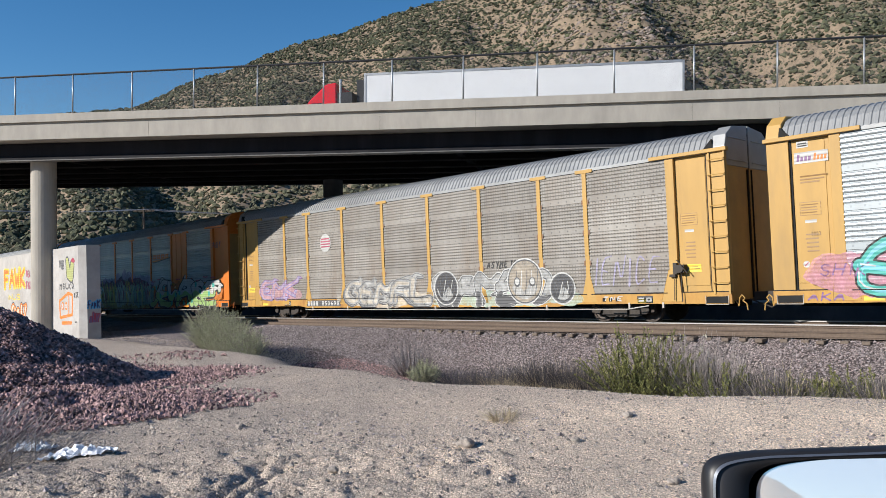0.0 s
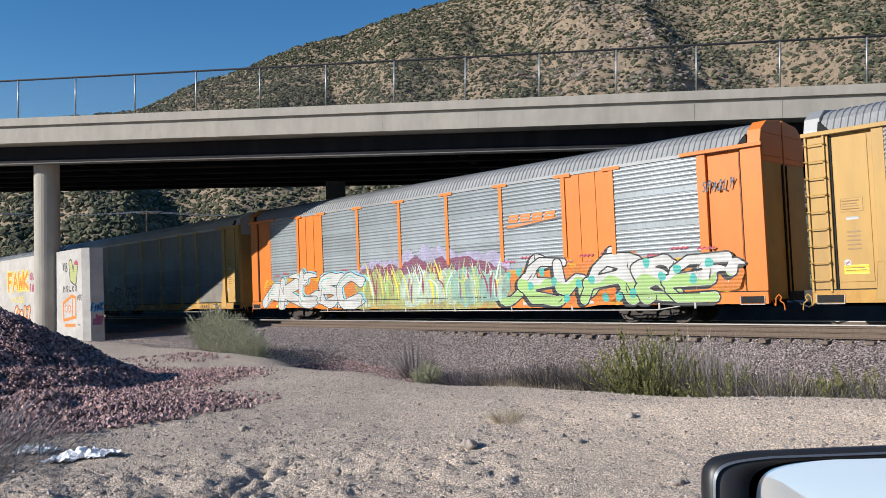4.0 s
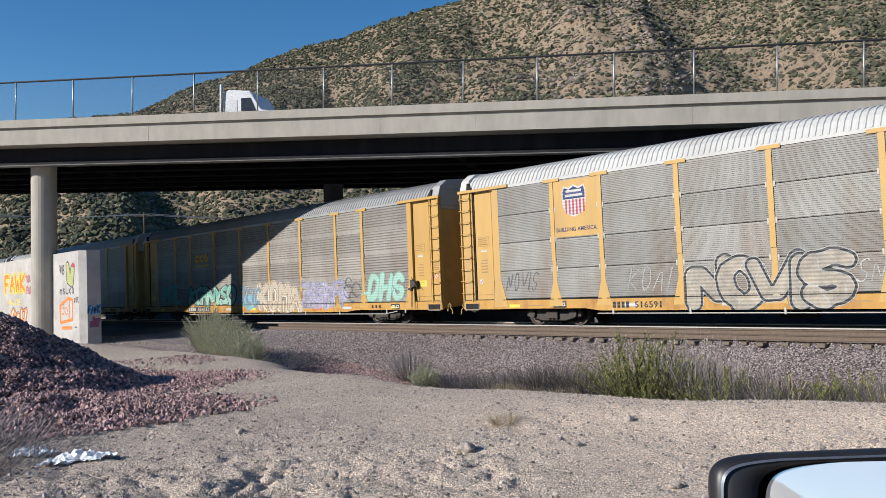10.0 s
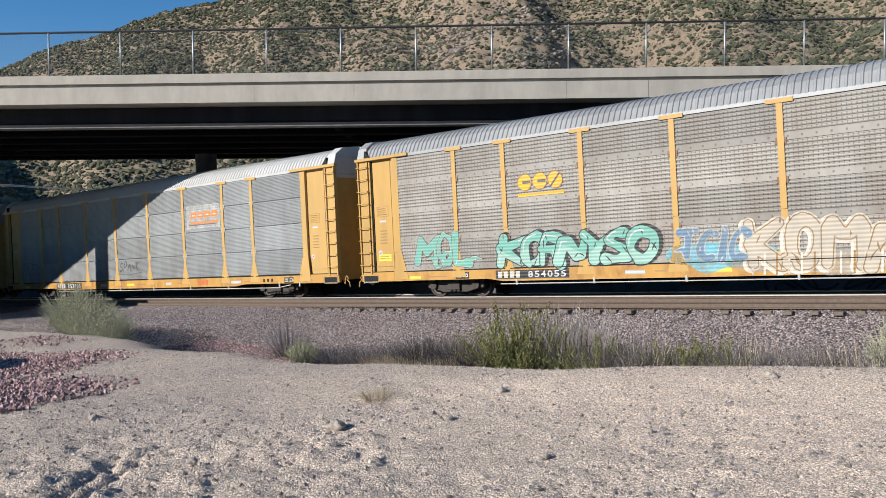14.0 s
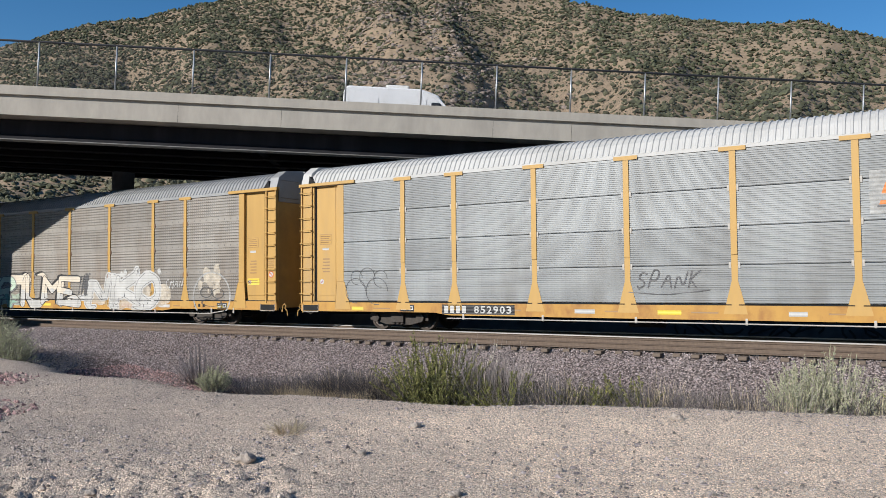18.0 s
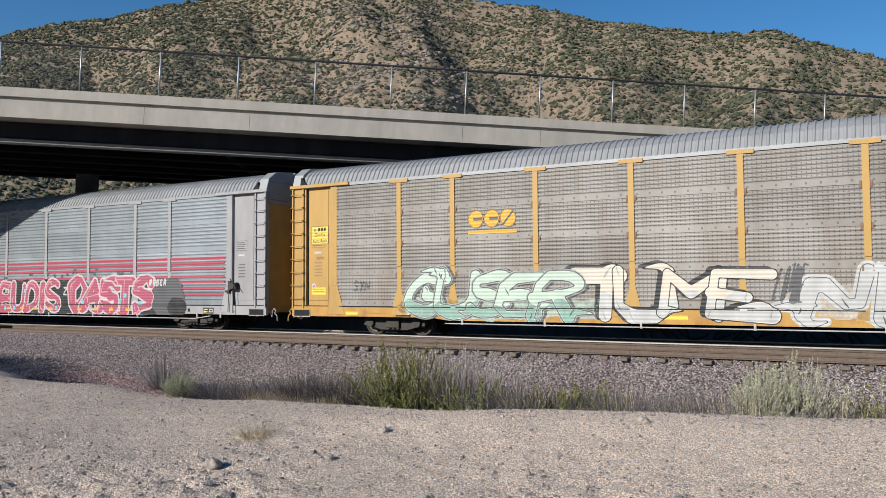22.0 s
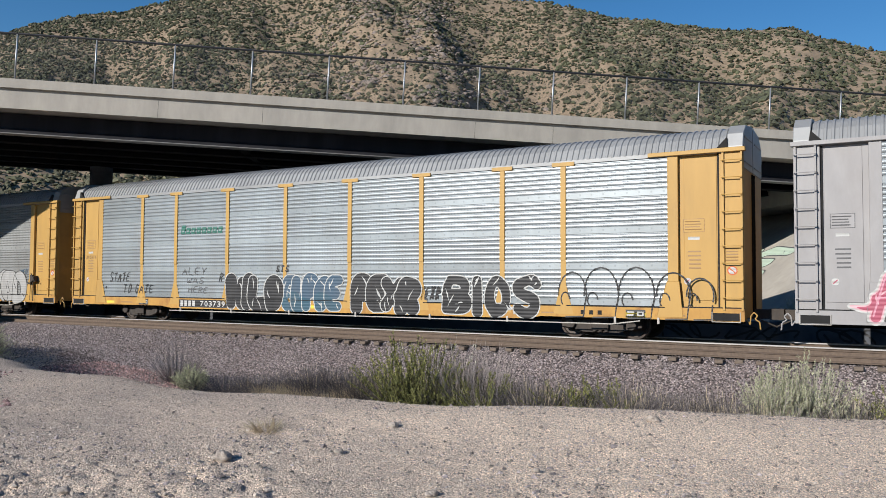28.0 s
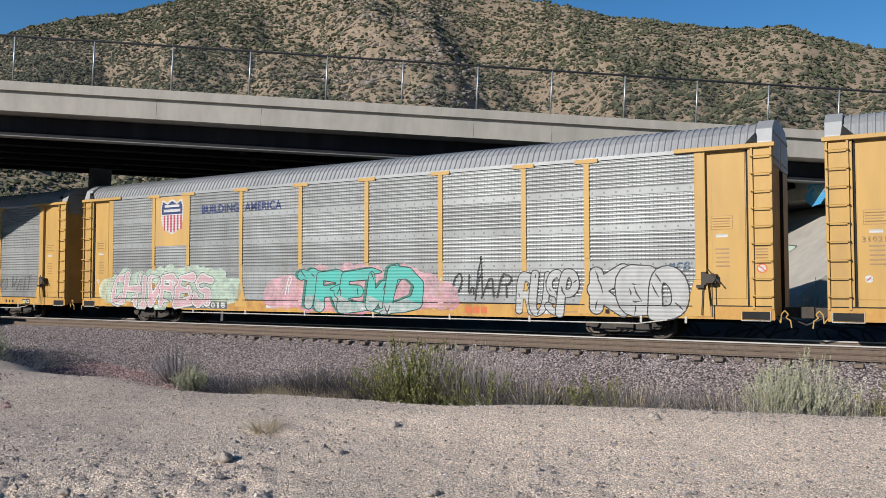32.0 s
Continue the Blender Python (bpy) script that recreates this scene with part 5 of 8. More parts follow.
def mist(material):
    """Thin overspray of a paint: the sheet shows through it in specks."""
    key = material.name + "_overspray"
    if key in MATS:
        return MATS[key]
    m = material.copy()
    m.name = key
    nt = m.node_tree
    co = nt.nodes.new("ShaderNodeTexCoord")
    n1 = nt.nodes.new("ShaderNodeTexNoise")
    n1.inputs["Scale"].default_value, n1.inputs["Detail"].default_value = 3.0, 9
    n1.inputs["Roughness"].default_value = 0.75
    nt.links.new(co.outputs["Object"], n1.inputs["Vector"])
    r = nt.nodes.new("ShaderNodeMapRange")
    for k, v in zip(("From Min", "From Max", "To Min", "To Max"), (0.35, 0.65, 0.35, 0.92)):
        r.inputs[k].default_value = v
    nt.links.new(n1.outputs["Fac"], r.inputs["Value"])
    nt.links.new(r.outputs[0], nt.nodes["Principled BSDF"].inputs["Alpha"])
    MATS[key] = m
    return m


# letters as strokes on a grid of eight: pairs of digits, x then z
STROKES = {
    "A": "004880 2363", "B": "00085877755404 5483816000", "C": "7758381612305071", "D": "00084876724000",
    "E": "70000878 0454", "F": "000878 0454", "G": "77583816123050727444", "H": "0008 7078 0474", "I": "4048", "J": "7872503012",
    "K": "0008 7804 0470", "L": "080070", "M": "0008448880", "N": "00087078", "O": "301216385876725030", "P": "00085877755404",
    "Q": "301216385876725030 4270", "R": "00085877755404 4470", "S": "775838171534547371503011", "T": "4048 0878", "U": "080220507278",
    "V": "084088", "W": "0820456088", "X": "0088 0880", "Y": "0844 8844 4440", "Z": "08780070", "!": "4348 4041", "'": "4648",
    "0": "301216385876725030", "1": "264840", "4": "60680373", "6": "68380503306063645403", "+": "4246 2464",
}
NARROW = {"I": 0.5, "1": 0.55, "!": 0.4, "'": 0.4, " ": 0.5}


def cells(f, x0, z0, h):
    """The part of a plane where a field on a square grid is positive, as flat faces with a smooth edge."""
    ins = f > 0
    quads = (ins[:-1, :-1], ins[1:, :-1], ins[1:, 1:], ins[:-1, 1:])
    full = quads[0] & quads[1] & quads[2] & quads[3]
    some = (quads[0] | quads[1] | quads[2] | quads[3]) & ~full
    pts, faces = [], []
    for i in range(full.shape[0]):
        ends = np.flatnonzero(np.diff(np.concatenate(([0], full[i].astype(np.int8), [0]))))
        for a, b in zip(ends[::2], ends[1::2]):
            k = len(pts)
            pts += [(x0 + i * h, z0 + a * h), (x0 + (i + 1) * h, z0 + a * h), (x0 + (i + 1) * h, z0 + b * h), (x0 + i * h, z0 + b * h)]
            faces.append((k, k + 1, k + 2, k + 3))
    for i, j in np.argwhere(some):
        ring = ((i, j), (i + 1, j), (i + 1, j + 1), (i, j + 1))
        poly = []
        for q in range(4):
            a, b = ring[q], ring[(q + 1) % 4]
            fa, fb = f[a], f[b]
            if fa > 0:
                poly.append((x0 + a[0] * h, z0 + a[1] * h))
            if (fa > 0) != (fb > 0):
                t = fa / (fa - fb)
                poly.append((x0 + (a[0] + t * (b[0] - a[0])) * h, z0 + (a[1] + t * (b[1] - a[1])) * h))
        if len(poly) > 2:
            k = len(pts)
            pts += poly
            faces.append(tuple(range(k, k + len(poly))))
    return pts, faces


def rounded(path, times):
    """Corner cutting that keeps the ends."""
    for _ in range(times):
        out = [path[0]]
        for a, b in zip(path, path[1:]):
            out += [tuple(p * 0.75 + q * 0.25 for p, q in zip(a, b)), tuple(p * 0.25 + q * 0.75 for p, q in zip(a, b))]
        path = out + [path[-1]]
    return path


def stroke_field(X, Z, paths):
    """How far inside tapering strokes each place is; a path holds (x, z, half width)."""
    f = np.full(X.shape, -9.0)
    for path in paths:
        for (ax, az, aw), (bx, bz, bw) in zip(path, path[1:]):
            dx, dz = bx - ax, bz - az
            l2 = dx * dx + dz * dz + 1e-9
            t = np.clip(((X - ax) * dx + (Z - az) * dz) / l2, 0, 1)
            f = np.maximum(f, aw + (bw - aw) * t - np.hypot(X - ax - dx * t, Z - az - dz * t))
    return f


class Art:
    """A flat piece of paint in layers: triangles in x and z, each layer a hair in front of the last."""

    def __init__(self, seed=0):
        self.items = []
        self.group = 0
        self.rnd = random.Random(seed)

    def add(self, pts, faces, material):
        self.items.append((pts, faces, material, self.group))

    def rect(self, x0, x1, z0, z1, material, slant=0.0):
        d = slant * (z1 - z0)
        self.add([(x0, z0), (x1, z0), (x1 + d, z1), (x0 + d, z1)], [(0, 1, 2, 3)], material)

    def blob(self, cx, cz, rx, rz, material, rough=0.2, n=22, spikes=0.0):
        r, pts = self.rnd, [(cx, cz)]
        ph, ph2 = r.uniform(0, 6), r.uniform(0, 6)
        for k in range(n):
            a = k * math.tau / n
            q = 1 + rough * (0.6 * math.sin(2 * a + ph) + 0.5 * math.sin(3 * a + ph2)) + rough * 0.5 * (r.random() - 0.5) + (spikes * r.random() if k % 2 else 0)
            pts.append((cx + rx * q * math.cos(a), cz + rz * q * math.sin(a)))
        self.add(pts, [(0, k, k % n + 1) for k in range(1, n + 1)], material)

    def ribbon(self, path, w, material):
        pts, n = [], len(path)
        for i, (x, z) in enumerate(path):
            x0, z0 = path[max(i - 1, 0)]
            x1, z1 = path[min(i + 1, n - 1)]
            dx, dz = x1 - x0, z1 - z0
            l = math.hypot(dx, dz) or 1
            pts += [(x - dz / l * w, z + dx / l * w), (x + dz / l * w, z - dx / l * w)]
        self.add(pts, [(2 * i, 2 * i + 1, 2 * i + 3, 2 * i + 2) for i in range(n - 1)], material)

    def scribble(self, x0, x1, z0, z1, material, w=0.02, loops=5):
        r = self.rnd
        n = loops * 10
        p1, p2, p3 = r.uniform(0, 6), r.uniform(0, 6), r.uniform(0.6, 1.4)
        path = []
        for k in range(n + 1):
            u = k / n
            x = x0 + (x1 - x0) * (0.06 + 0.88 * u) + (x1 - x0) / loops * 0.45 * math.sin(u * loops * math.tau + p1)
            z = (z0 + z1) / 2 + (z1 - z0) / 2 * math.sin(u * loops * math.tau * p3 + p2) * (0.75 + 0.25 * math.sin(u * 9 + p1))
            path.append((x, z))
        self.ribbon(path, w, material)

    def begin(self):
        """What is added from here on becomes a piece of its own under the first."""
        self.group += 1

    def region(self, func, x0, x1, z0, z1, h, material):
        X, Z = np.meshgrid(np.arange(x0, x1 + h, h), np.arange(z0, z1 + h, h), indexing="ij")
        pts, faces = cells(func(X, Z), x0, z0, h)
        if faces:
            self.add(pts, faces, material)

    def cloud(self, x0, x1, z0, z1, material, ragged=0.5):
        """A drift of overspray with a soft uneven edge."""
        r, n = self.rnd, max(4, int((x1 - x0) / 0.5))
        puffs = []
        for k in range(n):
            u = (k + 0.5) / n
            q = r.uniform(0.7, 1.0) * (0.65 + 0.35 * math.sin(math.pi * min(1, max(0, u * 1.2 - 0.1))))
            puffs.append((x0 + (x1 - x0) * u, z0 + (z1 - z0) * r.uniform(0.36, 0.52), 0.55, (z1 - z0) / 2 * q))
        seed = r.randrange(999)

        def func(X, Z):
            f = np.full(X.shape, -9.0)
            for cx, cz, rx, rz in puffs:
                f = np.maximum(f, 1 - np.hypot((X - cx) / rx, (Z - cz) / rz))
            return f + ragged * 0.35 * fractal(X * 2.2, Z * 2.2, 4, seed) + 0.06
        self.region(func, x0 - 0.4, x1 + 0.4, max(z0 - 0.2, 0.60), z1 + 0.3, 0.055, mist(material))

    def word(self, text, x0, x1, z0, z1, layers, weight=0.15, jitter=0.06, overlap=0.12, slant=0.0, soft=2, flare=0.2,
             hooks=0, halo=None, shine=None, fade=None, drop=None, bounce=0.06, step=0.032):
        """Sprayed letters with swollen, tapering strokes. Layers: metres added to the stroke, and a paint, from the back to the front."""
        r, h = self.rnd, z1 - z0
        weight *= 0.8
        wide = [NARROW.get(c, 1.0) for c in text]
        unit, x = (x1 - x0) / sum(wide), x0
        built = []
        for c, wd in zip(text, wide):
            w = unit * wd
            if c in STROKES:
                hw = weight * (min(h, w * 1.6) if wd == 1.0 else h)
                a0, a1 = x - overlap * w / 2 + hw, x + w * (1 + overlap / 2) - hw
                b0, b1 = z0 + hw + h * bounce * r.random(), z1 - hw - h * bounce * r.random()
                tilt = slant + r.uniform(-1, 1) * jitter
                paths = []
                for run in STROKES[c].split():
                    raw = []
                    for i in range(0, len(run), 2):
                        u, v = int(run[i]) / 8 + r.uniform(-1, 1) * jitter, int(run[i + 1]) / 8 + r.uniform(-1, 1) * jitter
                        raw.append((a0 + (a1 - a0) * u + tilt * (v - 0.5) * h, b0 + (b1 - b0) * min(1.05, max(-0.05, v)), hw * r.uniform(1 - flare, 1 + flare)))
                    paths.append(rounded(raw, soft))
                for _ in range(hooks):
                    path = r.choice(paths)
                    px, pz, _w = r.choice((path[0], path[-1]))
                    ax, az = r.uniform(-0.75, 0.75) * w, r.choice((-1, 1, 1)) * r.uniform(0.05, 0.25) * h
                    tipz = min(z1 + 0.12 * h, max(z0 - 0.04 * h, pz + az))
                    paths.append(rounded([(px, pz, hw * 0.9), (px + ax * 0.25, tipz, hw * 0.6), (px + ax, tipz - az * 0.35, hw * 0.08)], 2))
                built.append((paths, x - 0.6 * w - 0.3, x + 1.6 * w + 0.3, hw))
            x += w
        zz0, zz1 = max(0.62, z0 - 0.25), z1 + 0.3
        if halo:
            for paths, xa, xb, hw in built:
                self.region(lambda X, Z: stroke_field(X, Z, paths) + halo[0], xa, xb, zz0, zz1, step * 1.4, halo[1])
        if drop:
            for paths, xa, xb, hw in built:
                self.region(lambda X, Z: stroke_field(X - drop[0], Z - drop[1], paths) + layers[0][0], xa, xb, zz0, zz1, step, drop[2])
        for paths, xa, xb, hw in built:
            self.begin()
            for grow, material in layers:
                self.region(lambda X, Z: stroke_field(X, Z, paths) + grow, xa, xb, zz0, zz1, step, material)
            if fade:
                lift = z0 + h * fade[1]
                self.region(lambda X, Z: np.minimum(stroke_field(X, Z, paths) + layers[-1][0] - 0.012, lift + 0.12 * np.sin(X * 5 + Z * 2) - Z), xa, xb, zz0, zz1, step, fade[0])
            if hw > 0.06 and len(layers) > 1:
                slits = []
                for _ in range(3):
                    path = r.choice(paths)
                    px, pz, _w = path[r.randrange(len(path))]
                    ax, az = r.uniform(-0.5, 0.5) * hw * 2, r.uniform(0.5, 1.6) * hw
                    slits.append([(px - ax, pz - az, 0.004), (px + r.uniform(-0.3, 0.3) * hw, pz, 0.022), (px + ax, pz + az, 0.004)])
                self.region(lambda X, Z: np.minimum(stroke_field(X, Z, slits), stroke_field(X, Z, paths) + layers[-1][0]), xa, xb, zz0, zz1, 0.026, layers[-2][1] if layers[-2][1] is not layers[-1][1] else P_GREYD)
            if shine:
                lit = [[(px - hw * 0.35, pz + hw * 0.3, 0.02) for px, pz, _w in path[len(path) // 6: max(len(path) // 2, 2)]] for path in paths[:2]]
                self.region(lambda X, Z: stroke_field(X, Z, lit), xa, xb, zz0, zz1, 0.024, shine)

    def tag(self, text, x0, x1, z0, z1, material, w=0.02, slant=0.2):
        """A thin marker tag."""
        self.word(text, x0, x1, z0, z1, [(0.0, material)], 1.25 * w / min(z1 - z0, (x1 - x0) / max(1, len(text)) * 1.6), 0.07, -0.2, slant, 1, 0.3, bounce=0.1, step=0.02)

    def letters(self, text, x0, x1, z0, z1, layers, wave=0.0, slant=0.0, bounce=0.0):
        """Words in the built-in font, drawn to fill a box; each layer is an outset and a material."""
        box = None
        for out, material in layers:
            pts, faces = glyphs(text, out)
            if box is None:
                base, _ = glyphs(text, layers[-1][0])
                xs, zs = [p[0] for p in base], [p[1] for p in base]
                box = min(xs), max(xs), min(zs), max(zs)
            bx0, bx1, bz0, bz1 = box
            done = []
            for x, z in pts:
                u, v = (x - bx0) / (bx1 - bx0), (z - bz0) / (bz1 - bz0)
                done.append((x0 + u * (x1 - x0) + slant * (v - 0.5) * (z1 - z0), z0 + v * (z1 - z0) + wave * math.sin(u * 7 + 1) * (z1 - z0) + bounce * math.sin(u * len(text) * math.pi) * (z1 - z0) * (v - 0.3)))
            self.add(done, faces, material)

    def put(self, name, parent, label="", y=-HW - 0.0075, m=None, gap=0.00005, piece_name="letter"):
        """Links the layers: the first group as one part, every later group as a piece under it."""
        first = None
        for g in sorted({item[3] for item in self.items}):
            verts, faces, slots, mats = [], [], [], []
            for k, (pts, fs, material, group) in enumerate(self.items):
                if group != g:
                    continue
                if material not in mats:
                    mats.append(material)
                b = len(verts)
                verts += [(x - LEN / 2 if m is None else x, y - k * gap, z) for x, z in pts]
                faces += [tuple(i + b for i in f) for f in fs]
                slots += [mats.index(material)] * len(fs)
            me = bpy.data.meshes.new(name if first is None else piece_name)
            me.from_pydata(verts, [], faces)
            for material in mats:
                me.materials.append(material)
            me.polygons.foreach_set("material_index", slots)
            me.update()
            if first is None:
                first = part(name, me, None, parent, label, m=m)
            else:
                part(piece_name, me, None, first)
        return first


GLYPHS = {}


def glyphs(text, out):
    key = (text, round(out, 4))
    if key not in GLYPHS:
        cu = bpy.data.curves.new("lettering", "FONT")
        cu.body, cu.offset, cu.resolution_u, cu.size = text, out, 3, 1.0
        cu.space_character = 1.06
        ob = new("lettering", cu)
        bpy.context.view_layer.update()
        me = bpy.data.meshes.new_from_object(ob.evaluated_get(bpy.context.evaluated_depsgraph_get()))
        GLYPHS[key] = ([(v.co.x, v.co.y) for v in me.vertices], [tuple(p.vertices) for p in me.polygons])
        bpy.data.objects.remove(ob)
        bpy.data.curves.remove(cu)
        bpy.data.meshes.remove(me)
    return GLYPHS[key]


def piece(car, seed, label="spray-painted graffiti", name="graffiti"):
    a = Art(seed)
    a.done = lambda: a.put(name, car, label)
    return a


def number(car, text, x0, x1, z0, z1, plate=None, ink=None, mark=True, y=-HW - 0.0075):
    a = Art(1)
    w = x1 - x0
    if plate:
        a.rect(x0 - 0.08, x1 + 0.08, z0 - 0.04, z1 + 0.04, plate)
    if mark:
        for k in range(4):
            a.begin()
            a.rect(x0 + w * 0.09 * k, x0 + w * (0.09 * k + 0.06), z0, z1, ink or P_WHITE)
    start = x0 + (w * 0.44 if mark else 0)
    cell = (x1 - start) / len(text)
    for k, ch in enumerate(text):
        a.begin()
        inset = 0.32 if ch == "1" else 0.12
        a.letters(ch, start + cell * (k + inset), start + cell * (k + 1 - inset), z0, z1, [(0.02, ink or P_WHITE)])
    a.put("car_number", car, "stencilled car number", y=y, piece_name="digit")


def marks(car, x, ink):
    """Three block letters' worth of plain shapes and small data plates on the sill."""
    def one(name, label, *boxes):
        a = Art(2)
        for x0, x1, z0, z1, m, slant in boxes:
            a.rect(x0, x1, z0, z1, m, slant)
        a.put(name, car, label, y=-HW - 0.006)
    for k in range(3):
        one("sill_mark", "red block mark", (x + 0.27 * k, x + 0.27 * k + 0.2, 0.72, 0.92, ink, 0.1))
    r = random.Random(int(x * 100))
    for d in (LEN - 3.1, 4.3):
        one("data_panel", "black panel with white print", (d, d + 0.55, 0.72, 0.94, P_BLACK, 0), (d + 0.04, d + 0.22, 0.77, 0.81, P_WHITE, 0), (d + 0.04, d + 0.24, 0.85, 0.89, P_WHITE, 0), (d + 0.32, d + 0.5, 0.77, 0.89, P_WHITE, 0), (d + 0.36, d + 0.46, 0.80, 0.86, P_BLACK, 0))
    # slots are flat patches, their inner shade painted on the sill
    for d in (LEN - 4.4, LEN - 4.15, LEN - 3.9, LEN - 1.9):
        one("sill_slot", "flat dark patch for the shade in a sill slot", (d, d + 0.12, 0.78, 0.90, M_SHADE, 0))
    for d in (2.3, 7.1, 10.4, 12.8, 16.1, 20.9, 24.3):
        one("sill_label", "small reflective label", (d, d + r.uniform(0.4, 0.7), 0.74, 0.86, P_YELLOW if r.random() < 0.7 else P_WHITE, 0))
        one("stencil_line", "line of small print", (d + 0.9, d + 1.6, 0.79, 0.83, P_BROWN, 0))


def stencils(car, seed, ink=P_BROWN, label_patch=True, side=1):
    """Rows of small print on the corner doors, too small to read."""
    r = random.Random(seed)
    for d in (0.72, LEN - 1.62):
        x = d + 0.08
        a = Art(seed)
        a.rect(x, x + 0.55, 3.02, 3.38, ink)
        a.rect(x + 0.015, x + 0.535, 3.035, 3.365, M_YEL if ink is P_BROWN else M_GREYP)
        for k in range(4):
            a.rect(x + 0.04, x + 0.5 - 0.1 * r.random(), 3.08 + 0.07 * k, 3.11 + 0.07 * k, ink)
        a.put("data_plate", car, y=-HW + 0.082)
        a = Art(seed)
        a.rect(x + 0.12, x + 0.42, 2.82, 2.90, P_WHITE)
        a.put("white_tag", car, y=-HW + 0.082)
        a = Art(seed)
        for k in range(5):
            a.rect(x + 0.1 + 0.05 * r.random(), x + 0.45, 2.05 + 0.11 * k, 2.09 + 0.11 * k, ink)
        a.put("stencil", car, y=-HW + 0.082)
        a = Art(seed)
        a.blob(x + 0.1, 1.72, 0.09, 0.09, P_WHITE, 0.0, 20)
        a.ribbon([(x + 0.05, 1.67), (x + 0.15, 1.77)], 0.014, P_ROSE)
        a.put("round_sticker", car, "small round white sticker", y=-HW + 0.082)
        if label_patch:
            z = 1.62 if d > 5 else 1.42
            a = Art(seed)
            a.rect(x, x + 0.6, z, z + 0.24, P_YELLOW)
            a.rect(x + 0.05, x + 0.55, z + 0.09, z + 0.11, ink)
            a.rect(x + 0.05, x + 0.5, z + 0.15, z + 0.17, ink)
            a.put("warning_label", car, "bright yellow label", y=-HW + 0.082)


def emblem(car, x0, x1, z0, z1):
    """A yellow emblem of three rounded shapes over a bar."""
    a = Art(5)
    w, h = x1 - x0, z1 - z0
    for k in range(3):
        cx = x0 + w * (0.16 + 0.33 * k)
        a.begin()
        a.blob(cx, z0 + h * 0.62, w * 0.165, h * 0.38, P_BROWN, 0.06, 16)
        a.blob(cx, z0 + h * 0.62, w * 0.145, h * 0.34, P_GOLD, 0.06, 16)
        if k < 2:
            a.rect(cx - w * 0.05, cx + w * 0.13, z0 + h * 0.56, z0 + h * 0.68, P_GREYD)
        else:
            a.ribbon([(cx - w * 0.1, z0 + h * 0.36), (cx + w * 0.1, z0 + h * 0.88)], 0.03, P_GREYD)
    a.begin()
    a.rect(x0, x1, z0, z0 + h * 0.14, P_GOLD)
    a.put("emblem", car, "yellow emblem with a bar beneath", piece_name="emblem_shape")


def shield(car, x0, x1, z0, z1, backing=None):
    a = Art(6)
    w, h, cx = x1 - x0, z1 - z0, (x0 + x1) / 2
    if backing:
        a.rect(*backing, M_YEL_PALE)

    def outline(k, m):
        pts = [(cx, (z0 + z1) / 2)]
        for u, v in ((-0.5, 0.78), (-0.42, 0.98), (-0.2, 0.90), (0, 1.0), (0.2, 0.90), (0.42, 0.98), (0.5, 0.78), (0.47, 0.4), (0.36, 0.14), (0, 0), (-0.36, 0.14), (-0.47, 0.4)):
            pts.append((cx + u * w * k, (z0 + z1) / 2 + (v - 0.5) * h * k))
        n = len(pts) - 1
        a.add(pts, [(0, i, i % n + 1) for i in range(1, n + 1)], m)
    outline(1.0, P_WHITE)
    outline(0.92, P_WHITE)
    a.add([(cx + u * w, z0 + v * h) for u, v in ((-0.45, 0.56), (0.45, 0.56), (0.45, 0.78), (0.39, 0.92), (0.2, 0.84), (0, 0.94), (-0.2, 0.84), (-0.39, 0.92), (-0.45, 0.78))], [tuple(range(9))], P_NAVY)
    a.rect(cx - w * 0.32, cx + w * 0.32, z0 + h * 0.76, z0 + h * 0.83, P_WHITE)
    a.rect(cx - w * 0.36, cx + w * 0.36, z0 + h * 0.63, z0 + h * 0.70, P_WHITE)
    for k in range(6):
        u = -0.36 + 0.144 * k
        low = 0.06 + 0.22 * abs(u + 0.036) ** 1.2
        a.rect(cx + u * w, cx + (u + 0.075) * w, z0 + h * low, z0 + h * 0.54, P_RED)
    a.put("shield_emblem", car, "red, white and blue shield emblem")


def lines(box, rows, ink, art):
    x0, x1, z0, z1 = box
    for k in range(rows):
        z = z0 + (z1 - z0) * k / rows
        art.rect(x0, x1, z, z + (z1 - z0) / rows * 0.55, ink)


P_MARK = paint("sign_red", (0.50, 0.10, 0.02), ribs=False)
by_index = {i: c for i, c in CARS}
c0 = by_index[0]
for i, c in CARS:
    marks(c, 18.55, P_MARK if i not in (2, 7) else P_WHITE)
    if i != 2:
        stencils(c, 10 + i, P_BROWN if i != 7 else P_GREYD, i in (1, 4, 6))

# car 0: teal and pink
a = piece(c0, 1, "pink cloud with teal and black swirling letters")
a.cloud(1.2, 9.2, 0.70, 2.35, P_PINK)
a.word("ESKA", 2.2, 9.0, 0.66, 2.4, [(0.05, P_BLACK), (0.0, P_TEAL), (-0.09, P_CYAN)], 0.12, 0.10, 0.2, 0.3, 2, 0.5, 2, shine=P_WHITE)
a.done()
a = piece(c0, 2, "thin dark tag")
a.tag("SHIK", 1.2, 2.5, 1.35, 1.75, P_PLUM, 0.02)
a.done()
a = piece(c0, 2, "small purple tag")
a.tag("AKA", 0.9, 1.9, 0.72, 0.98, P_PLUM, 0.022)
a.done()
a = Art(3)
a.rect(0.72, 1.6, 4.42, 4.72, P_WHITE)
for k in range(4):
    a.rect(0.78 + 0.1 * k, 0.85 + 0.1 * k, 4.48, 4.60 if k else 4.66, P_PLUM, 0.15)
    a.rect(1.22 + 0.09 * k, 1.28 + 0.09 * k, 4.48, 4.60 if k else 4.66, P_ORANGE, 0.15)
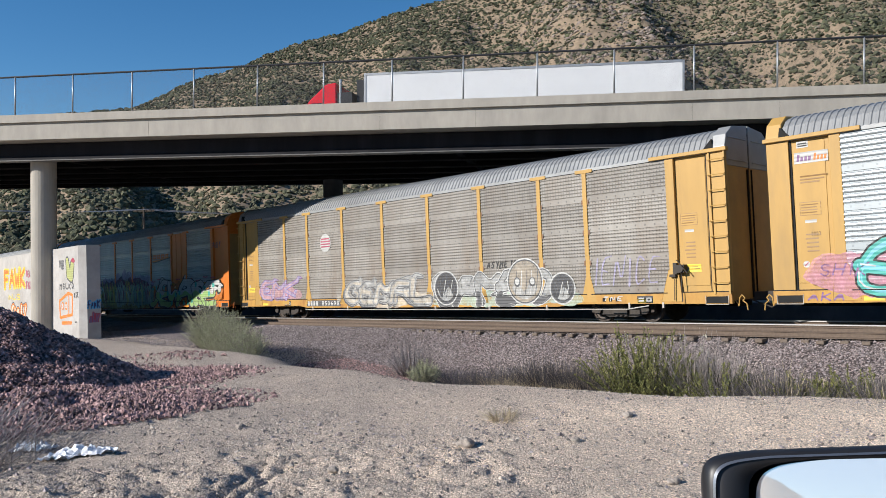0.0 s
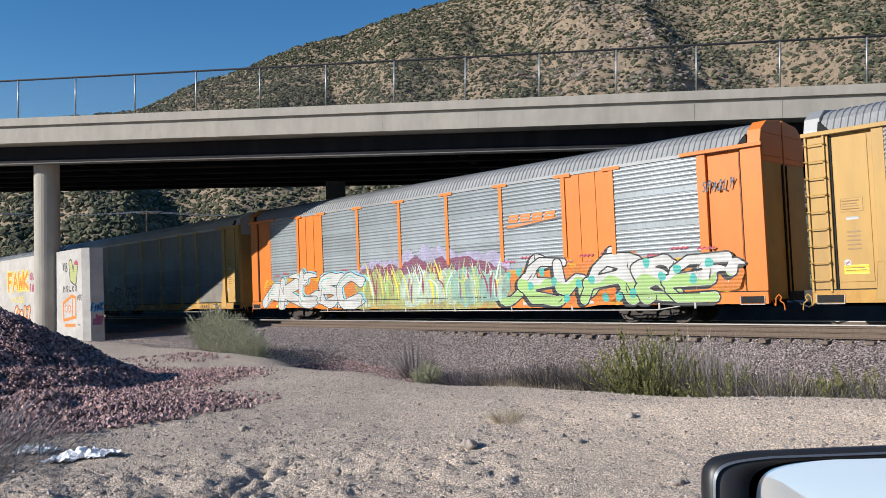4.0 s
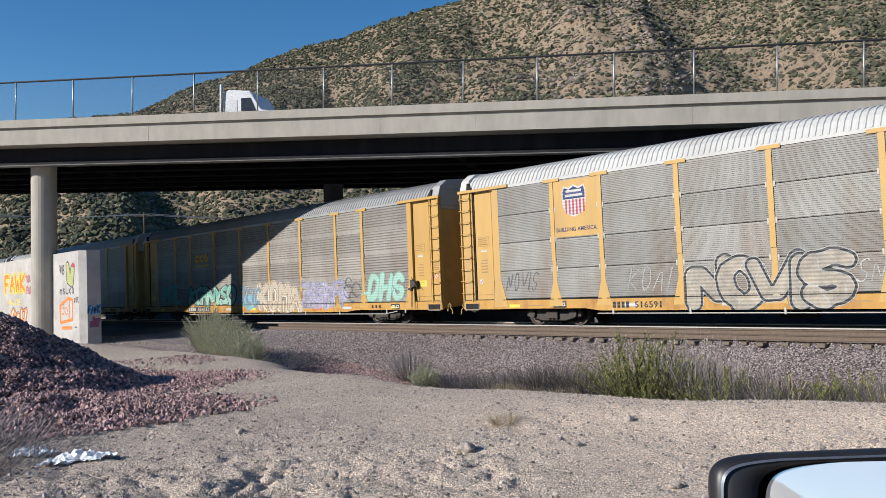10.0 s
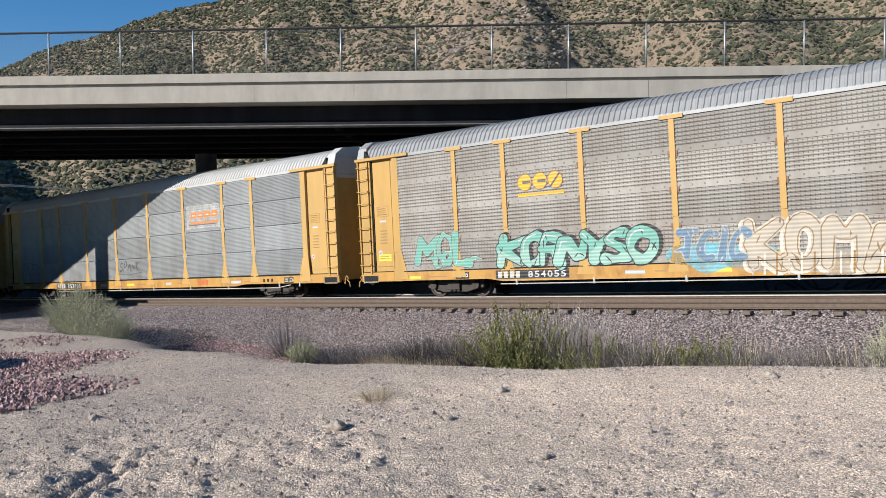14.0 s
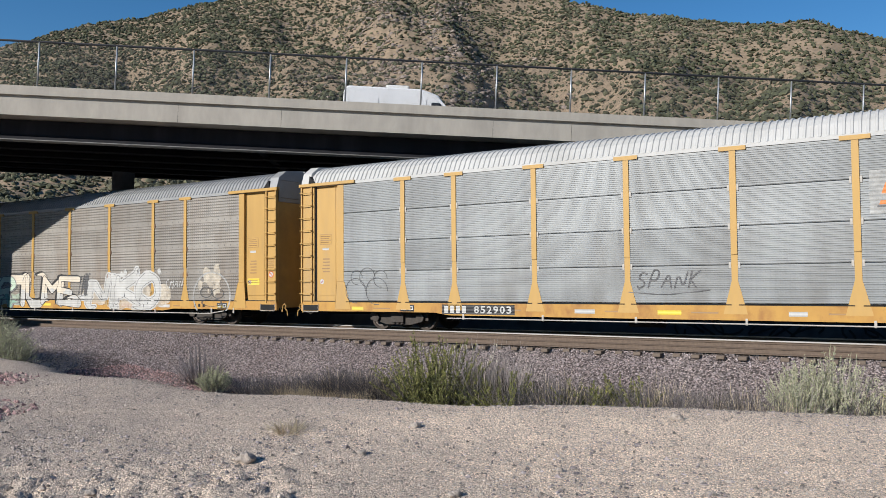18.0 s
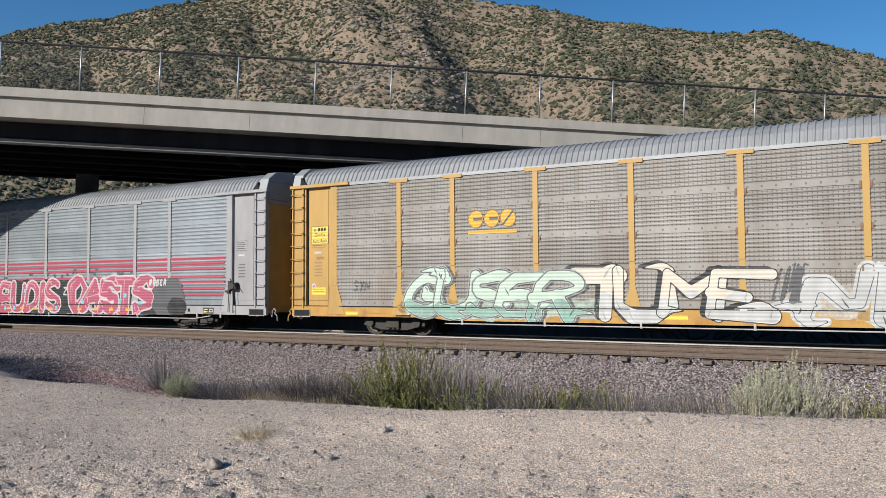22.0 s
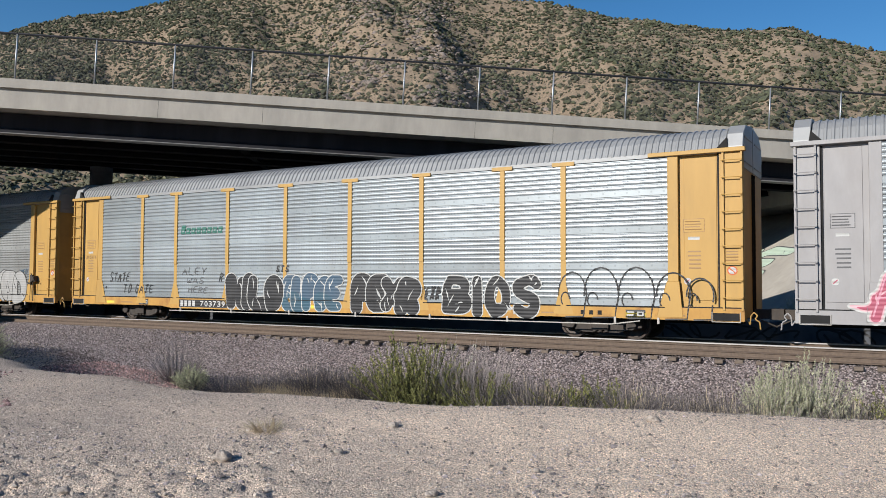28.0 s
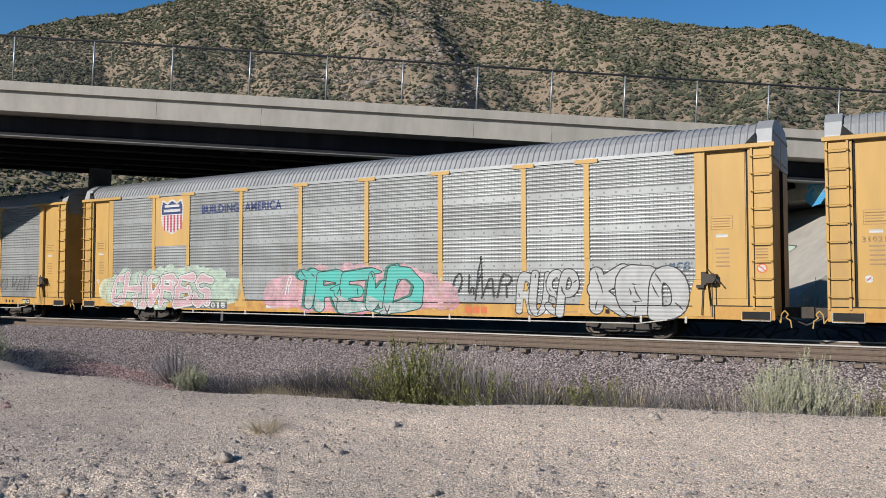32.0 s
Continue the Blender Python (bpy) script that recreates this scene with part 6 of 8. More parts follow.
a.put("sign", c0, "white maker's patch with plain shapes", y=-HW + 0.078)
a = Art(3)
a.rect(0.8, 1.1, 4.84, 5.02, P_WHITE)
lines((0.83, 1.07, 4.87, 5.0), 2, P_BLACK, a)
a.put("small_label", c0, "white label with small print", y=-HW + 0.078)
for z, w in ((4.05, 0.7), (3.97, 0.62), (3.89, 0.5)):
    a = Art(3)
    a.rect(0.85, 0.85 + w, z, z + 0.04, P_BROWN)
    a.put("stencil_line", c0, "line of small print", y=-HW + 0.078)
number(c0, "1823", 1.05, 1.32, 2.47, 2.58, None, P_BROWN, False, y=-HW + 0.078)

# car 1: lilac, white outlines, circles
a = piece(c1, 2, "lilac spiky graffiti")
a.cloud(2.2, 5.6, 0.95, 1.8, P_BLUSH)
a.word("EMK", 2.25, 5.5, 1.0, 2.0, [(0.03, P_PLUM), (0.0, mist(P_LILAC)), (-0.06, mist(P_BLUSH))], 0.13, 0.1, 0.2, 0.1, 1, 0.5, 3)
a.done()
a = piece(c1, 3, "white and black spiky graffiti")
a.cloud(9.0, 15.0, 0.66, 1.4, P_CREAM)
a.word("GEMRL", 9.3, 14.9, 0.72, 1.85, [(0.06, mist(P_WHITE)), (0.03, P_GREYD), (0.0, mist(P_WHITE)), (-0.07, mist(P_CREAM))], 0.13, 0.1, 0.3, 0.15, 1, 0.5, 3, drop=(-0.07, -0.05, P_GREYD))
a.done()
a = piece(c1, 4, "white, grey and black bubble graffiti")
a.cloud(15.0, 21.9, 0.64, 1.3, P_PALE)
a.word("OAMBO", 15.1, 21.0, 0.70, 2.0, [(0.07, P_WHITE), (0.035, P_GREYD), (0.0, mist(P_WHITE))], 0.13, 0.08, 0.35, 0.0, 1, 0.45, 3, fade=(P_GREYD, 0.3))
a.begin()
for cx, rr in ((15.75, 0.62), (19.75, 0.78), (21.4, 0.5)):
    cz = 0.74 + rr
    a.region(lambda X, Z: rr + 0.05 - np.hypot(X - cx, Z - cz), cx - 1, cx + 1, 0.62, 2.6, 0.03, P_WHITE)
    a.region(lambda X, Z: rr - np.hypot(X - cx, Z - cz), cx - 1, cx + 1, 0.62, 2.6, 0.03, P_GREYD)
    a.region(lambda X, Z: rr - 0.045 - np.hypot(X - cx, Z - cz), cx - 1, cx + 1, 0.62, 2.6, 0.03, mist(P_DUSTY) if rr > 0.7 else mist(P_GREYD))
    a.region(lambda X, Z: np.minimum(rr * 0.8 - np.hypot(X - cx, Z - cz), cz - 0.15 - Z - 0.2 * np.sin(X * 9)), cx - 1, cx + 1, 0.62, 2.6, 0.03, mist(P_WHITE))
    for q in range(5):
        x = cx + (q - 2) * rr * 0.3
        a.ribbon([(x, cz - rr * 0.6), (x + 0.1, cz), (x + a.rnd.uniform(-0.1, 0.2), cz + rr * 0.5)], 0.016, P_WHITE if q % 2 else P_GREYD)
for dx in (-0.35, 0.35):
    a.blob(19.75 + dx, 1.5, 0.15, 0.17, P_GREYD, 0.05, 18)
    a.blob(19.75 + dx, 1.52, 0.10, 0.12, P_WHITE, 0.05, 18)
a.done()
a = piece(c1, 5, "thin black tag")
a.tag("ASYME 1640", 17.95, 19.85, 2.02, 2.32, P_BLACK, 0.02)
a.done()
a = piece(c1, 6, "faded pale blue tag")
a.tag("IENICE", 22.7, 25.2, 1.25, 2.25, mist(P_LILAC), 0.02, 0.1)
a.done()
a = piece(c1, 6, "small white tag")
a.tag("TNE", 23.0, 23.8, 0.78, 0.96, P_WHITE, 0.016)
a.done()
a = Art(7)
a.blob(7.85, 3.6, 0.42, 0.42, P_WHITE, 0.0, 24)
for z in (3.4, 3.52, 3.64, 3.76):
    half = math.sqrt(0.38 ** 2 - (z + 0.03 - 3.6) ** 2)
    a.rect(7.85 - half, 7.85 + half, z, z + 0.065, P_ROSE)
a.put("badge", c1, "round red and white badge")
number(c1, "850698", 6.3, 8.8, 0.72, 0.92, P_GREYD)

# car 2: orange
a = piece(c2, 6, "white and teal graffiti on an orange cloud")
a.cloud(1.5, 9.3, 0.8, 2.4, P_GOLD)
a.cloud(1.5, 9.3, 0.8, 2.25, P_ORANGE)
for k in range(9):
    a.ribbon([(2.2 + k * 0.8 + q * 0.07, 2.28 + 0.05 * (q % 2) + 0.1 * math.sin(k * 2.1)) for q in range(8)], 0.025, P_RED)
a.word("AKUSC", 1.7, 9.2, 0.66, 2.3, [(0.055, P_BLACK), (0.02, P_WHITE)], 0.15, 0.10, 0.6, 0.3, 1, 0.5, 3, drop=(0.12, 0.04, P_CYAN), shine=P_TEAL)
a.done()
a = piece(c2, 7, "long fringe of green and purple sprayed blades")
a.cloud(9.2, 17.7, 1.3, 3.2, P_LILAC)
a.cloud(9.2, 17.7, 0.7, 2.9, P_MAROON)
a.cloud(9.2, 17.7, 0.5, 1.5, P_OLIVE)
for k in range(11):
    cx = 9.6 + k * 0.76
    a.begin()
    tint = mist((P_OLIVE, P_OLIVE, P_PALE, P_MINT, P_PALE)[min(4, k // 2)])
    a.cloud(cx - 0.35, cx + 0.35, 0.85, 2.3, (P_OLIVE, P_PALE, P_MINT)[min(2, k // 4)])
    for q in range(13):
        bend, z1 = a.rnd.uniform(-0.6, 0.6), a.rnd.uniform(1.7, 2.75)
        x = cx + a.rnd.uniform(-0.38, 0.38)
        ink = (P_PALE, tint, P_OLIVE, P_MAROON, P_YELLOW, P_GREEN, tint)[a.rnd.randrange(7)]
        wd = a.rnd.uniform(0.03, 0.075)
        path = rounded([(x, a.rnd.uniform(0.66, 1.3), wd * 0.2), (x + bend * 0.1, 1.5, wd), (x + bend * 0.5, z1 * 0.5 + 0.8, wd * 0.7), (x + bend, z1, 0.004)], 2)
        a.region(lambda X, Z: stroke_field(X, Z, [path]), x - 0.8, x + 0.8, 0.64, 2.9, 0.034, ink)
a.done()
a = piece(c2, 8, "white and green graffiti with teal spots")
a.cloud(17.3, 26.4, 0.8, 2.45, P_GOLD)
a.cloud(17.3, 26.4, 0.8, 2.3, P_ORANGE)
for k in range(10):
    a.ribbon([(17.7 + k * 0.85 + q * 0.08, 2.25 + 0.06 * (q % 2) + 0.12 * math.sin(k * 1.7)) for q in range(8)], 0.03, P_RED)
a.word("JEWRSE", 17.5, 26.1, 0.66, 2.4, [(0.05, P_BLACK), (0.0, P_WHITE)], 0.14, 0.12, 0.55, 0.2, 1, 0.5, 3, fade=(P_GREEN, 0.5), drop=(-0.1, -0.06, P_BLACK))
a.begin()
for k in range(16):
    a.blob(17.9 + k * 0.52, a.rnd.uniform(0.8, 2.0), 0.13, 0.15, P_TEAL, 0.15, 14)
a.done()
number(c2, "694986", 7.5, 9.9, 0.70, 0.90, P_BLACK)
a = Art(9)
for k in range(4):
    a.begin()
    a.rect(18.0 + 0.55 * k, 18.45 + 0.55 * k, 3.68, 3.95, P_ORANGE, 0.3)
    a.rect(18.15 + 0.55 * k, 18.35 + 0.55 * k, 3.78, 3.84, M_PAN_BRIGHT, 0.3)
a.begin()
a.add([(17.85, 3.56), (20.45, 3.72), (20.4, 3.66), (18.3, 3.44), (17.95, 3.44)], [(0, 4, 3, 2, 1)], P_GREYD)
a.add([(17.9, 3.58), (20.45, 3.73), (18.3, 3.50), (17.95, 3.50)], [(0, 3, 2, 1)], P_ORANGE)
a.put("sign", c2, "slanted orange lettering shapes over a swoosh", piece_name="sign_shape")
for text, u, v, z0, z1, ink, wd in (("SPADLY", 25.6, 26.6, 3.95, 4.3, P_SLATE, 0.02), ("CASPER", 25.75, 26.35, 1.95, 2.15, P_PLUM, 0.016), ("ANT", 26.0, 26.35, 1.3, 1.55, P_WHITE, 0.014)):
    a = piece(c2, 9, "thin painted tag")
    a.tag(text, u, v, z0, z1, ink, wd)
    a.put("graffiti", c2, "thin painted tag", y=-HW - 0.0075)

# car 3: shield and outlined piece
shield(c3, 4.85, 5.85, 3.75, 4.85, (4.5, 6.3, 3.1, 5.02))
a = Art(8)
a.letters("BUILDING AMERICA", 4.58, 6.22, 3.28, 3.42, [(0.01, P_NAVY)])
a.put("slogan", c3, "small blue slogan", y=-HW - 0.0135)
a = piece(c3, 9, "black outlined bubble letters with white edges")
a.word("NOVIS", 9.6, 13.8, 0.62, 2.2, [(0.085, mist(P_WHITE)), (0.06, P_BLACK), (-0.01, mist(P_WHITE)), (-0.035, mist(P_DUSTY))], 0.19, 0.06, 0.75, 0.05, 1, 0.25)
a.done()
for k, (text, u, v, z0, z1, m) in enumerate((("NOVIS", 2.2, 3.7, 1.3, 2.0, P_GREYD), ("KOAI", 7.3, 8.9, 1.2, 2.0, mist(P_WHITE)), ("OWAP", 15.4, 16.5, 1.4, 1.95, P_GREYD), ("VIA", 16.7, 17.4, 1.35, 1.9, P_GREYD), ("OLUT", 18.3, 19.5, 1.35, 2.0, P_GREYD), ("SN", 14.05, 14.8, 1.3, 1.95, mist(P_WHITE)))):
    a = piece(c3, 20 + k, "thin painted tag")
    a.tag(text, u, v, z0, z1, m, 0.015)
    a.done()
number(c3, "516591", 6.7, 8.5, 0.70, 0.90, None, P_BLACK)

# car 4: mint pieces
a = piece(c4, 10, "small mint graffiti")
a.word("MOL", 2.75, 5.1, 1.15, 2.3, [(0.03, P_GREYD), (0.01, mist(P_PALE)), (-0.01, P_SEA)], 0.11, 0.1, 0.2, 0.1, 0, 0.5, 2)
a.done()
a = piece(c4, 11, "mint graffiti with black shadows")
a.word("KORNYSO", 6.3, 11.3, 1.0, 2.15, [(0.03, P_BLACK), (0.0, P_SEA)], 0.15, 0.09, 0.6, 0.1, 1, 0.45, fade=(P_MINT, 0.45), drop=(0.09, 0.03, P_BLACK), shine=P_WHITE)
a.done()
a = piece(c4, 12, "blue graffiti")
a.cloud(11.9, 14.3, 0.8, 1.7, P_CYAN)
a.word("TCIC", 12.0, 13.95, 1.0, 1.95, [(0.03, mist(P_WHITE)), (0.0, mist(P_BLUE))], 0.12, 0.07, 0.2, 0.2, 1, 0.4, 1)
a.done()
a = piece(c4, 13, "cream and brown dripping letters")
a.cloud(13.6, 17.7, 0.64, 1.3, P_DUSTY)
a.word("KOMA", 13.9, 17.6, 0.66, 2.2, [(0.07, mist(P_CREAM)), (0.03, mist(P_BROWN)), (0.0, P_DUSTY)], 0.12, 0.05, 0.2, 0.0, 1, 0.35, 1, drop=(-0.08, -0.04, P_CREAM))
for k in range(12):
    x = 14.0 + k * 0.3
    a.ribbon([(x, 1.2), (x - 0.03, 0.64)], 0.025, (P_DUSTY, P_CREAM, P_BROWN)[k % 3])
a.done()
a = piece(c4, 14, "lilac spiky graffiti")
a.cloud(17.7, 21.0, 0.75, 2.0, P_LILAC)
a.word("ZEPHR", 17.75, 20.95, 0.85, 2.1, [(0.05, mist(P_WHITE)), (0.015, mist(P_SLATE)), (0.0, mist(P_LILAC))], 0.10, 0.10, 0.5, 0.1, 1, 0.5, 3)
a.done()
a = piece(c4, 15, "thick mint letters")
a.word("DHS", 22.85, 25.2, 1.05, 2.25, [(0.05, mist(P_MINT)), (0.0, P_MINT)], 0.12, 0.04, 0.1, 0.15, 1, 0.25, 1)
a.done()
a = piece(c4, 16, "black outlined face doodle")
for cx, cz, rr in ((21.35, 1.55, 0.30), (21.95, 1.6, 0.30), (21.4, 1.95, 0.2), (21.65, 1.3, 0.22)):
    a.ribbon([(cx + rr * math.cos(q * math.tau / 20), cz + rr * math.sin(q * math.tau / 20)) for q in range(18)], 0.022, P_GREYD)
a.done()
emblem(c4, 6.9, 8.55, 3.25, 3.97)
number(c4, "854055", 6.0, 8.5, 0.72, 0.92, P_BLACK)

# car 5
a = Art(11)
a.rect(17.95, 20.35, 3.2, 4.25, mist(P_WHITE))
for k in range(4):
    a.begin()
    a.rect(18.2 + 0.5 * k, 18.62 + 0.5 * k, 3.68, 3.95, P_ORANGE, 0.35)
    a.rect(18.34 + 0.5 * k, 18.54 + 0.5 * k, 3.78, 3.84, P_WHITE, 0.35)
a.begin()
a.rect(18.15, 20.2, 3.42, 3.52, P_ORANGE, 0.3)
a.rect(18.1, 20.1, 3.36, 3.40, P_GREYD, 0.3)
a.put("sign", c5, "white panel with slanted orange lettering shapes", piece_name="sign_shape")
a = piece(c5, 17, "thin black tag")
a.tag("SPANK", 12.2, 14.0, 1.4, 1.95, P_GREYD, 0.022)
a.ribbon([(12.0, 1.35), (13.0, 1.28), (14.2, 1.4)], 0.012, P_GREYD)
a.done()
a = piece(c5, 18, "thin black doodle")
for cx, cz, rr in ((2.45, 1.40, 0.42), (3.35, 1.38, 0.45), (2.95, 1.85, 0.32), (3.5, 1.8, 0.28), (2.5, 1.85, 0.24)):
    a.ribbon([(cx + rr * math.cos(k * 0.35), cz + rr * math.sin(k * 0.35)) for k in range(15)], 0.011, P_GREYD)
a.done()
number(c5, "852903", 6.0, 8.4, 0.70, 0.92, P_BLACK)

# car 6
a = piece(c6, 19, "pale green letters with a dark shade")
a.cloud(4.7, 11.0, 0.66, 1.5, P_PALE)
a.word("GUSER", 4.9, 10.4, 0.66, 2.12, [(0.06, mist(P_WHITE)), (0.03, P_GREYD), (0.0, P_PALE)], 0.125, 0.09, 0.6, 0.2, 1, 0.45, 3, fade=(mist(P_MINT), 0.35), drop=(0.09, 0.0, P_GREYD))
a.done()
a = piece(c6, 20, "white block letters with black shadows")
a.word("TUME", 10.5, 15.5, 0.64, 2.2, [(0.02, P_BLACK), (-0.005, mist(P_WHITE)), (-0.01, P_CREAM)], 0.135, 0.09, 0.45, 0.0, 0, 0.4, 1, drop=(-0.11, 0.05, P_BLACK), fade=(P_WHITE, 0.5))
a.done()
a = piece(c6, 21, "white starry letters")
a.cloud(16.2, 21.3, 0.64, 1.9, P_CREAM)
a.word("NIKO", 16.4, 20.9, 0.70, 2.15, [(0.09, P_WHITE), (0.02, P_GREYD), (0.0, P_WHITE)], 0.14, 0.07, 0.4, 0.1, 1, 0.4, 3)
for k in range(7):
    a.blob(a.rnd.uniform(16.4, 21.2), a.rnd.uniform(1.9, 2.3), 0.1, 0.1, P_WHITE, 0.1, 12, 0.9)
a.done()
a = piece(c6, 22, "pale round doodle")
a.region(lambda X, Z: 0.45 - np.hypot((X - 24.0) / 1.1, Z - 1.9) + 0.3 * fractal(X * 3, Z * 3, 3, 8), 22.6, 25.3, 0.64, 2.4, 0.05, mist(P_CREAM))
a.region(lambda X, Z: 0.035 - abs(np.hypot((X - 24.0) / 1.1, Z - 1.2) - 0.92), 22.6, 25.3, 0.64, 2.4, 0.03, mist(P_WHITE))
for cx, cz, rx, rz in ((23.7, 1.35, 0.35, 0.22), (24.35, 1.3, 0.35, 0.2), (24.0, 0.95, 0.6, 0.16)):
    a.region(lambda X, Z: 0.08 - abs(np.hypot((X - cx) / rx, (Z - cz) / rz) - 0.9), cx - 0.8, cx + 0.8, 0.64, 1.9, 0.02, mist(P_GREYD))
a.done()
for k, (text, u, v, z0, z1) in enumerate((("SYN", 2.6, 3.3, 1.5, 1.9), ("LOVIE", 15.6, 16.3, 1.2, 2.2), ("CMAN", 21.3, 22.4, 1.5, 1.9))):
    a = piece(c6, 26 + k, "thin painted tag")
    a.tag(text, u, v, z0, z1, P_GREYD if k < 2 else P_WHITE, 0.018)
    a.done()
emblem(c6, 6.93, 8.56, 3.25, 3.98)
number(c6, "711996", 6.0, 8.6, 0.70, 0.90, None)
a = Art(12)
a.rect(0.78, 1.52, 3.14, 3.76, P_BROWN)
a.rect(0.80, 1.50, 3.16, 3.74, P_YELLOW)
a.begin()
a.letters("Quality", 0.92, 1.38, 3.37, 3.53, [(0.01, P_BLACK)], slant=0.2)
a.begin()
a.letters("Auto Rack", 0.84, 1.46, 3.20, 3.31, [(0.01, P_BLACK)], slant=0.2)
a.begin()
a.letters("a", 0.90, 0.98, 3.58, 3.66, [(0.01, P_BLACK)], slant=0.2)
for k in range(3):
    a.rect(1.06 + 0.12 * k, 1.15 + 0.12 * k, 3.58, 3.70, P_BLACK, 0.2)
a.put("label", c6, "yellow quality label with black lettering", y=-HW + 0.078, piece_name="lettering")
number(c6, "9694", 1.0, 1.32, 2.62, 2.72, None, P_BROWN, False, y=-HW + 0.078)

# car 7: red stripes, sign and the long pink piece
stripe_at = ((2.72, 2.83), (2.54, 2.64), (2.35, 2.45), (2.05, 2.14), (1.85, 1.94), (1.62, 1.71), (1.38, 1.48))
for z0, z1 in stripe_at:
    for u, v in BAYS:
        a = Art(13)
        a.rect(u + 0.09, v - 0.08, z0, z1, P_RED)
        a.put("stripe", c7, y=-HW - 0.0055)
a = Art(14)
a.rect(6.5, 9.0, 4.2, 5.1, P_RED)
a.begin()
a.blob(6.95, 4.72, 0.22, 0.2, P_WHITE, 0.1, 16)
a.ribbon([(6.78, 4.62), (6.95, 4.72), (7.12, 4.70)], 0.02, P_RED)
a.ribbon([(6.84, 4.80), (6.98, 4.82), (7.1, 4.78)], 0.018, P_RED)
for k in range(8):
    a.begin()
    a.rect(7.3 + 0.185 * k, 7.44 + 0.185 * k, 4.62, 4.80 if k else 4.88, P_WHITE)
    a.rect(7.34 + 0.185 * k, 7.40 + 0.185 * k, 4.68, 4.73, P_RED)
a.begin()
a.rect(7.4, 8.5, 4.36, 4.42, P_WHITE)
a.put("sign", c7, "red sign with a white emblem and lettering shapes", piece_name="sign_shape")
a = piece(c7, 22)
a.cloud(2.0, 7.0, 0.64, 1.9, P_BLACK, 0.3)
a.cloud(6.7, 22.2, 0.64, 2.2, P_BLACK, 0.3)
a.region(lambda X, Z: 1.98 + 0.10 * np.sin(X * 3.1) + 0.12 * fractal(X * 2, Z * 2, 3, 9) - Z, 6.75, 22.6, 0.64, 2.3, 0.05, P_BLACK)
a.region(lambda X, Z: 1.45 + 0.25 * np.sin(X * 2.3) + 0.12 * fractal(X * 2, Z * 2, 3, 10) - Z, 2.6, 6.75, 0.64, 2.0, 0.05, P_GREYD)
for k in range(26):
    a.blob(a.rnd.uniform(6.6, 20.6), a.rnd.uniform(2.15, 2.45), 0.08, 0.07, P_GREYD, 0.2, 12)
a.put("graffiti", c7, "black sprayed background with drops", y=-HW - 0.0068, gap=0.00001)
pinks = [(0.06, P_WHITE), (0.015, P_BLUSH), (-0.018, P_ROSE)]
for k, (text, u, v, z0, z1, wt) in enumerate((("FOIE", 2.1, 6.7, 0.64, 2.1, 0.13), ("BOCK", 7.25, 10.4, 0.64, 2.05, 0.125), ("BUDIS", 11.55, 15.8, 0.64, 2.08, 0.15), ("OASTS", 16.5, 21.5, 0.62, 2.22, 0.165))):
    a = piece(c7, 23 + k, "pink and red letters with white edges")
    a.word(text, u, v, z0, z1, pinks, wt * 0.88, 0.08, 0.45 if k != 2 else 0.3, 0.05, 0 if k != 2 else 1, 0.4, 2 if k != 2 else 0, shine=P_PINK)
    for q in range(4):
        a.blob(a.rnd.uniform(u + 0.2, v - 0.2), a.rnd.uniform(0.8, 1.6), 0.085, 0.085, P_CYAN, 0.1, 12, 0.5)
        a.rect(u + 0.5 + q, u + 0.75 + q, 0.78, 0.88, P_GOLD)
    a.done()
for text, u, v, z0, z1 in (("WEST!", 10.45, 11.4, 1.35, 1.85), ("Z", 16.0, 16.4, 1.35, 1.8), ("RUBER", 21.35, 22.35, 1.75, 2.05)):
    a = piece(c7, 27, "small white lettering")
    a.tag(text, u, v, z0, z1, P_WHITE, 0.032, 0.1)
    a.put("graffiti", c7, "small white lettering", y=-HW - 0.0125)
a = piece(c7, 27, "black graffiti cloud")
a.region(lambda X, Z: 1 - np.hypot((X - 22.4) / 0.95, (Z - 1.25) / 0.8) + 0.12 * fractal(X * 3, Z * 3, 3, 5), 21.2, 23.8, 0.64, 2.3, 0.04, P_GREYD)
a.region(lambda X, Z: 1 - np.hypot((X - 22.9) / 0.5, (Z - 0.95) / 0.4) + 0.12 * fractal(X * 3, Z * 3, 3, 6), 22.2, 23.8, 0.64, 2.0, 0.04, P_BLACK)
a.put("graffiti", c7, "black graffiti cloud", y=-HW - 0.0085)
number(c7, "706419", 6.6, 8.8, 0.71, 0.88, None, P_WHITE, y=-HW - 0.018)

# car 8: black bubbles
for k, (text, u, v, fill, two) in enumerate((("HILO", 9.35, 11.8, P_BLACK, None), ("EUPOE", 11.95, 14.45, P_SLATE, P_STEEL), ("PEXR", 15.1, 17.5, P_BLACK, None))):
    a = piece(c8, 30 + k, "black and blue bubble graffiti with white edges")
    a.word(text, u, v, 0.64, 1.88, [(0.07, P_WHITE), (0.035, fill)], 0.235, 0.05, 0.5, 0.05, 2, 0.25, fade=(two, 0.45) if two else None)
    a.done()
a = piece(c8, 34, "black bubble letters with white edges")
a.word("BIOS", 18.5, 21.8, 0.64, 1.92, [(0.05, P_WHITE), (0.015, P_BLACK)], 0.135, 0.04, 0.1, 0.0, 1, 0.25, 1)
a.done()
a = piece(c8, 35, "thin black outline graffiti")
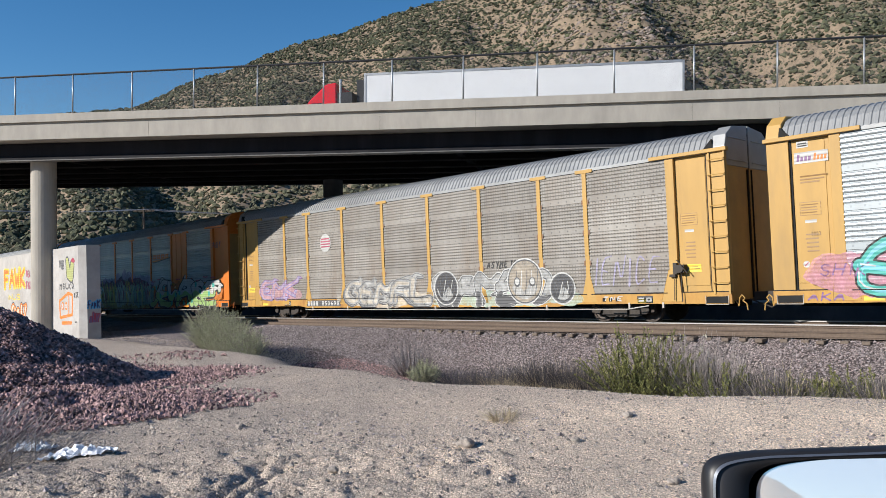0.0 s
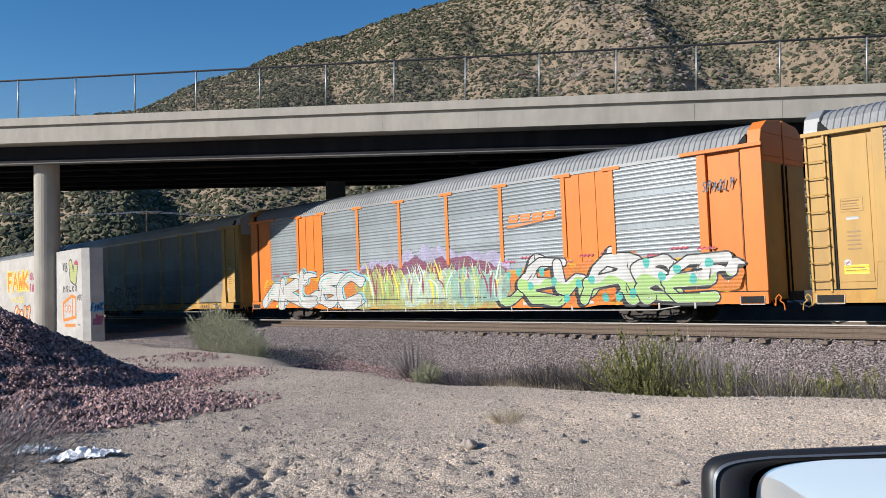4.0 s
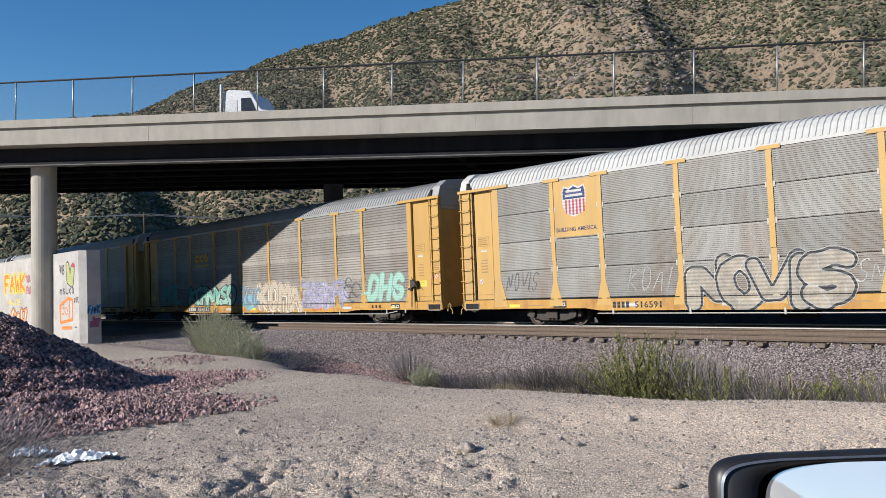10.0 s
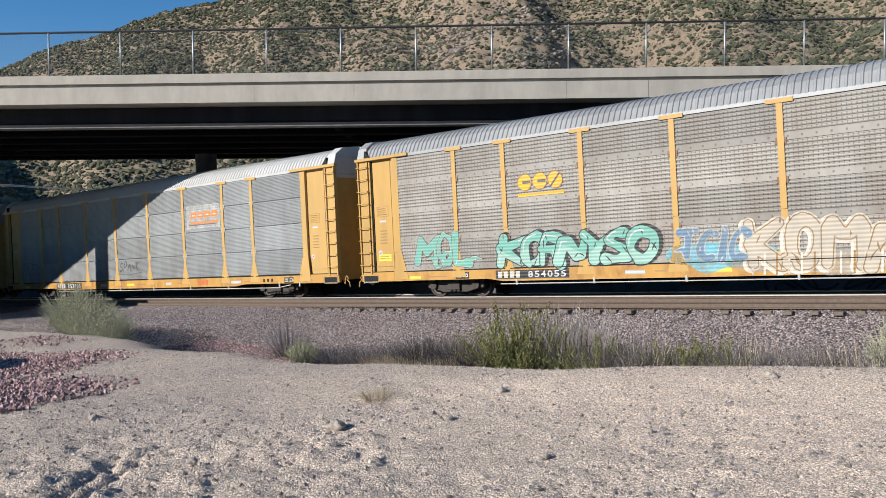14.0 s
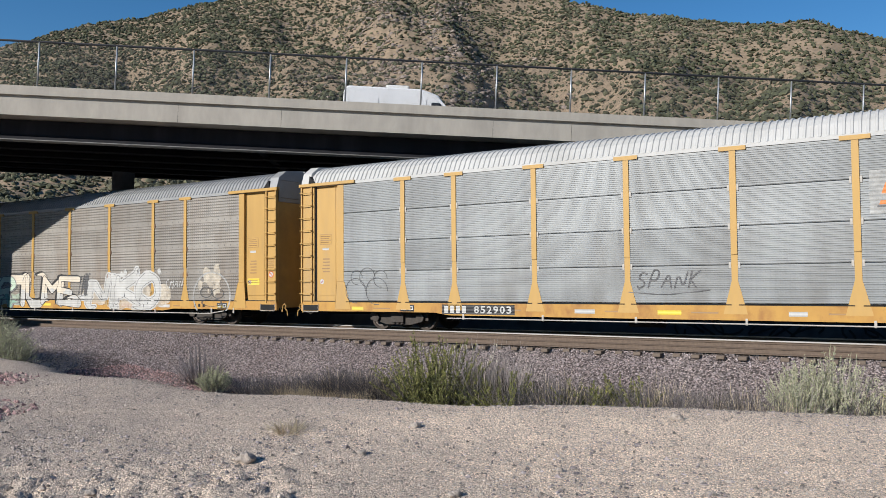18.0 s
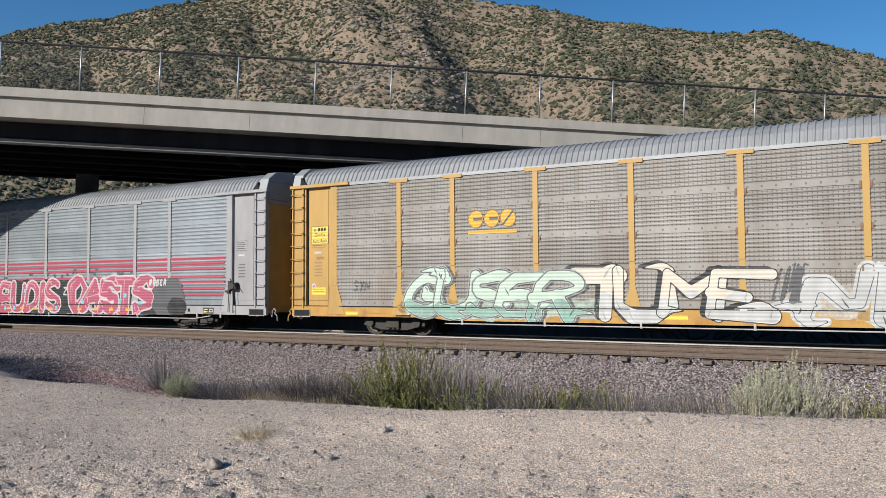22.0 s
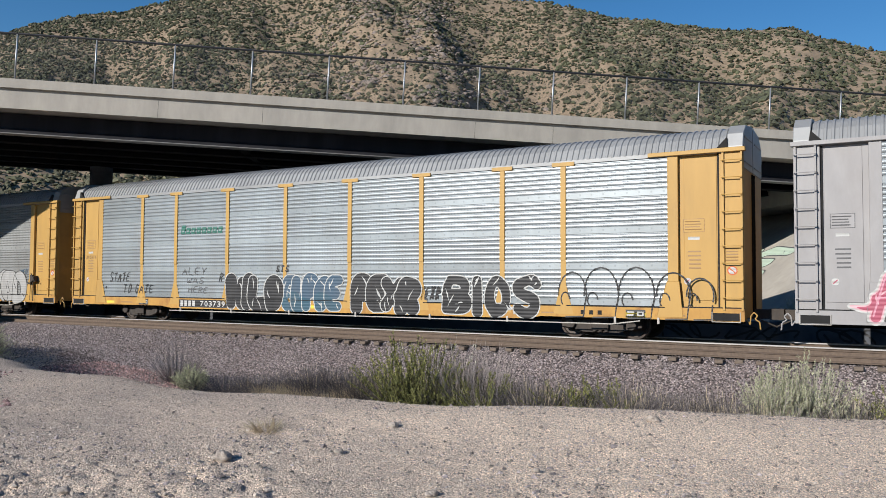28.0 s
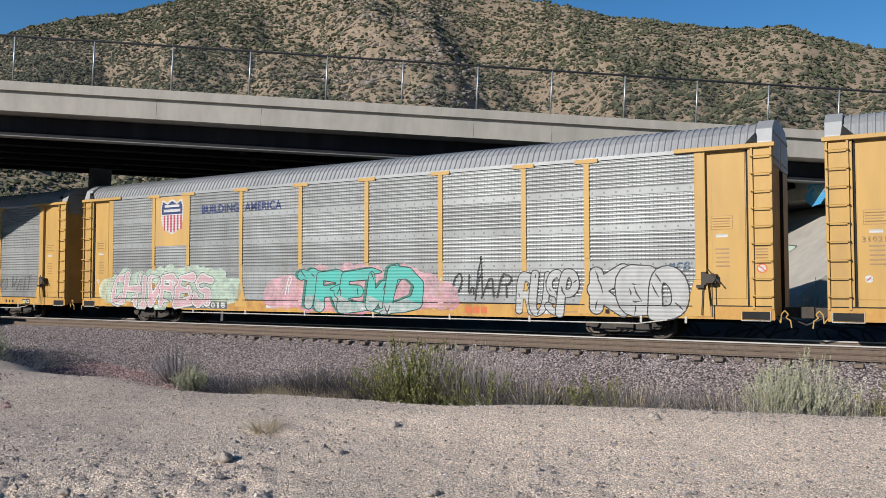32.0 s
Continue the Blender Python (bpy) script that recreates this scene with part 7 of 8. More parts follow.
for cx, rx, rz in ((22.75, 0.42, 0.62), (23.6, 0.5, 0.75), (24.6, 0.5, 0.75), (25.6, 0.45, 0.6), (26.3, 0.35, 0.45)):
    a.ribbon([(cx + rx * math.cos(-0.4 + q * 0.33), 1.35 + rz * math.sin(-0.4 + q * 0.33)) for q in range(12)], 0.022, P_BLACK)
    a.ribbon([(cx + rx * 0.9, 1.1), (cx + rx * 0.8, 0.72), (cx - rx * 0.5, 0.70)], 0.022, P_BLACK)
    a.ribbon([(cx - rx * 0.5 + rx * 0.3 * math.cos(q * 0.5), 1.2 + 0.2 * math.sin(q * 0.5)) for q in range(9)], 0.02, P_BLACK)
a.done()
for k, (text, u, v, z0, z1, wd) in enumerate((("+", 2.15, 2.35, 1.3, 1.5, 0.025), ("STATE", 2.45, 3.75, 1.6, 2.05, 0.022), ("TO GATE", 3.3, 5.15, 1.15, 1.55, 0.022), ("ALEY", 6.75, 8.1, 1.9, 2.2, 0.016), ("WAS", 7.0, 8.0, 1.55, 1.82, 0.016), ("HERE", 7.1, 8.2, 1.2, 1.47, 0.016), ("R", 8.75, 9.0, 1.6, 2.0, 0.02), ("STS", 11.55, 12.2, 1.98, 2.25, 0.026), ("HEXR", 17.6, 18.4, 1.1, 1.55, 0.03))):
    a = piece(c8, 40 + k, "thin black tag")
    a.tag(text, u, v, z0, z1, P_GREYD if wd < 0.02 else P_BLACK, wd)
    a.done()
for k in range(8):
    a = Art(15)
    a.rect(6.65 + 0.285 * k, 6.87 + 0.285 * k, 3.48, 3.72 if k else 3.82, P_DKGREEN, 0.15)
    a.rect(6.72 + 0.285 * k, 6.81 + 0.285 * k, 3.56, 3.62, M_PAN_BRIGHT, 0.15)
    a.put("letter_shape", c8, "dark green lettering shape")
number(c8, "703739", 6.7, 9.1, 0.71, 0.92, P_BLACK)

# car 9
shield(c9, 4.8, 6.1, 3.55, 4.95, (4.45, 6.35, 3.1, 5.03))
for text, u, v in (("BUILDING", 7.1, 9.02), ("AMERICA", 9.32, 11.1)):
    a = Art(16)
    a.letters(text, u, v, 4.28, 4.60, [(0.022, P_NAVY)])
    a.put("slogan", c9, "dark blue slogan", y=-HW - 0.0095)
a = piece(c9, 50, "faded cream and green graffiti")
a.cloud(1.4, 8.8, 0.64, 2.5, P_PALE)
a.word("CHIVRES", 1.9, 7.6, 0.66, 2.1, [(0.02, P_GREYD), (-0.004, P_WHITE), (-0.06, mist(P_BLUSH))], 0.13, 0.10, 0.4, 0.15, 0, 0.5, 3)
a.done()
a = piece(c9, 51, "teal letters on a pink cloud")
a.cloud(10.6, 18.0, 0.64, 1.5, P_PINK)
a.cloud(10.6, 18.0, 0.7, 2.3, P_BLUSH)
a.word("TREWD", 11.9, 16.9, 0.66, 2.1, [(0.03, P_BLACK), (0.0, P_TEAL)], 0.15, 0.09, 0.5, 0.1, 0, 0.4, 2, fade=(mist(P_WHITE), 0.3), drop=(-0.10, 0.02, P_DKGREEN))
a.done()
for k, (text, u, v) in enumerate((("AOR", 10.8, 11.6), ("EY", 17.0, 17.7))):
    a = piece(c9, 55 + k, "thin pale tag")
    a.tag(text, u, v, 1.2, 1.9, P_WHITE, 0.022)
    a.done()
a = piece(c9, 52, "thin dark tag")
a.tag("OWAR", 18.0, 20.2, 1.15, 2.0, P_BLACK, 0.028)
a.ribbon([(18.9, 1.1), (19.0, 2.0), (19.1, 2.45), (19.15, 1.2)], 0.025, P_BLACK)
a.done()
a = piece(c9, 53, "white bubble letters with black edges")
a.word("RUSP", 20.4, 22.15, 0.64, 2.0, [(0.035, P_BLACK), (0.004, P_CHALK)], 0.165, 0.05, 0.5, 0.05, 2, 0.25)
a.done()
a = piece(c9, 54, "white bubble letters with black edges")
a.word("KED", 22.75, 25.2, 0.62, 2.08, [(0.035, P_BLACK), (0.0, P_CHALK)], 0.195, 0.07, 0.5, 0.0, 2, 0.3)
a.done()
a = piece(c9, 57, "thin blue bubble tag")
a.tag("MEB", 24.75, 25.35, 1.95, 2.2, P_SLATE, 0.018)
a.done()
number(c9, "702018", 5.6, 8.4, 0.72, 0.92, P_GREYD)
a = piece(c10, 55, "thin black tag")
a.tag("NUSKO", 21.5, 23.2, 1.3, 1.9, P_GREYD, 0.022)
a.done()
a = piece(c10, 56, "thin black tag")
a.tag("WAIT", 23.4, 25.0, 1.3, 2.0, P_GREYD, 0.022)
a.done()
number(c8, "310216", 0.75, 1.45, 2.6, 2.74, None, P_BROWN, False, y=-HW + 0.078)

# clearance notice and round warning mark beside the end ladder
for car in (c4, c6, c8, c9):
    a = Art(58)
    for k in range(5):
        a.rect(LEN - 0.44, LEN - 0.14, 2.55 - 0.075 * k, 2.585 - 0.075 * k, P_BROWN)
    a.put("notice", car, "small dark lines of a clearance notice", y=-HW + 0.0185)
    a = Art(59)
    a.blob(LEN - 0.29, 2.0, 0.13, 0.12, P_WHITE, 0.0, 20)
    a.ribbon([(LEN - 0.29 + 0.115 * math.cos(k * math.tau / 20), 2.0 + 0.105 * math.sin(k * math.tau / 20)) for k in range(21)], 0.016, P_MARK)
    a.ribbon([(LEN - 0.37, 2.07), (LEN - 0.21, 1.93)], 0.016, P_MARK)
    a.put("warning_mark", car, "round red and white warning mark", y=-HW + 0.0185)

# writing on the crash wall: x along its face
a = Art(60)
a.word("FAWK", -10.4, -6.7, 2.35, 3.45, [(0.09, P_YELLOW), (0.0, P_ORANGE)], 0.11, 0.02, 0.05, 0, 0, 0.1, step=0.04)
a.put("graffiti", wall, "orange and yellow letters", y=-0.425, m=Matrix.Identity(4))
a = Art(62)
a.word("INUS", -9.9, -7.6, 1.72, 2.1, [(0.0, P_YELLOW)], 0.11, 0.04, 0.0, 0, 1, 0.1)
a.put("graffiti", wall, "yellow letters", y=-0.425, m=Matrix.Identity(4))
a = Art(63)
a.word("CAW", -9.3, -6.7, 0.3, 1.6, [(0.05, P_GREYD), (0.0, P_ORANGE), (-0.1, P_CREAM)], 0.14, 0.1, 0.2, 0.1, 2, 0.4, 1)
a.put("graffiti", wall, "orange graffiti with grey edges", y=-0.425, m=Matrix.Identity(4))
for text, u, v, z0, z1, ink in (("ESAL", -10.9, -9.5, 0.95, 1.3, P_RED), ("BANI", -10.9, -9.6, 0.5, 0.8, P_RED), ("SEL", -6.6, -5.9, 2.9, 3.3, P_ROSE), ("FAI", -6.6, -5.9, 2.3, 2.75, P_ROSE), ("RSE", -5.9, -5.2, 1.5, 2.2, P_GREYD)):
    a = Art(64)
    a.tag(text, u, v, z0, z1, ink, 0.045, 0.0)
    a.put("graffiti", wall, "thin painted tag", y=-0.425, m=Matrix.Identity(4))
a = Art(61)
a.region(lambda X, Z: stroke_field(X, Z, [[(-0.5, 3.5, 0.16), (-0.35, 2.9, 0.24), (0.0, 2.75, 0.22), (0.15, 3.3, 0.2)]]) + 0.07, -1.2, 0.8, 2.3, 3.9, 0.04, P_GREYD)
a.region(lambda X, Z: stroke_field(X, Z, [[(-0.5, 3.5, 0.16), (-0.35, 2.9, 0.24), (0.0, 2.75, 0.22), (0.15, 3.3, 0.2)]]), -1.2, 0.8, 2.3, 3.9, 0.04, P_OLIVE)
a.blob(0.25, 3.5, 0.22, 0.12, P_RED, 0.2, 12)
a.put("graffiti", wall, "green doodle with a red top", y=-0.425, m=Matrix.Identity(4))
for text, u, v, z0, z1, ink, wd in (("MSLKO", -1.6, 0.35, 2.15, 2.5, P_GREYD, 0.035), ("VIB", -1.6, -0.9, 3.1, 3.6, P_GREYD, 0.03), ("NSE", 0.3, 0.88, 1.75, 2.05, P_GREYD, 0.03), ("KLA", 0.35, 0.85, 0.2, 0.7, P_GREYD, 0.035), ("RV", -1.4, -0.5, 0.0, 0.3, P_GREYD, 0.03)):
    a = Art(65)
    a.tag(text, u, v, z0, z1, ink, wd, 0.0)
    a.put("graffiti", wall, "thin grey tag", y=-0.425, m=Matrix.Identity(4))
a = Art(66)
robot = [[(-1.55, 0.85, 0.07), (-1.6, 1.65, 0.07), (-0.4, 2.0, 0.07), (0.1, 1.9, 0.07), (0.05, 1.0, 0.07), (-1.55, 0.85, 0.07)], [(-1.3, 0.6, 0.08), (-0.1, 0.62, 0.08)], [(-0.35, 1.95, 0.05), (-0.4, 1.05, 0.05)]]
a.region(lambda X, Z: stroke_field(X, Z, robot), -1.9, 0.5, 0.4, 2.2, 0.04, P_ORANGE)
a.begin()
for cx in (-1.2, -0.75):
    a.blob(cx, 1.4, 0.16, 0.2, P_ORANGE, 0.05, 14)
    a.blob(cx, 1.4, 0.10, 0.13, P_WHITE, 0.05, 14)
a.put("graffiti", wall, "orange box-shaped doodle", y=-0.425, m=Matrix.Identity(4), piece_name="eye_spot")
nose = Matrix.Translation((1.25, 0.1, 0)) @ Matrix.Rotation(math.pi / 2, 4, "Z")
a = Art(67)
a.word("FANK", -0.25, 0.3, 1.25, 1.65, [(0.03, P_SKYBLUE), (0.0, P_NAVY)], 0.12, 0.05)
a.word("AWK", -0.2, 0.28, 0.3, 1.1, [(0.03, P_RED), (0.0, P_PLUM)], 0.14, 0.08)
a.put("graffiti", wall, "blue, red and purple letters", y=-0.005, m=nose)

# lines on the low wall beyond the track, and a patch on the abutment
for k in range(9):
    a = Art(80 + k)
    x = -6.0 + k * 2.6
    a.scribble(x, x + 2.2, -0.3, 0.3, P_BLACK, 0.035, 3)
    a.ribbon([(x + 0.2, 0.3), (x + 0.9, 0.2), (x + 1.4, -0.2)], 0.03, P_BLACK)
    a.put("graffiti", wall_low, "black outlines", y=-0.004, m=Matrix.Identity(4))
a = Art(95)
a.blob(0, 0, 0.85, 0.5, P_SKYBLUE, 0.25, 18, 0.15)
a.blob(0.2, 0.05, 0.4, 0.25, P_CYAN, 0.3, 14, 0.2)
a.ribbon([(-0.6, 0.1), (-0.1, 0.35), (0.3, -0.1), (0.7, 0.3)], 0.04, P_WHITE)
turn = Matrix((-M_BR, E_BR, Vector((0, 0, 1)))).transposed().to_4x4()
a.put("graffiti", abutment_head, "bright blue graffiti", y=-0.01, m=abutment_head.matrix_basis.inverted() @ Matrix.Translation((25.15, 29.5, 3.75)) @ turn)

# mural on the paved slope
lay = Matrix(((0, 0.6246, 0.7809, 12.0), (-1, 0, 0, 7.0), (0, -0.7809, 0.6246, -9.2), (0, 0, 0, 1)))
for k, (text, u, v, z0, z1, stack) in enumerate((("SONE", -6.0, 6.0, 4.6, 7.2, [(0.05, P_GREYD), (-0.02, P_PALE)]), ("RUMA", -6.0, 6.5, 2.0, 4.0, [(0.06, P_WHITE), (0.0, P_TEAL), (-0.15, P_CYAN)]))):
    a = Art(96 + k)
    a.word(text, u, v, z0, z1, stack, 0.15, 0.06, 0.2, 0.1, 1, 0.3, step=0.08)
    a.put("graffiti", abutment_slope, "large painted letters on the paved slope", y=-0.01, m=lay)

# ---- shrubs and dry grass ----
M_SAGE = mat("sage_leaf", (0.27, 0.268, 0.085), (0.11, 0.118, 0.044), 4, 0.8, rand=0.5)
M_GREYLEAF = mat("grey_leaf", (0.43, 0.435, 0.285), (0.28, 0.285, 0.185), 4, 0.85, rand=0.35)
M_STEM = mat("dead_stem", (0.47, 0.41, 0.375), (0.28, 0.24, 0.22), 6, 0.9, rand=0.35)
M_STEM_D = mat("dark_stem", (0.075, 0.07, 0.035), (0.05, 0.046, 0.026), 6, 0.9, rand=0.3)
M_STEM_G = mat("grey_twig", (0.20, 0.175, 0.17), (0.10, 0.09, 0.088), 6, 0.9, rand=0.5)
M_STRAW = mat("dry_grass", (0.62, 0.52, 0.36), (0.46, 0.38, 0.26), 6, 0.9, rand=0.3)
M_FLOWER = mat("pale_flower", (0.62, 0.60, 0.50), (0.5, 0.48, 0.38), 6, 0.9, rand=0.2)


def stalks(rng, n, height, width, thick, lean=0.6, curl=0.25, segs=4, low=0.55, base=0.25):
    """Thin three-sided stalks that fan out from a foot; gives their mesh arrays and points along them."""
    a = rng.uniform(0, math.tau, n)
    r0 = np.sqrt(rng.random(n)) * width * base
    foot = np.stack((np.cos(a) * r0, np.sin(a) * r0, np.full(n, -0.08)), 1)
    out = rng.random(n) ** 0.7 * lean
    b = a + rng.normal(0, 0.5, n)
    h = height * rng.uniform(low, 1.0, n) * (1 - 0.35 * out / max(lean, 1e-6))
    u = np.linspace(0, 1, segs + 1)
    spread = (out * width)[:, None] * (u ** (1 + curl))[None]
    wob = rng.normal(0, 0.018, (n, segs + 1)) * u[None] * height
    x = foot[:, 0:1] + np.cos(b)[:, None] * spread + wob
    y = foot[:, 1:2] + np.sin(b)[:, None] * spread + wob[:, ::-1]
    z = foot[:, 2:3] + h[:, None] * u[None]
    c = np.stack((x, y, z), 2)
    rad = thick * (1 - 0.75 * u)[None, :, None] * rng.uniform(0.6, 1.2, (n, 1, 1))
    ring = np.array([(math.cos(k * math.tau / 3), math.sin(k * math.tau / 3), 0) for k in range(3)])
    v = c[:, :, None, :] + ring[None, None] * rad[..., None]
    m = segs + 1
    idx = np.arange(n)[:, None, None, None] * m * 3 + np.arange(segs)[None, :, None, None] * 3
    k = np.arange(3)[None, None, :, None]
    f = np.concatenate((idx + k, idx + (k + 1) % 3, idx + 3 + (k + 1) % 3, idx + 3 + k), 3).reshape(-1, 4)
    return v.reshape(-1, 3), f, c


def leaves(rng, lines_, per, size, start=0.3, long=2.2):
    """Small folded leaves set along stalks."""
    n, m, _ = lines_.shape
    i = np.repeat(np.arange(n), per)
    u = start + (1 - start) * rng.random(len(i))
    k = np.minimum((u * (m - 1)).astype(int), m - 2)
    t = u * (m - 1) - k
    p = lines_[i, k] * (1 - t[:, None]) + lines_[i, k + 1] * t[:, None]
    s = size * rng.uniform(0.6, 1.3, len(i))
    d = rng.normal(0, 1, (len(i), 3)) + np.array((0, 0, 1.8))
    d /= np.linalg.norm(d, axis=1)[:, None]
    e = np.cross(d, rng.normal(0, 1, (len(i), 3)))
    e /= np.linalg.norm(e, axis=1)[:, None]
    g = np.cross(d, e)
    tip, mid = p + d * (s * long)[:, None], p + d * (s * long * 0.45)[:, None]
    v = np.stack((p, mid + e * (s * 0.4)[:, None] + g * (s * 0.12)[:, None], tip, mid - e * (s * 0.4)[:, None] + g * (s * 0.12)[:, None]), 1)
    return v.reshape(-1, 3), np.arange(len(i) * 4).reshape(-1, 4)


def shrub(name, s, p, height, width, style, seed, label):
    rng = np.random.default_rng(seed)
    x, y = world_xy(s, p)
    bush = thing(name, Matrix.Translation((x, y, float(ground_z(s, p)))), label, "shrub", "shrubs by the railway bank")
    if style == "sage":
        v, f, c = stalks(rng, 105, height * 1.12, width * 1.2, 0.016, 0.95, 0.3, 5, 0.35)
        part("brushwood", mesh_arrays("brushwood", v, f, M_STEM_D), M_STEM_D, bush)
        lv, lf = leaves(rng, c, 115, 0.029, 0.25, 1.9)
        part("foliage", mesh_arrays("foliage", lv, lf, M_SAGE), M_SAGE, bush, "narrow yellow-green leaves")
    elif style == "grey":
        v, f, c = stalks(rng, 260, height * 1.2, width * 1.15, 0.010, 0.75, 0.3, 5, 0.5, 0.15)
        part("brushwood", mesh_arrays("brushwood", v, f, M_STEM), M_STEM, bush)
        lv, lf = leaves(rng, c, 150 if height > 1.5 else 75, 0.017, 0.2, 2.6)
        part("foliage", mesh_arrays("foliage", lv, lf, M_GREYLEAF), M_GREYLEAF, bush, "grey-green leaves")
    elif style == "thicket":
        v, f, c = stalks(rng, 480, height * 1.1, width * 1.25, 0.012, 0.9, 0.1, 4, 0.25)
        part("brushwood", mesh_arrays("brushwood", v, f, M_STEM_G), M_STEM_G, bush, "dark grey twigs")
        v, f, c = stalks(rng, 70, height * 1.15, width, 0.010, 0.6, 0.3, 4, 0.4)
        part("grass_clump", mesh_arrays("grass_clump", v, f, M_STRAW), M_STRAW, bush, "dry straw blades")
    elif style == "shade":
        # dark stems imitate the shadow of a hollow
        v, f, c = stalks(rng, 420, height * 1.1, width * 1.3, 0.013, 0.9, 0.1, 4, 0.3)
        part("brushwood", mesh_arrays("brushwood", v, f, M_STEM_D), M_STEM_D, bush, "dark twigs for the hollow's shade")
        v, f, c = stalks(rng, 120, height * 1.15, width * 1.2, 0.011, 0.9, 0.1, 4, 0.3)
        part("twiggery", mesh_arrays("twiggery", v, f, M_STEM_G), M_STEM_G, bush)
    elif style == "dead":
        v, f, c = stalks(rng, 170, height * 1.2, width * 1.1, 0.013, 0.75, 0.1, 4, 0.35)
        part("brushwood", mesh_arrays("brushwood", v, f, M_STEM), M_STEM, bush, "bare grey twigs")
        v, f, c2 = stalks(rng, 130, height * 0.75, width * 1.2, 0.011, 0.95, 0.1, 4, 0.3)
        part("twiggery", mesh_arrays("twiggery", v, f, M_STEM_G), M_STEM_G, bush)
    else:
        v, f, c = stalks(rng, 130, height, width, 0.010, 0.55, 0.8)
        part("grass_clump", mesh_arrays("grass_clump", v, f, M_STRAW), M_STRAW, bush, "dry straw blades")
    return bush


def weed(s, p, height, seed):
    """A tall dead weed with flat flower heads."""
    rng = np.random.default_rng(seed)
    x, y = world_xy(s, p)
    w = thing("weed", Matrix.Translation((x, y, float(ground_z(s, p)))), "tall dry weed with flat pale flower heads", "weed", "tall weeds")
    v, f, c = stalks(rng, 7, height, 0.5, 0.006, 0.5, 0.2, 5, 0.85, 0.1)
    part("brushwood", mesh_arrays("brushwood", v, f, M_STEM), M_STEM, w)
    lv, lf = leaves(rng, c, 12, 0.022, 0.93, 1.2)
    part("flower_cluster", mesh_arrays("flower_cluster", lv, lf, M_FLOWER), M_FLOWER, w)


SAGE, GREY = "dense yellow-green sagebrush at the foot of the bank", "grey-green rabbitbrush at the foot of the bank"
DEAD, STRAW = "leafless grey-brown brush at the foot of the bank", "tuft of dry straw-coloured grass"
shrub("sagebrush", 10.7, 16.6, 1.95, 1.15, "sage", 1, SAGE)
shrub("sagebrush", 9.9, 16.5, 2.0, 1.0, "sage", 2, SAGE)
shrub("dead_brush", 9.1, 16.8, 1.95, 1.0, "dead", 3, DEAD)
shrub("dead_brush", 8.4, 16.7, 1.7, 0.9, "dead", 4, DEAD)
shrub("sagebrush", 8.3, 16.3, 1.25, 0.9, "sage", 5, SAGE)
shrub("dead_brush", 7.6, 16.5, 1.3, 0.9, "dead", 6, DEAD)
shrub("sagebrush", 6.5, 16.5, 1.15, 0.8, "sage", 7, SAGE)
shrub("sagebrush", 5.5, 16.6, 1.25, 0.9, "sage", 8, SAGE)
shrub("rabbitbrush", 2.15, 16.6, 1.65, 0.85, "grey", 9, GREY)
shrub("rabbitbrush", 1.6, 16.7, 1.75, 1.0, "grey", 10, GREY)
shrub("dead_brush", 1.0, 16.7, 1.1, 1.0, "dead", 11, DEAD)
shrub("sagebrush", -0.3, 16.3, 1.75, 0.9, "sage", 12, SAGE)
shrub("rabbitbrush", -0.9, 16.5, 1.3, 1.0, "grey", 13, GREY)
shrub("dead_brush", 4.2, 16.7, 1.05, 1.0, "dead", 14, DEAD)
shrub("dead_brush", 3.3, 16.6, 0.95, 0.9, "dead", 15, DEAD)
shrub("dead_brush", 18.9, 16.8, 1.3, 1.0, "dead", 16, DEAD)
shrub("rabbitbrush", 17.6, 16.2, 0.8, 0.6, "grey", 17, GREY)
for k, (s, h) in enumerate(((16.8, 0.7), (16.0, 0.75), (15.1, 0.85), (14.3, 0.95), (13.5, 1.05), (12.8, 1.1), (12.1, 1.1), (11.6, 1.1))):
    shrub("dead_brush", s, 16.7 + 0.2 * (k % 2), h, 1.0, "thicket", 30 + k, DEAD)
for k, (s, h) in enumerate(((7.1, 1.3), (6.1, 1.1), (4.9, 1.25), (4.4, 1.1), (3.7, 1.2), (3.0, 1.15), (0.9, 1.3), (0.4, 1.1), (-0.9, 1.3), (-1.6, 1.4))):
    shrub("dead_brush", s, 16.3 + 0.25 * (k % 3), h, 0.95, "thicket", 200 + k, DEAD)
for k in range(16):
    rr = random.Random(400 + k)
    shrub("dead_brush", -2.6 + k * 0.68 + rr.uniform(-0.2, 0.2), rr.uniform(15.8, 16.9), rr.uniform(0.9, 1.45), 1.1, "thicket" if k % 3 else "dead", 400 + k, DEAD)
# added brush, dark in place of shadowed hollows between the shrubs
for k, (s, h, w) in enumerate(((9.0, 1.35, 0.9), (8.1, 1.2, 0.9), (0.8, 1.25, 1.0), (0.2, 1.3, 1.0), (3.6, 1.1, 1.0), (-1.2, 1.25, 1.0))):
    shrub("dead_brush", s, 16.75, h, w, "shade", 440 + k, "added dark brush standing in for a shadowed hollow by the bank")
# clump by the bridge
shrub("dead_brush", 27.2, 14.2, 1.76, 1.1, "dead", 40, DEAD)
shrub("rabbitbrush", 26.2, 13.8, 1.82, 1.2, "grey", 41, GREY)
shrub("rabbitbrush", 24.9, 13.5, 1.62, 1.2, "grey", 42, GREY)
shrub("rabbitbrush", 23.6, 13.2, 1.43, 1.1, "grey", 43, GREY)
shrub("rabbitbrush", 22.4, 13.0, 1.17, 0.9, "grey", 44, GREY)
shrub("rabbitbrush", 2.9, 29.6, 2.5, 1.3, "grey", 45, "grey-green brush beyond the low wall")
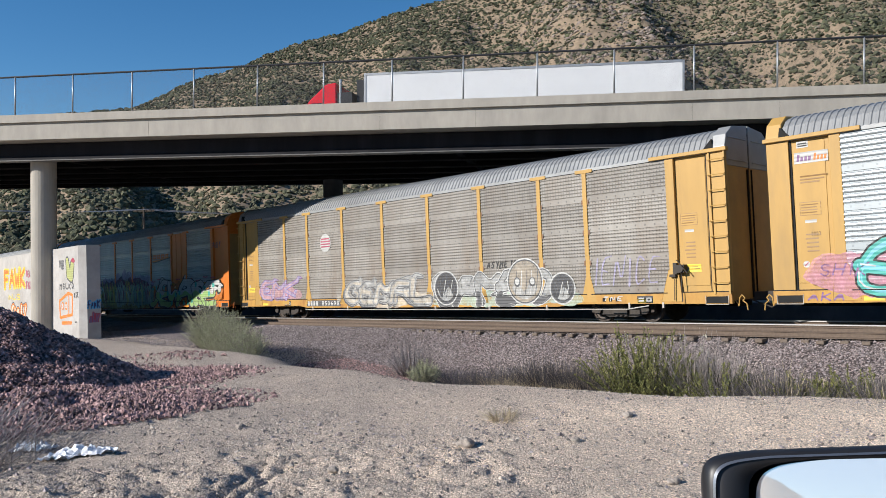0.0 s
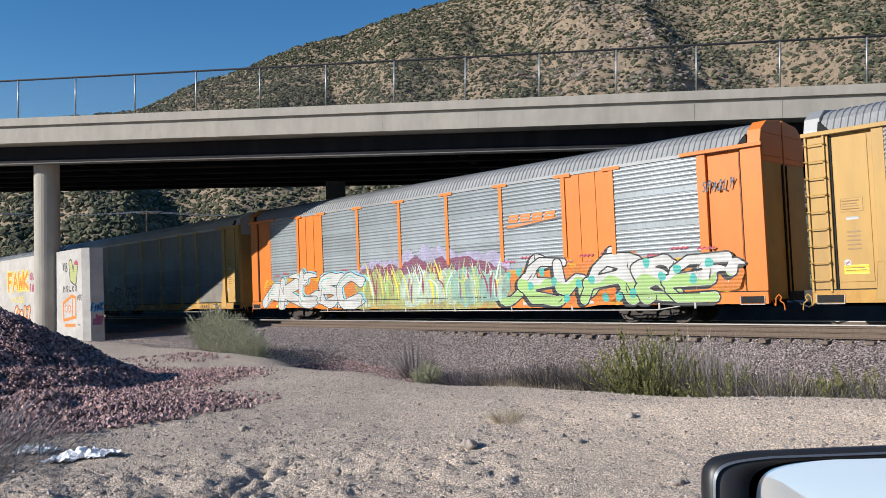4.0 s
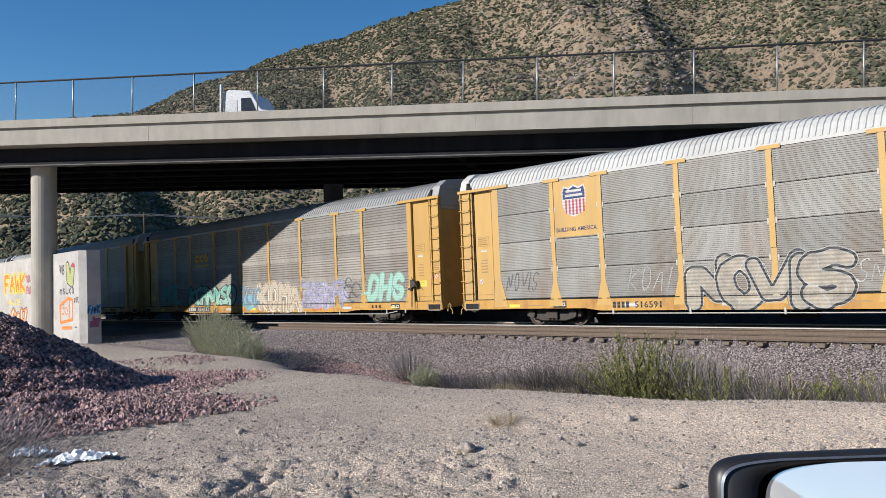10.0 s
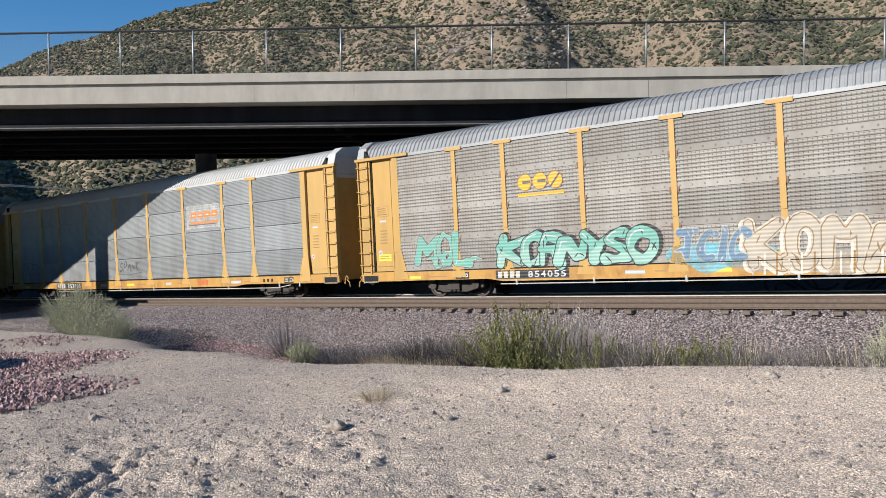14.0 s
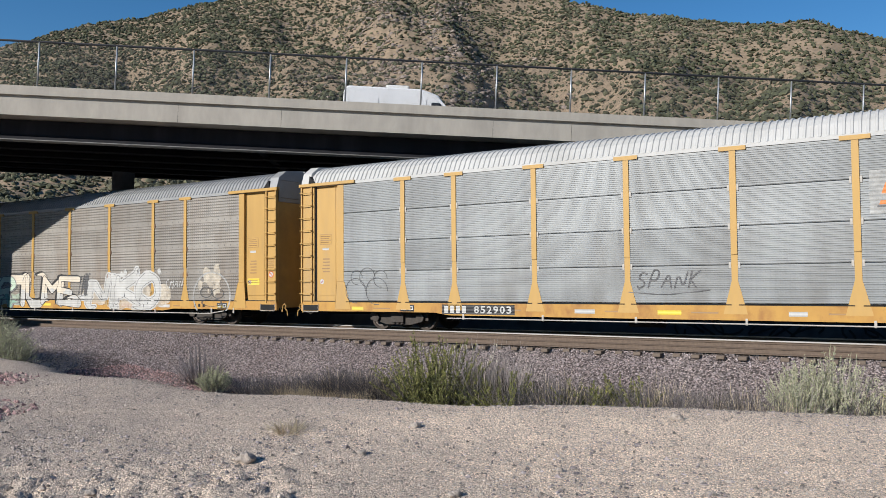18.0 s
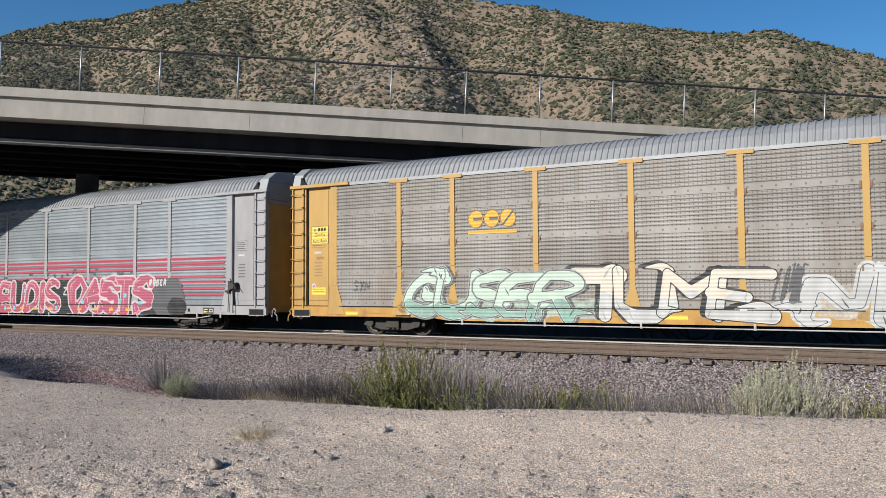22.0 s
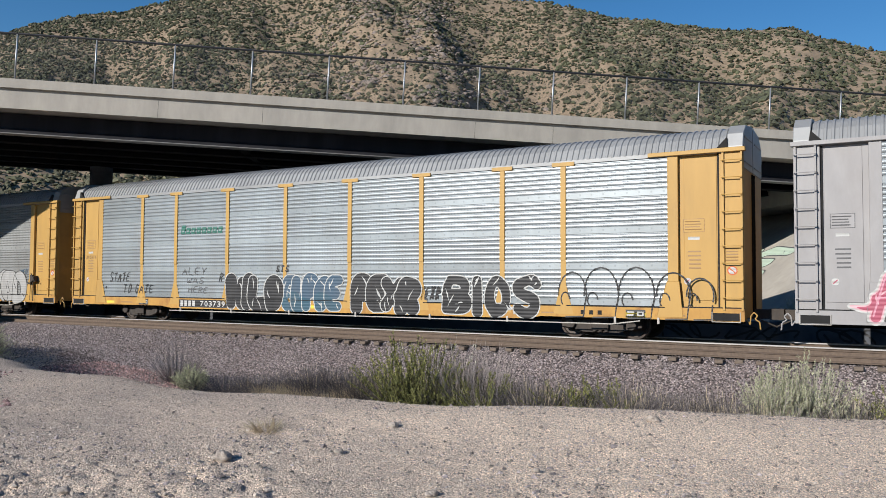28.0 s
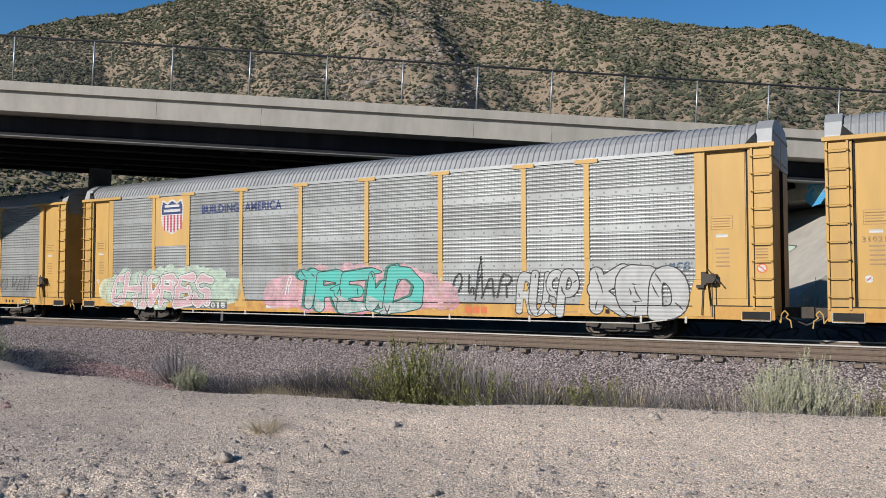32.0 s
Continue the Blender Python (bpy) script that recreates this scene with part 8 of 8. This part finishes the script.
shrub("dry_plant", 5.62, 6.28, 0.24, 0.42, "straw", 50, "small dry plant on the sand")
for k in range(26):
    rr = random.Random(100 + k)
    shrub("grass_tuft", rr.uniform(-1.5, 15), rr.uniform(15.2, 16.6), rr.uniform(0.45, 0.85), 0.6, "straw", 60 + k, STRAW)
for k, s in enumerate((10.6, 10.1, 9.7, 9.3, 8.7, 0.6, 0.2)):
    weed(s, 16.4, 2.1 if s > 2 else 2.0, 90 + k)


# ---- litter, dry branches and lone stones on the sand ----
def make_litter():
    def crumpled(name, x, y, w, d, seed, material, label):
        n = 26
        u, v = np.meshgrid(np.linspace(-0.5, 0.5, n), np.linspace(-0.5, 0.5, n), indexing="ij")
        rr = np.hypot(u, v) * 2
        edge = 1 - 0.25 * fractal(np.arctan2(v, u) * 1.5, rr * 0 + seed, 2, seed)
        X, Y = x + u * w * edge, y + v * d * edge
        S, P = X * TH.x + Y * TH.y, X * NH.x + Y * NH.y
        Z = ground_z(S, P) + 0.012 + 0.09 * np.abs(fractal(u * 11, v * 11, 3, seed)) * (1.1 - rr * 0.5)
        me = mesh_arrays(name, np.stack((X, Y, Z), 2).reshape(-1, 3), grid_faces(n, n), material, False)
        ob = new(name, me)
        md = ob.modifiers.new("thick", "SOLIDIFY")
        md.thickness = 0.002
        tagged(ob, label, "litter")
    crumpled("plastic_sheet", -3.45, 7.6, 0.55, 0.4, 3, M_PLASTIC, "crumpled white plastic sheet lying on the sand")
    crumpled("plastic_bag", -4.12, 7.95, 0.34, 0.3, 5, M_PLASTIC, "small crumpled white plastic bag")
    rng = np.random.default_rng(77)
    for x, y, h, w, sd in ((-4.5, 7.9, 0.45, 1.2, 1), (-5.1, 8.0, 0.75, 1.4, 2), (-4.3, 7.2, 0.35, 1.1, 3), (-4.9, 7.2, 0.8, 1.2, 4)):
        s, p = x * TH.x + y * TH.y, x * NH.x + y * NH.y
        br = thing("dry_branches", Matrix.Translation((x, y, float(ground_z(s, p)))), "tangle of dry branches on the ground", "branches")
        v, f, c = stalks(np.random.default_rng(sd), 260, h, w, 0.008, 0.8, 0.0, 5, 0.2, 0.5)
        part("twiggery", mesh_arrays("twiggery", v, f, M_STEM), M_STEM, br)
    for x, y, r, sd in ((1.865, 8.085, 0.055, 1), (0.188, 7.294, 0.075, 2), (-0.9, 6.4, 0.04, 3), (1.2, 7.25, 0.04, 4), (2.6, 6.1, 0.03, 5), (3.4, 5.2, 0.026, 6), (-2.2, 8.6, 0.05, 7), (3.9, 6.6, 0.035, 8), (2.2, 4.6, 0.026, 9), (-1.7, 5.2, 0.05, 10), (1.6, 5.6, 0.045, 11), (4.4, 7.4, 0.06, 12)):
        bm = bmesh.new()
        bmesh.ops.create_icosphere(bm, subdivisions=3, radius=r)
        for v in bm.verts:
            v.co *= 1 + 0.55 * noise.noise(v.co * 16 + Vector((sd, 0, 0))) + 0.2 * noise.noise(v.co * 45)
            v.co.z *= 0.62
        s, p = x * TH.x + y * TH.y, x * NH.x + y * NH.y
        solid("stone", bm, M_LONE, "loose grey stone on the sand", "stone", Matrix.Translation((x, y, float(ground_z(s, p)) + r * 0.35)), "loose stones")


M_PLASTIC = mat("white_plastic", (0.74, 0.75, 0.78), (0.62, 0.64, 0.68), 9, 0.4)
M_LONE = mat("grey_stone", (0.38, 0.33, 0.285), (0.24, 0.205, 0.175), 18, 0.9, bump=0.5)
make_litter()

# ---- the parked car's wing mirror ----
M_SHELL = mat("black_plastic", (0.012, 0.012, 0.014), (0.018, 0.018, 0.02), 30, 0.42)
M_TRIM = mat("satin_trim", (0.34, 0.35, 0.37), (0.28, 0.29, 0.31), 30, 0.3, 0.8)
# white diffuse share of the mirror imitates the bright sky it reflects
M_MIRROR = mat("dusty_mirror_glass", (0.95, 0.95, 0.95), (0.92, 0.92, 0.92), 2, 0.02, 0.6)
M_GLASS = mat("dark_glass", (0.02, 0.024, 0.03), (0.02, 0.022, 0.026), 2, 0.08)
M_TYRE = mat("tyre_rubber", (0.02, 0.02, 0.02), (0.028, 0.027, 0.026), 20, 0.9)
M_CARBODY = mat("dark_car_paint", (0.02, 0.021, 0.024), (0.024, 0.025, 0.028), 5, 0.3)


def make_mirror():
    eye = Vector((0.309, 0.465, -0.2145))
    m = Matrix.Translation(eye) @ pose(0, 0, 0, -13, 0, -5)
    size = Matrix.Scale(0.75, 4)
    mir = thing("parked_car", m, "dark parked car seen only by its wing mirror", "car")

    def ring(w, h, y, k=7.0, n=96, dx=0.0, dz=0.0):
        pts = []
        for i in range(n):
            a = i * math.tau / n
            c, s = math.cos(a), math.sin(a)
            px = dx + w / 2 * math.copysign(abs(c) ** (2 / k), c)
            pts.append((px, y, dz + h / 2 * math.copysign(abs(s) ** (2 / k), s) - 0.013 * (px / 0.2) ** 2))
        return pts
    bm = bmesh.new()
    shells = [ring(0.32, 0.19, 0.06, 6), ring(0.385, 0.240, 0.03, 9), ring(0.402, 0.254, 0.005, 22), ring(0.406, 0.258, -0.012, 24), ring(0.398, 0.250, -0.022, 20), ring(0.362, 0.238, -0.023, 15, dx=0.010), ring(0.356, 0.232, -0.010, 15, dx=0.010)]
    loops = [[bm.verts.new(p) for p in r] for r in shells]
    for a, b in zip(loops, loops[1:]):
        for i in range(96):
            bm.faces.new((a[i], a[(i + 1) % 96], b[(i + 1) % 96], b[i]))
    bm.faces.new(loops[0])
    bm.transform(size)
    house = part("mirror_housing", bm, M_SHELL, mir, "black plastic housing", smooth=True)
    bm = bmesh.new()
    lip = [[bm.verts.new(q) for q in ring(w, h, y, 20)] for w, h, y in ((0.396, 0.2475, -0.0226), (0.393, 0.2440, -0.0246))]
    for i in range(96):
        bm.faces.new((lip[0][i], lip[0][(i + 1) % 96], lip[1][(i + 1) % 96], lip[1][i]))
    bm.transform(size)
    part("trim_line", bm, M_TRIM, house, "thin satin trim round the edge", smooth=True)
    bm = bmesh.new()
    rings = [[bm.verts.new((x * k, -0.006 + 0.0015 * k * k, z * k)) for x, _, z in ring(0.354, 0.238, 0, 13)] for k in (1.0, 0.88, 0.76, 0.64, 0.52, 0.4, 0.28, 0.16, 0.06)]
    for a, b in zip(rings, rings[1:]):
        for i in range(96):
            bm.faces.new((a[i], a[(i + 1) % 96], b[(i + 1) % 96], b[i]))
    bm.faces.new(rings[-1])
    bm.transform(size)
    part("mirror_glass", bm, M_MIRROR, house, "bright mirror glass", smooth=True, m=pose(0.010, -0.0145, 0, 3, 0, -4))
    # the car itself stands beside and behind, built in the place's own axes
    back = m.inverted()
    bm = bmesh.new()
    bm_tube(bm, (0.40, 0.50, -0.27), (0.78, 0.52, -0.46), 0.03, 12)
    part("mirror_arm", bm, M_SHELL, mir, m=back)
    bm = bmesh.new()
    bm_prism(bm, [(-2.75, -1.25), (-2.78, -0.66), (-2.5, -0.53), (0.85, -0.52), (1.5, -0.62), (1.95, -0.80), (2.02, -1.25)], 0.74, 2.50, "x")
    body = part("body", bm, M_CARBODY, mir, "dark painted car body", bevel=0.05, m=back)
    bm = bmesh.new()
    bm_prism(bm, [(-2.3, -0.54), (-1.7, -0.05), (-0.1, -0.01), (0.82, -0.54)], 0.84, 2.40, "x")
    part("cabin", bm, M_CARBODY, mir, bevel=0.04, m=back)
    bm = bmesh.new()
    bm_prism(bm, [(-1.85, -0.47), (-1.5, -0.12), (-0.2, -0.08), (0.45, -0.47)], 0.832, 2.408, "x")
    part("side_window", bm, M_GLASS, mir, "dark side glass", m=back)
    bm = bmesh.new()
    bm_prism(bm, [(-0.02, -0.045), (0.76, -0.49), (0.775, -0.475), (-0.005, -0.03)], 0.95, 2.29, "x")
    part("windscreen", bm, M_GLASS, mir, m=back)
    for x in (0.72, 2.30):
        for y in (1.25, -1.75):
            bm = bmesh.new()
            bm_tube(bm, (x, y, -1.19), (x + 0.22, y, -1.19), 0.32, 28)
            w = part("wheel", bm, M_TYRE, mir, m=back)
            bm = bmesh.new()
            bm_tube(bm, (x - 0.006, y, -1.19), (x + 0.226, y, -1.19), 0.20, 20)
            part("rim", bm, M_STEEL, w)


make_mirror()

# ---- vehicles on the bridge ----
M_TRAILER = mat("white_trailer", (0.672, 0.68, 0.689), (0.622, 0.63, 0.647), 0.8, 0.45, stain=(0.554, 0.554, 0.554), stain_scale=0.5, stain_amount=0.3)
M_REDCAB = mat("red_car_paint", (0.60, 0.02, 0.03), (0.54, 0.018, 0.026), 2, 0.25)
ROAD_Z = -0.95
TRAFFIC = []


def wheels(veh, xs, ys, r, w=0.28):
    def tyre():
        bm = bmesh.new()
        bm_tube(bm, (0, -w / 2, 0), (0, w / 2, 0), r, 24)
        bm_tube(bm, (0, -w / 2 - 0.01, 0), (0, w / 2 + 0.01, 0), r * 0.55, 16)
        return mesh_of("wheel", bm, M_TYRE, bevel=0.0)
    me = shared(("tyre", r, w), tyre)
    for x in xs:
        for y in ys:
            part("wheel", me, M_TYRE, veh, m=Matrix.Translation((x, y, r)))


def make_semi():
    v = thing("semi_truck", bridge_pose(0, 9.5, ROAD_Z), "red semi truck pulling a long white box trailer", "truck")
    # x runs to the right; the cab leads at the left
    bm = bmesh.new()
    bm_box(bm, 0, 16.3, -1.28, 1.28, 1.15, 4.12)
    tr = part("trailer", bm, M_TRAILER, v, "white refrigerated trailer", bevel=0.03)
    for x in (0.03, 16.27):
        bm = bmesh.new()
        bm_box(bm, x - 0.05, x + 0.05, -1.31, -1.28, 1.15, 4.13)
        part("corner_post", bm, M_STEEL, tr)
    bm = bmesh.new()
    bm_box(bm, 0, 16.3, -1.30, -1.28, 4.02, 4.14)
    part("top_rail", bm, M_STEEL, tr)
    bm = bmesh.new()
    bm_box(bm, -0.55, 0.0, -0.9, 0.9, 2.3, 3.9)
    part("cooling_unit", bm, M_SHELL, tr, bevel=0.03)
    bm = bmesh.new()
    bm_prism(bm, [(-4.9, 0.6), (-4.95, 1.6), (-3.6, 1.85), (-3.2, 2.75), (-2.2, 3.65), (-1.6, 3.75), (-1.55, 0.6)], -1.2, 1.2)
    cab = part("cab", bm, M_REDCAB, v, "glossy red cab with a sloped roof", bevel=0.06)
    bm = bmesh.new()
    bm_prism(bm, [(-3.35, 1.95), (-3.0, 2.65), (-2.4, 2.65), (-2.4, 1.95)], -1.225, -1.2)
    part("side_window", bm, M_GLASS, cab)
    bm = bmesh.new()
    bm_box(bm, -1.55, -0.75, -1.15, 1.15, 1.2, 3.2)
    part("fairing", bm, M_SHELL, cab, "dark gap fairing")
    bm = bmesh.new()
    bm_tube(bm, (-1.4, -1.1, 1.0), (-1.4, -1.1, 3.9), 0.07, 10)
    part("exhaust", bm, M_STEEL, cab)
    wheels(v, (-4.0, -1.6, -0.4, 13.2, 14.5), (-1.1, 1.1), 0.5)
    TRAFFIC.append((v, lambda t: (-12.7 - 21.0 * t, 9.5)))


def make_van():
    v = thing("panel_van", bridge_pose(0, 5.5, ROAD_Z), "white high-roof panel van with a rooftop unit", "van")
    bm = bmesh.new()
    bm_prism(bm, [(0, 0.35), (0, 2.35), (0.15, 2.62), (3.6, 2.60), (4.35, 2.35), (5.05, 1.45), (5.75, 1.15), (5.9, 0.8), (5.85, 0.35)], -0.98, 0.98)
    body = part("body", bm, M_TRAILER, v, bevel=0.07)
    bm = bmesh.new()
    bm_prism(bm, [(4.02, 1.45), (4.05, 2.0), (4.42, 2.0), (4.92, 1.45)], -0.995, -0.98)
    part("side_window", bm, M_GLASS, body)
    bm = bmesh.new()
    bm_box(bm, 1.9, 3.0, -0.5, 0.5, 2.60, 2.84)
    part("roof_unit", bm, M_WHITE, v, bevel=0.05)
    for x in (0.25, 1.6, 3.8):
        bm = bmesh.new()
        bm_box(bm, x, x + 0.015, -0.990, -0.978, 0.7, 2.1)
        part("panel_seam", bm, M_STEEL, body)
    wheels(v, (1.0, 4.75), (-0.88, 0.88), 0.36, 0.22)
    TRAFFIC.append((v, lambda t: (-7.7 + 21.9 * (t - 17.8), 5.5)))


def make_tractor():
    v = thing("truck_tractor", bridge_pose(0, 5.5, ROAD_Z), "white truck tractor with tall exhausts", "truck")
    bm = bmesh.new()
    bm_prism(bm, [(0, 0.7), (0, 2.85), (0.3, 2.95), (1.4, 2.85), (1.6, 2.6), (1.95, 1.85), (3.9, 1.62), (4.2, 1.3), (4.2, 0.6)], -1.1, 1.1)
    cab = part("cab", bm, M_TRAILER, v, bevel=0.06)
    bm = bmesh.new()
    bm_prism(bm, [(0.95, 1.85), (0.95, 2.5), (1.45, 2.5), (1.75, 1.85)], -1.12, -1.1)
    part("side_window", bm, M_GLASS, cab)
    bm = bmesh.new()
    bm_box(bm, 0.1, 0.75, -1.115, -1.1, 1.0, 2.4)
    part("side_fairing", bm, M_STEEL, cab, "grey sleeper panel")
    bm = bmesh.new()
    bm_box(bm, 2.4, 3.6, -1.112, -1.1, 0.6, 1.1)
    part("wheel_arch", bm, M_SHELL, cab)
    for y in (-1.15, 1.15):
        bm = bmesh.new()
        bm_tube(bm, (-0.1, y, 0.8), (-0.1, y, 3.2), 0.09, 10)
        part("exhaust", bm, M_STEEL, v)
    bm = bmesh.new()
    bm_box(bm, -2.8, 0.0, -0.45, 0.45, 0.75, 1.05)
    part("chassis", bm, M_SHELL, v)
    wheels(v, (-2.2, -0.95, 3.3), (-1.0, 1.0), 0.5)
    TRAFFIC.append((v, lambda t: (-12.9 + 19.8 * (t - 10.3), 5.5)))


make_semi()
make_van()
make_tractor()

# ---- poles and wires beyond the bridge ----
M_POLE = mat("wooden_pole", (0.10, 0.075, 0.055), (0.065, 0.05, 0.038), 6, 0.9)


def make_poles():
    spots = []
    for az, r in ((20.6, 98), (7.2, 110), (33, 100)):
        x, y = -r * math.sin(radians(az)), r * math.cos(radians(az))
        s, p = x * TH.x + y * TH.y, x * NH.x + y * NH.y
        z0 = max(float(ground_z(s, p)), float(hill_z(np.array(az), np.array(float(r))))) - 0.3
        top = r * math.tan(radians(3.55))
        pole = thing("utility_pole", Matrix.Translation((x, y, z0)), "wooden utility pole with a crossarm", "utility pole", "utility poles")
        bm = bmesh.new()
        bm_tube(bm, (0, 0, 0), (0, 0, top - z0), 0.17, 10, 0.12)
        part("post", bm, M_POLE, pole)
        bm = bmesh.new()
        bm_box(bm, -1.2, 1.2, -0.06, 0.06, top - z0 - 0.5, top - z0 - 0.36)
        part("crossarm", bm, M_POLE, pole)
        spots.append(Vector((x, y, top - 0.3)))
    order = (spots[2], spots[0], spots[1])
    for a, b in zip(order, order[1:]):
        for k, off in enumerate((-1.1, -0.5, 0.5, 1.1)):
            bm = bmesh.new()
            pts = []
            for i in range(13):
                u = i / 12
                pts.append(a.lerp(b, u) + Vector((off, 0, 0.1 - 1.1 * 4 * u * (1 - u) * 0.5)))
            for p0, p1 in zip(pts, pts[1:]):
                bm_tube(bm, p0, p1, 0.022, 4)
            solid("overhead_wire", bm, M_STEEL, "thin overhead wire strung between the poles", "wire", None, "overhead wires")


make_poles()


# ---- ridge behind the camera, seen in the mirror ----
def make_back_ridge():
    az = np.linspace(95, 265, 400)
    r = np.linspace(300, 900, 14)
    A, Rr = np.meshgrid(az, r, indexing="ij")
    h = np.clip((Rr - 300) / 300, 0, 1) * (600 * np.interp(A, (95, 170, 183, 184.3, 186, 187.8, 190, 200, 265), (0.15, 0.16, 0.12, 0.10, 0.08, 0.066, 0.05, 0.03, 0.03)) + 2 * fractal(A * 0.9, Rr * 0, 3, 5)) - 6 - 30 * (Rr <= 301)
    X, Y = -Rr * np.sin(np.radians(A)), Rr * np.cos(np.radians(A))
    tagged(new("far_ridge", mesh_arrays("far_ridge", np.stack((X, Y, h), 2).reshape(-1, 3), grid_faces(len(az), len(r)), M_HILL, True)), "low dry ridge in the distance", "hill", kind="structure")


make_back_ridge()


# ---- what moves ----
def train_lead(t):
    """Metres the train has run at t seconds."""
    return SPEED * t + float(np.interp(t, (0, 10, 19, 24.5, 28, 32), (0, 0, 0.10, 0.27, 0.22, 0.0)))


def motions():
    times = [k * 1.0 for k in range(33)]
    for index, car in CARS:
        s0 = 37.94 + (index - 1) * PITCH - LEN / 2
        walk(car, [(t, at_track(s0 - train_lead(t))) for t in times])
    for veh, place in TRAFFIC:
        rows = []
        for k in range(129):
            u, v = place(k * 0.25)
            rows.append((k * 0.25, bridge_pose(min(max(u, -80), 36), v, ROAD_Z)))
        walk(veh, rows)
    step = 2.0 / 30
    n = int(round(32.0 / step))
    for ws, dx in WHEELSETS:
        rows = []
        for k in range(n + 1):
            t = k * step
            rows.append((t, Matrix.Translation((dx, 0, WHEEL_R + RAIL_UP - 0.04)) @ Matrix.Rotation(train_lead(t) / WHEEL_R, 4, "Y")))
        walk(ws, rows)


motions()
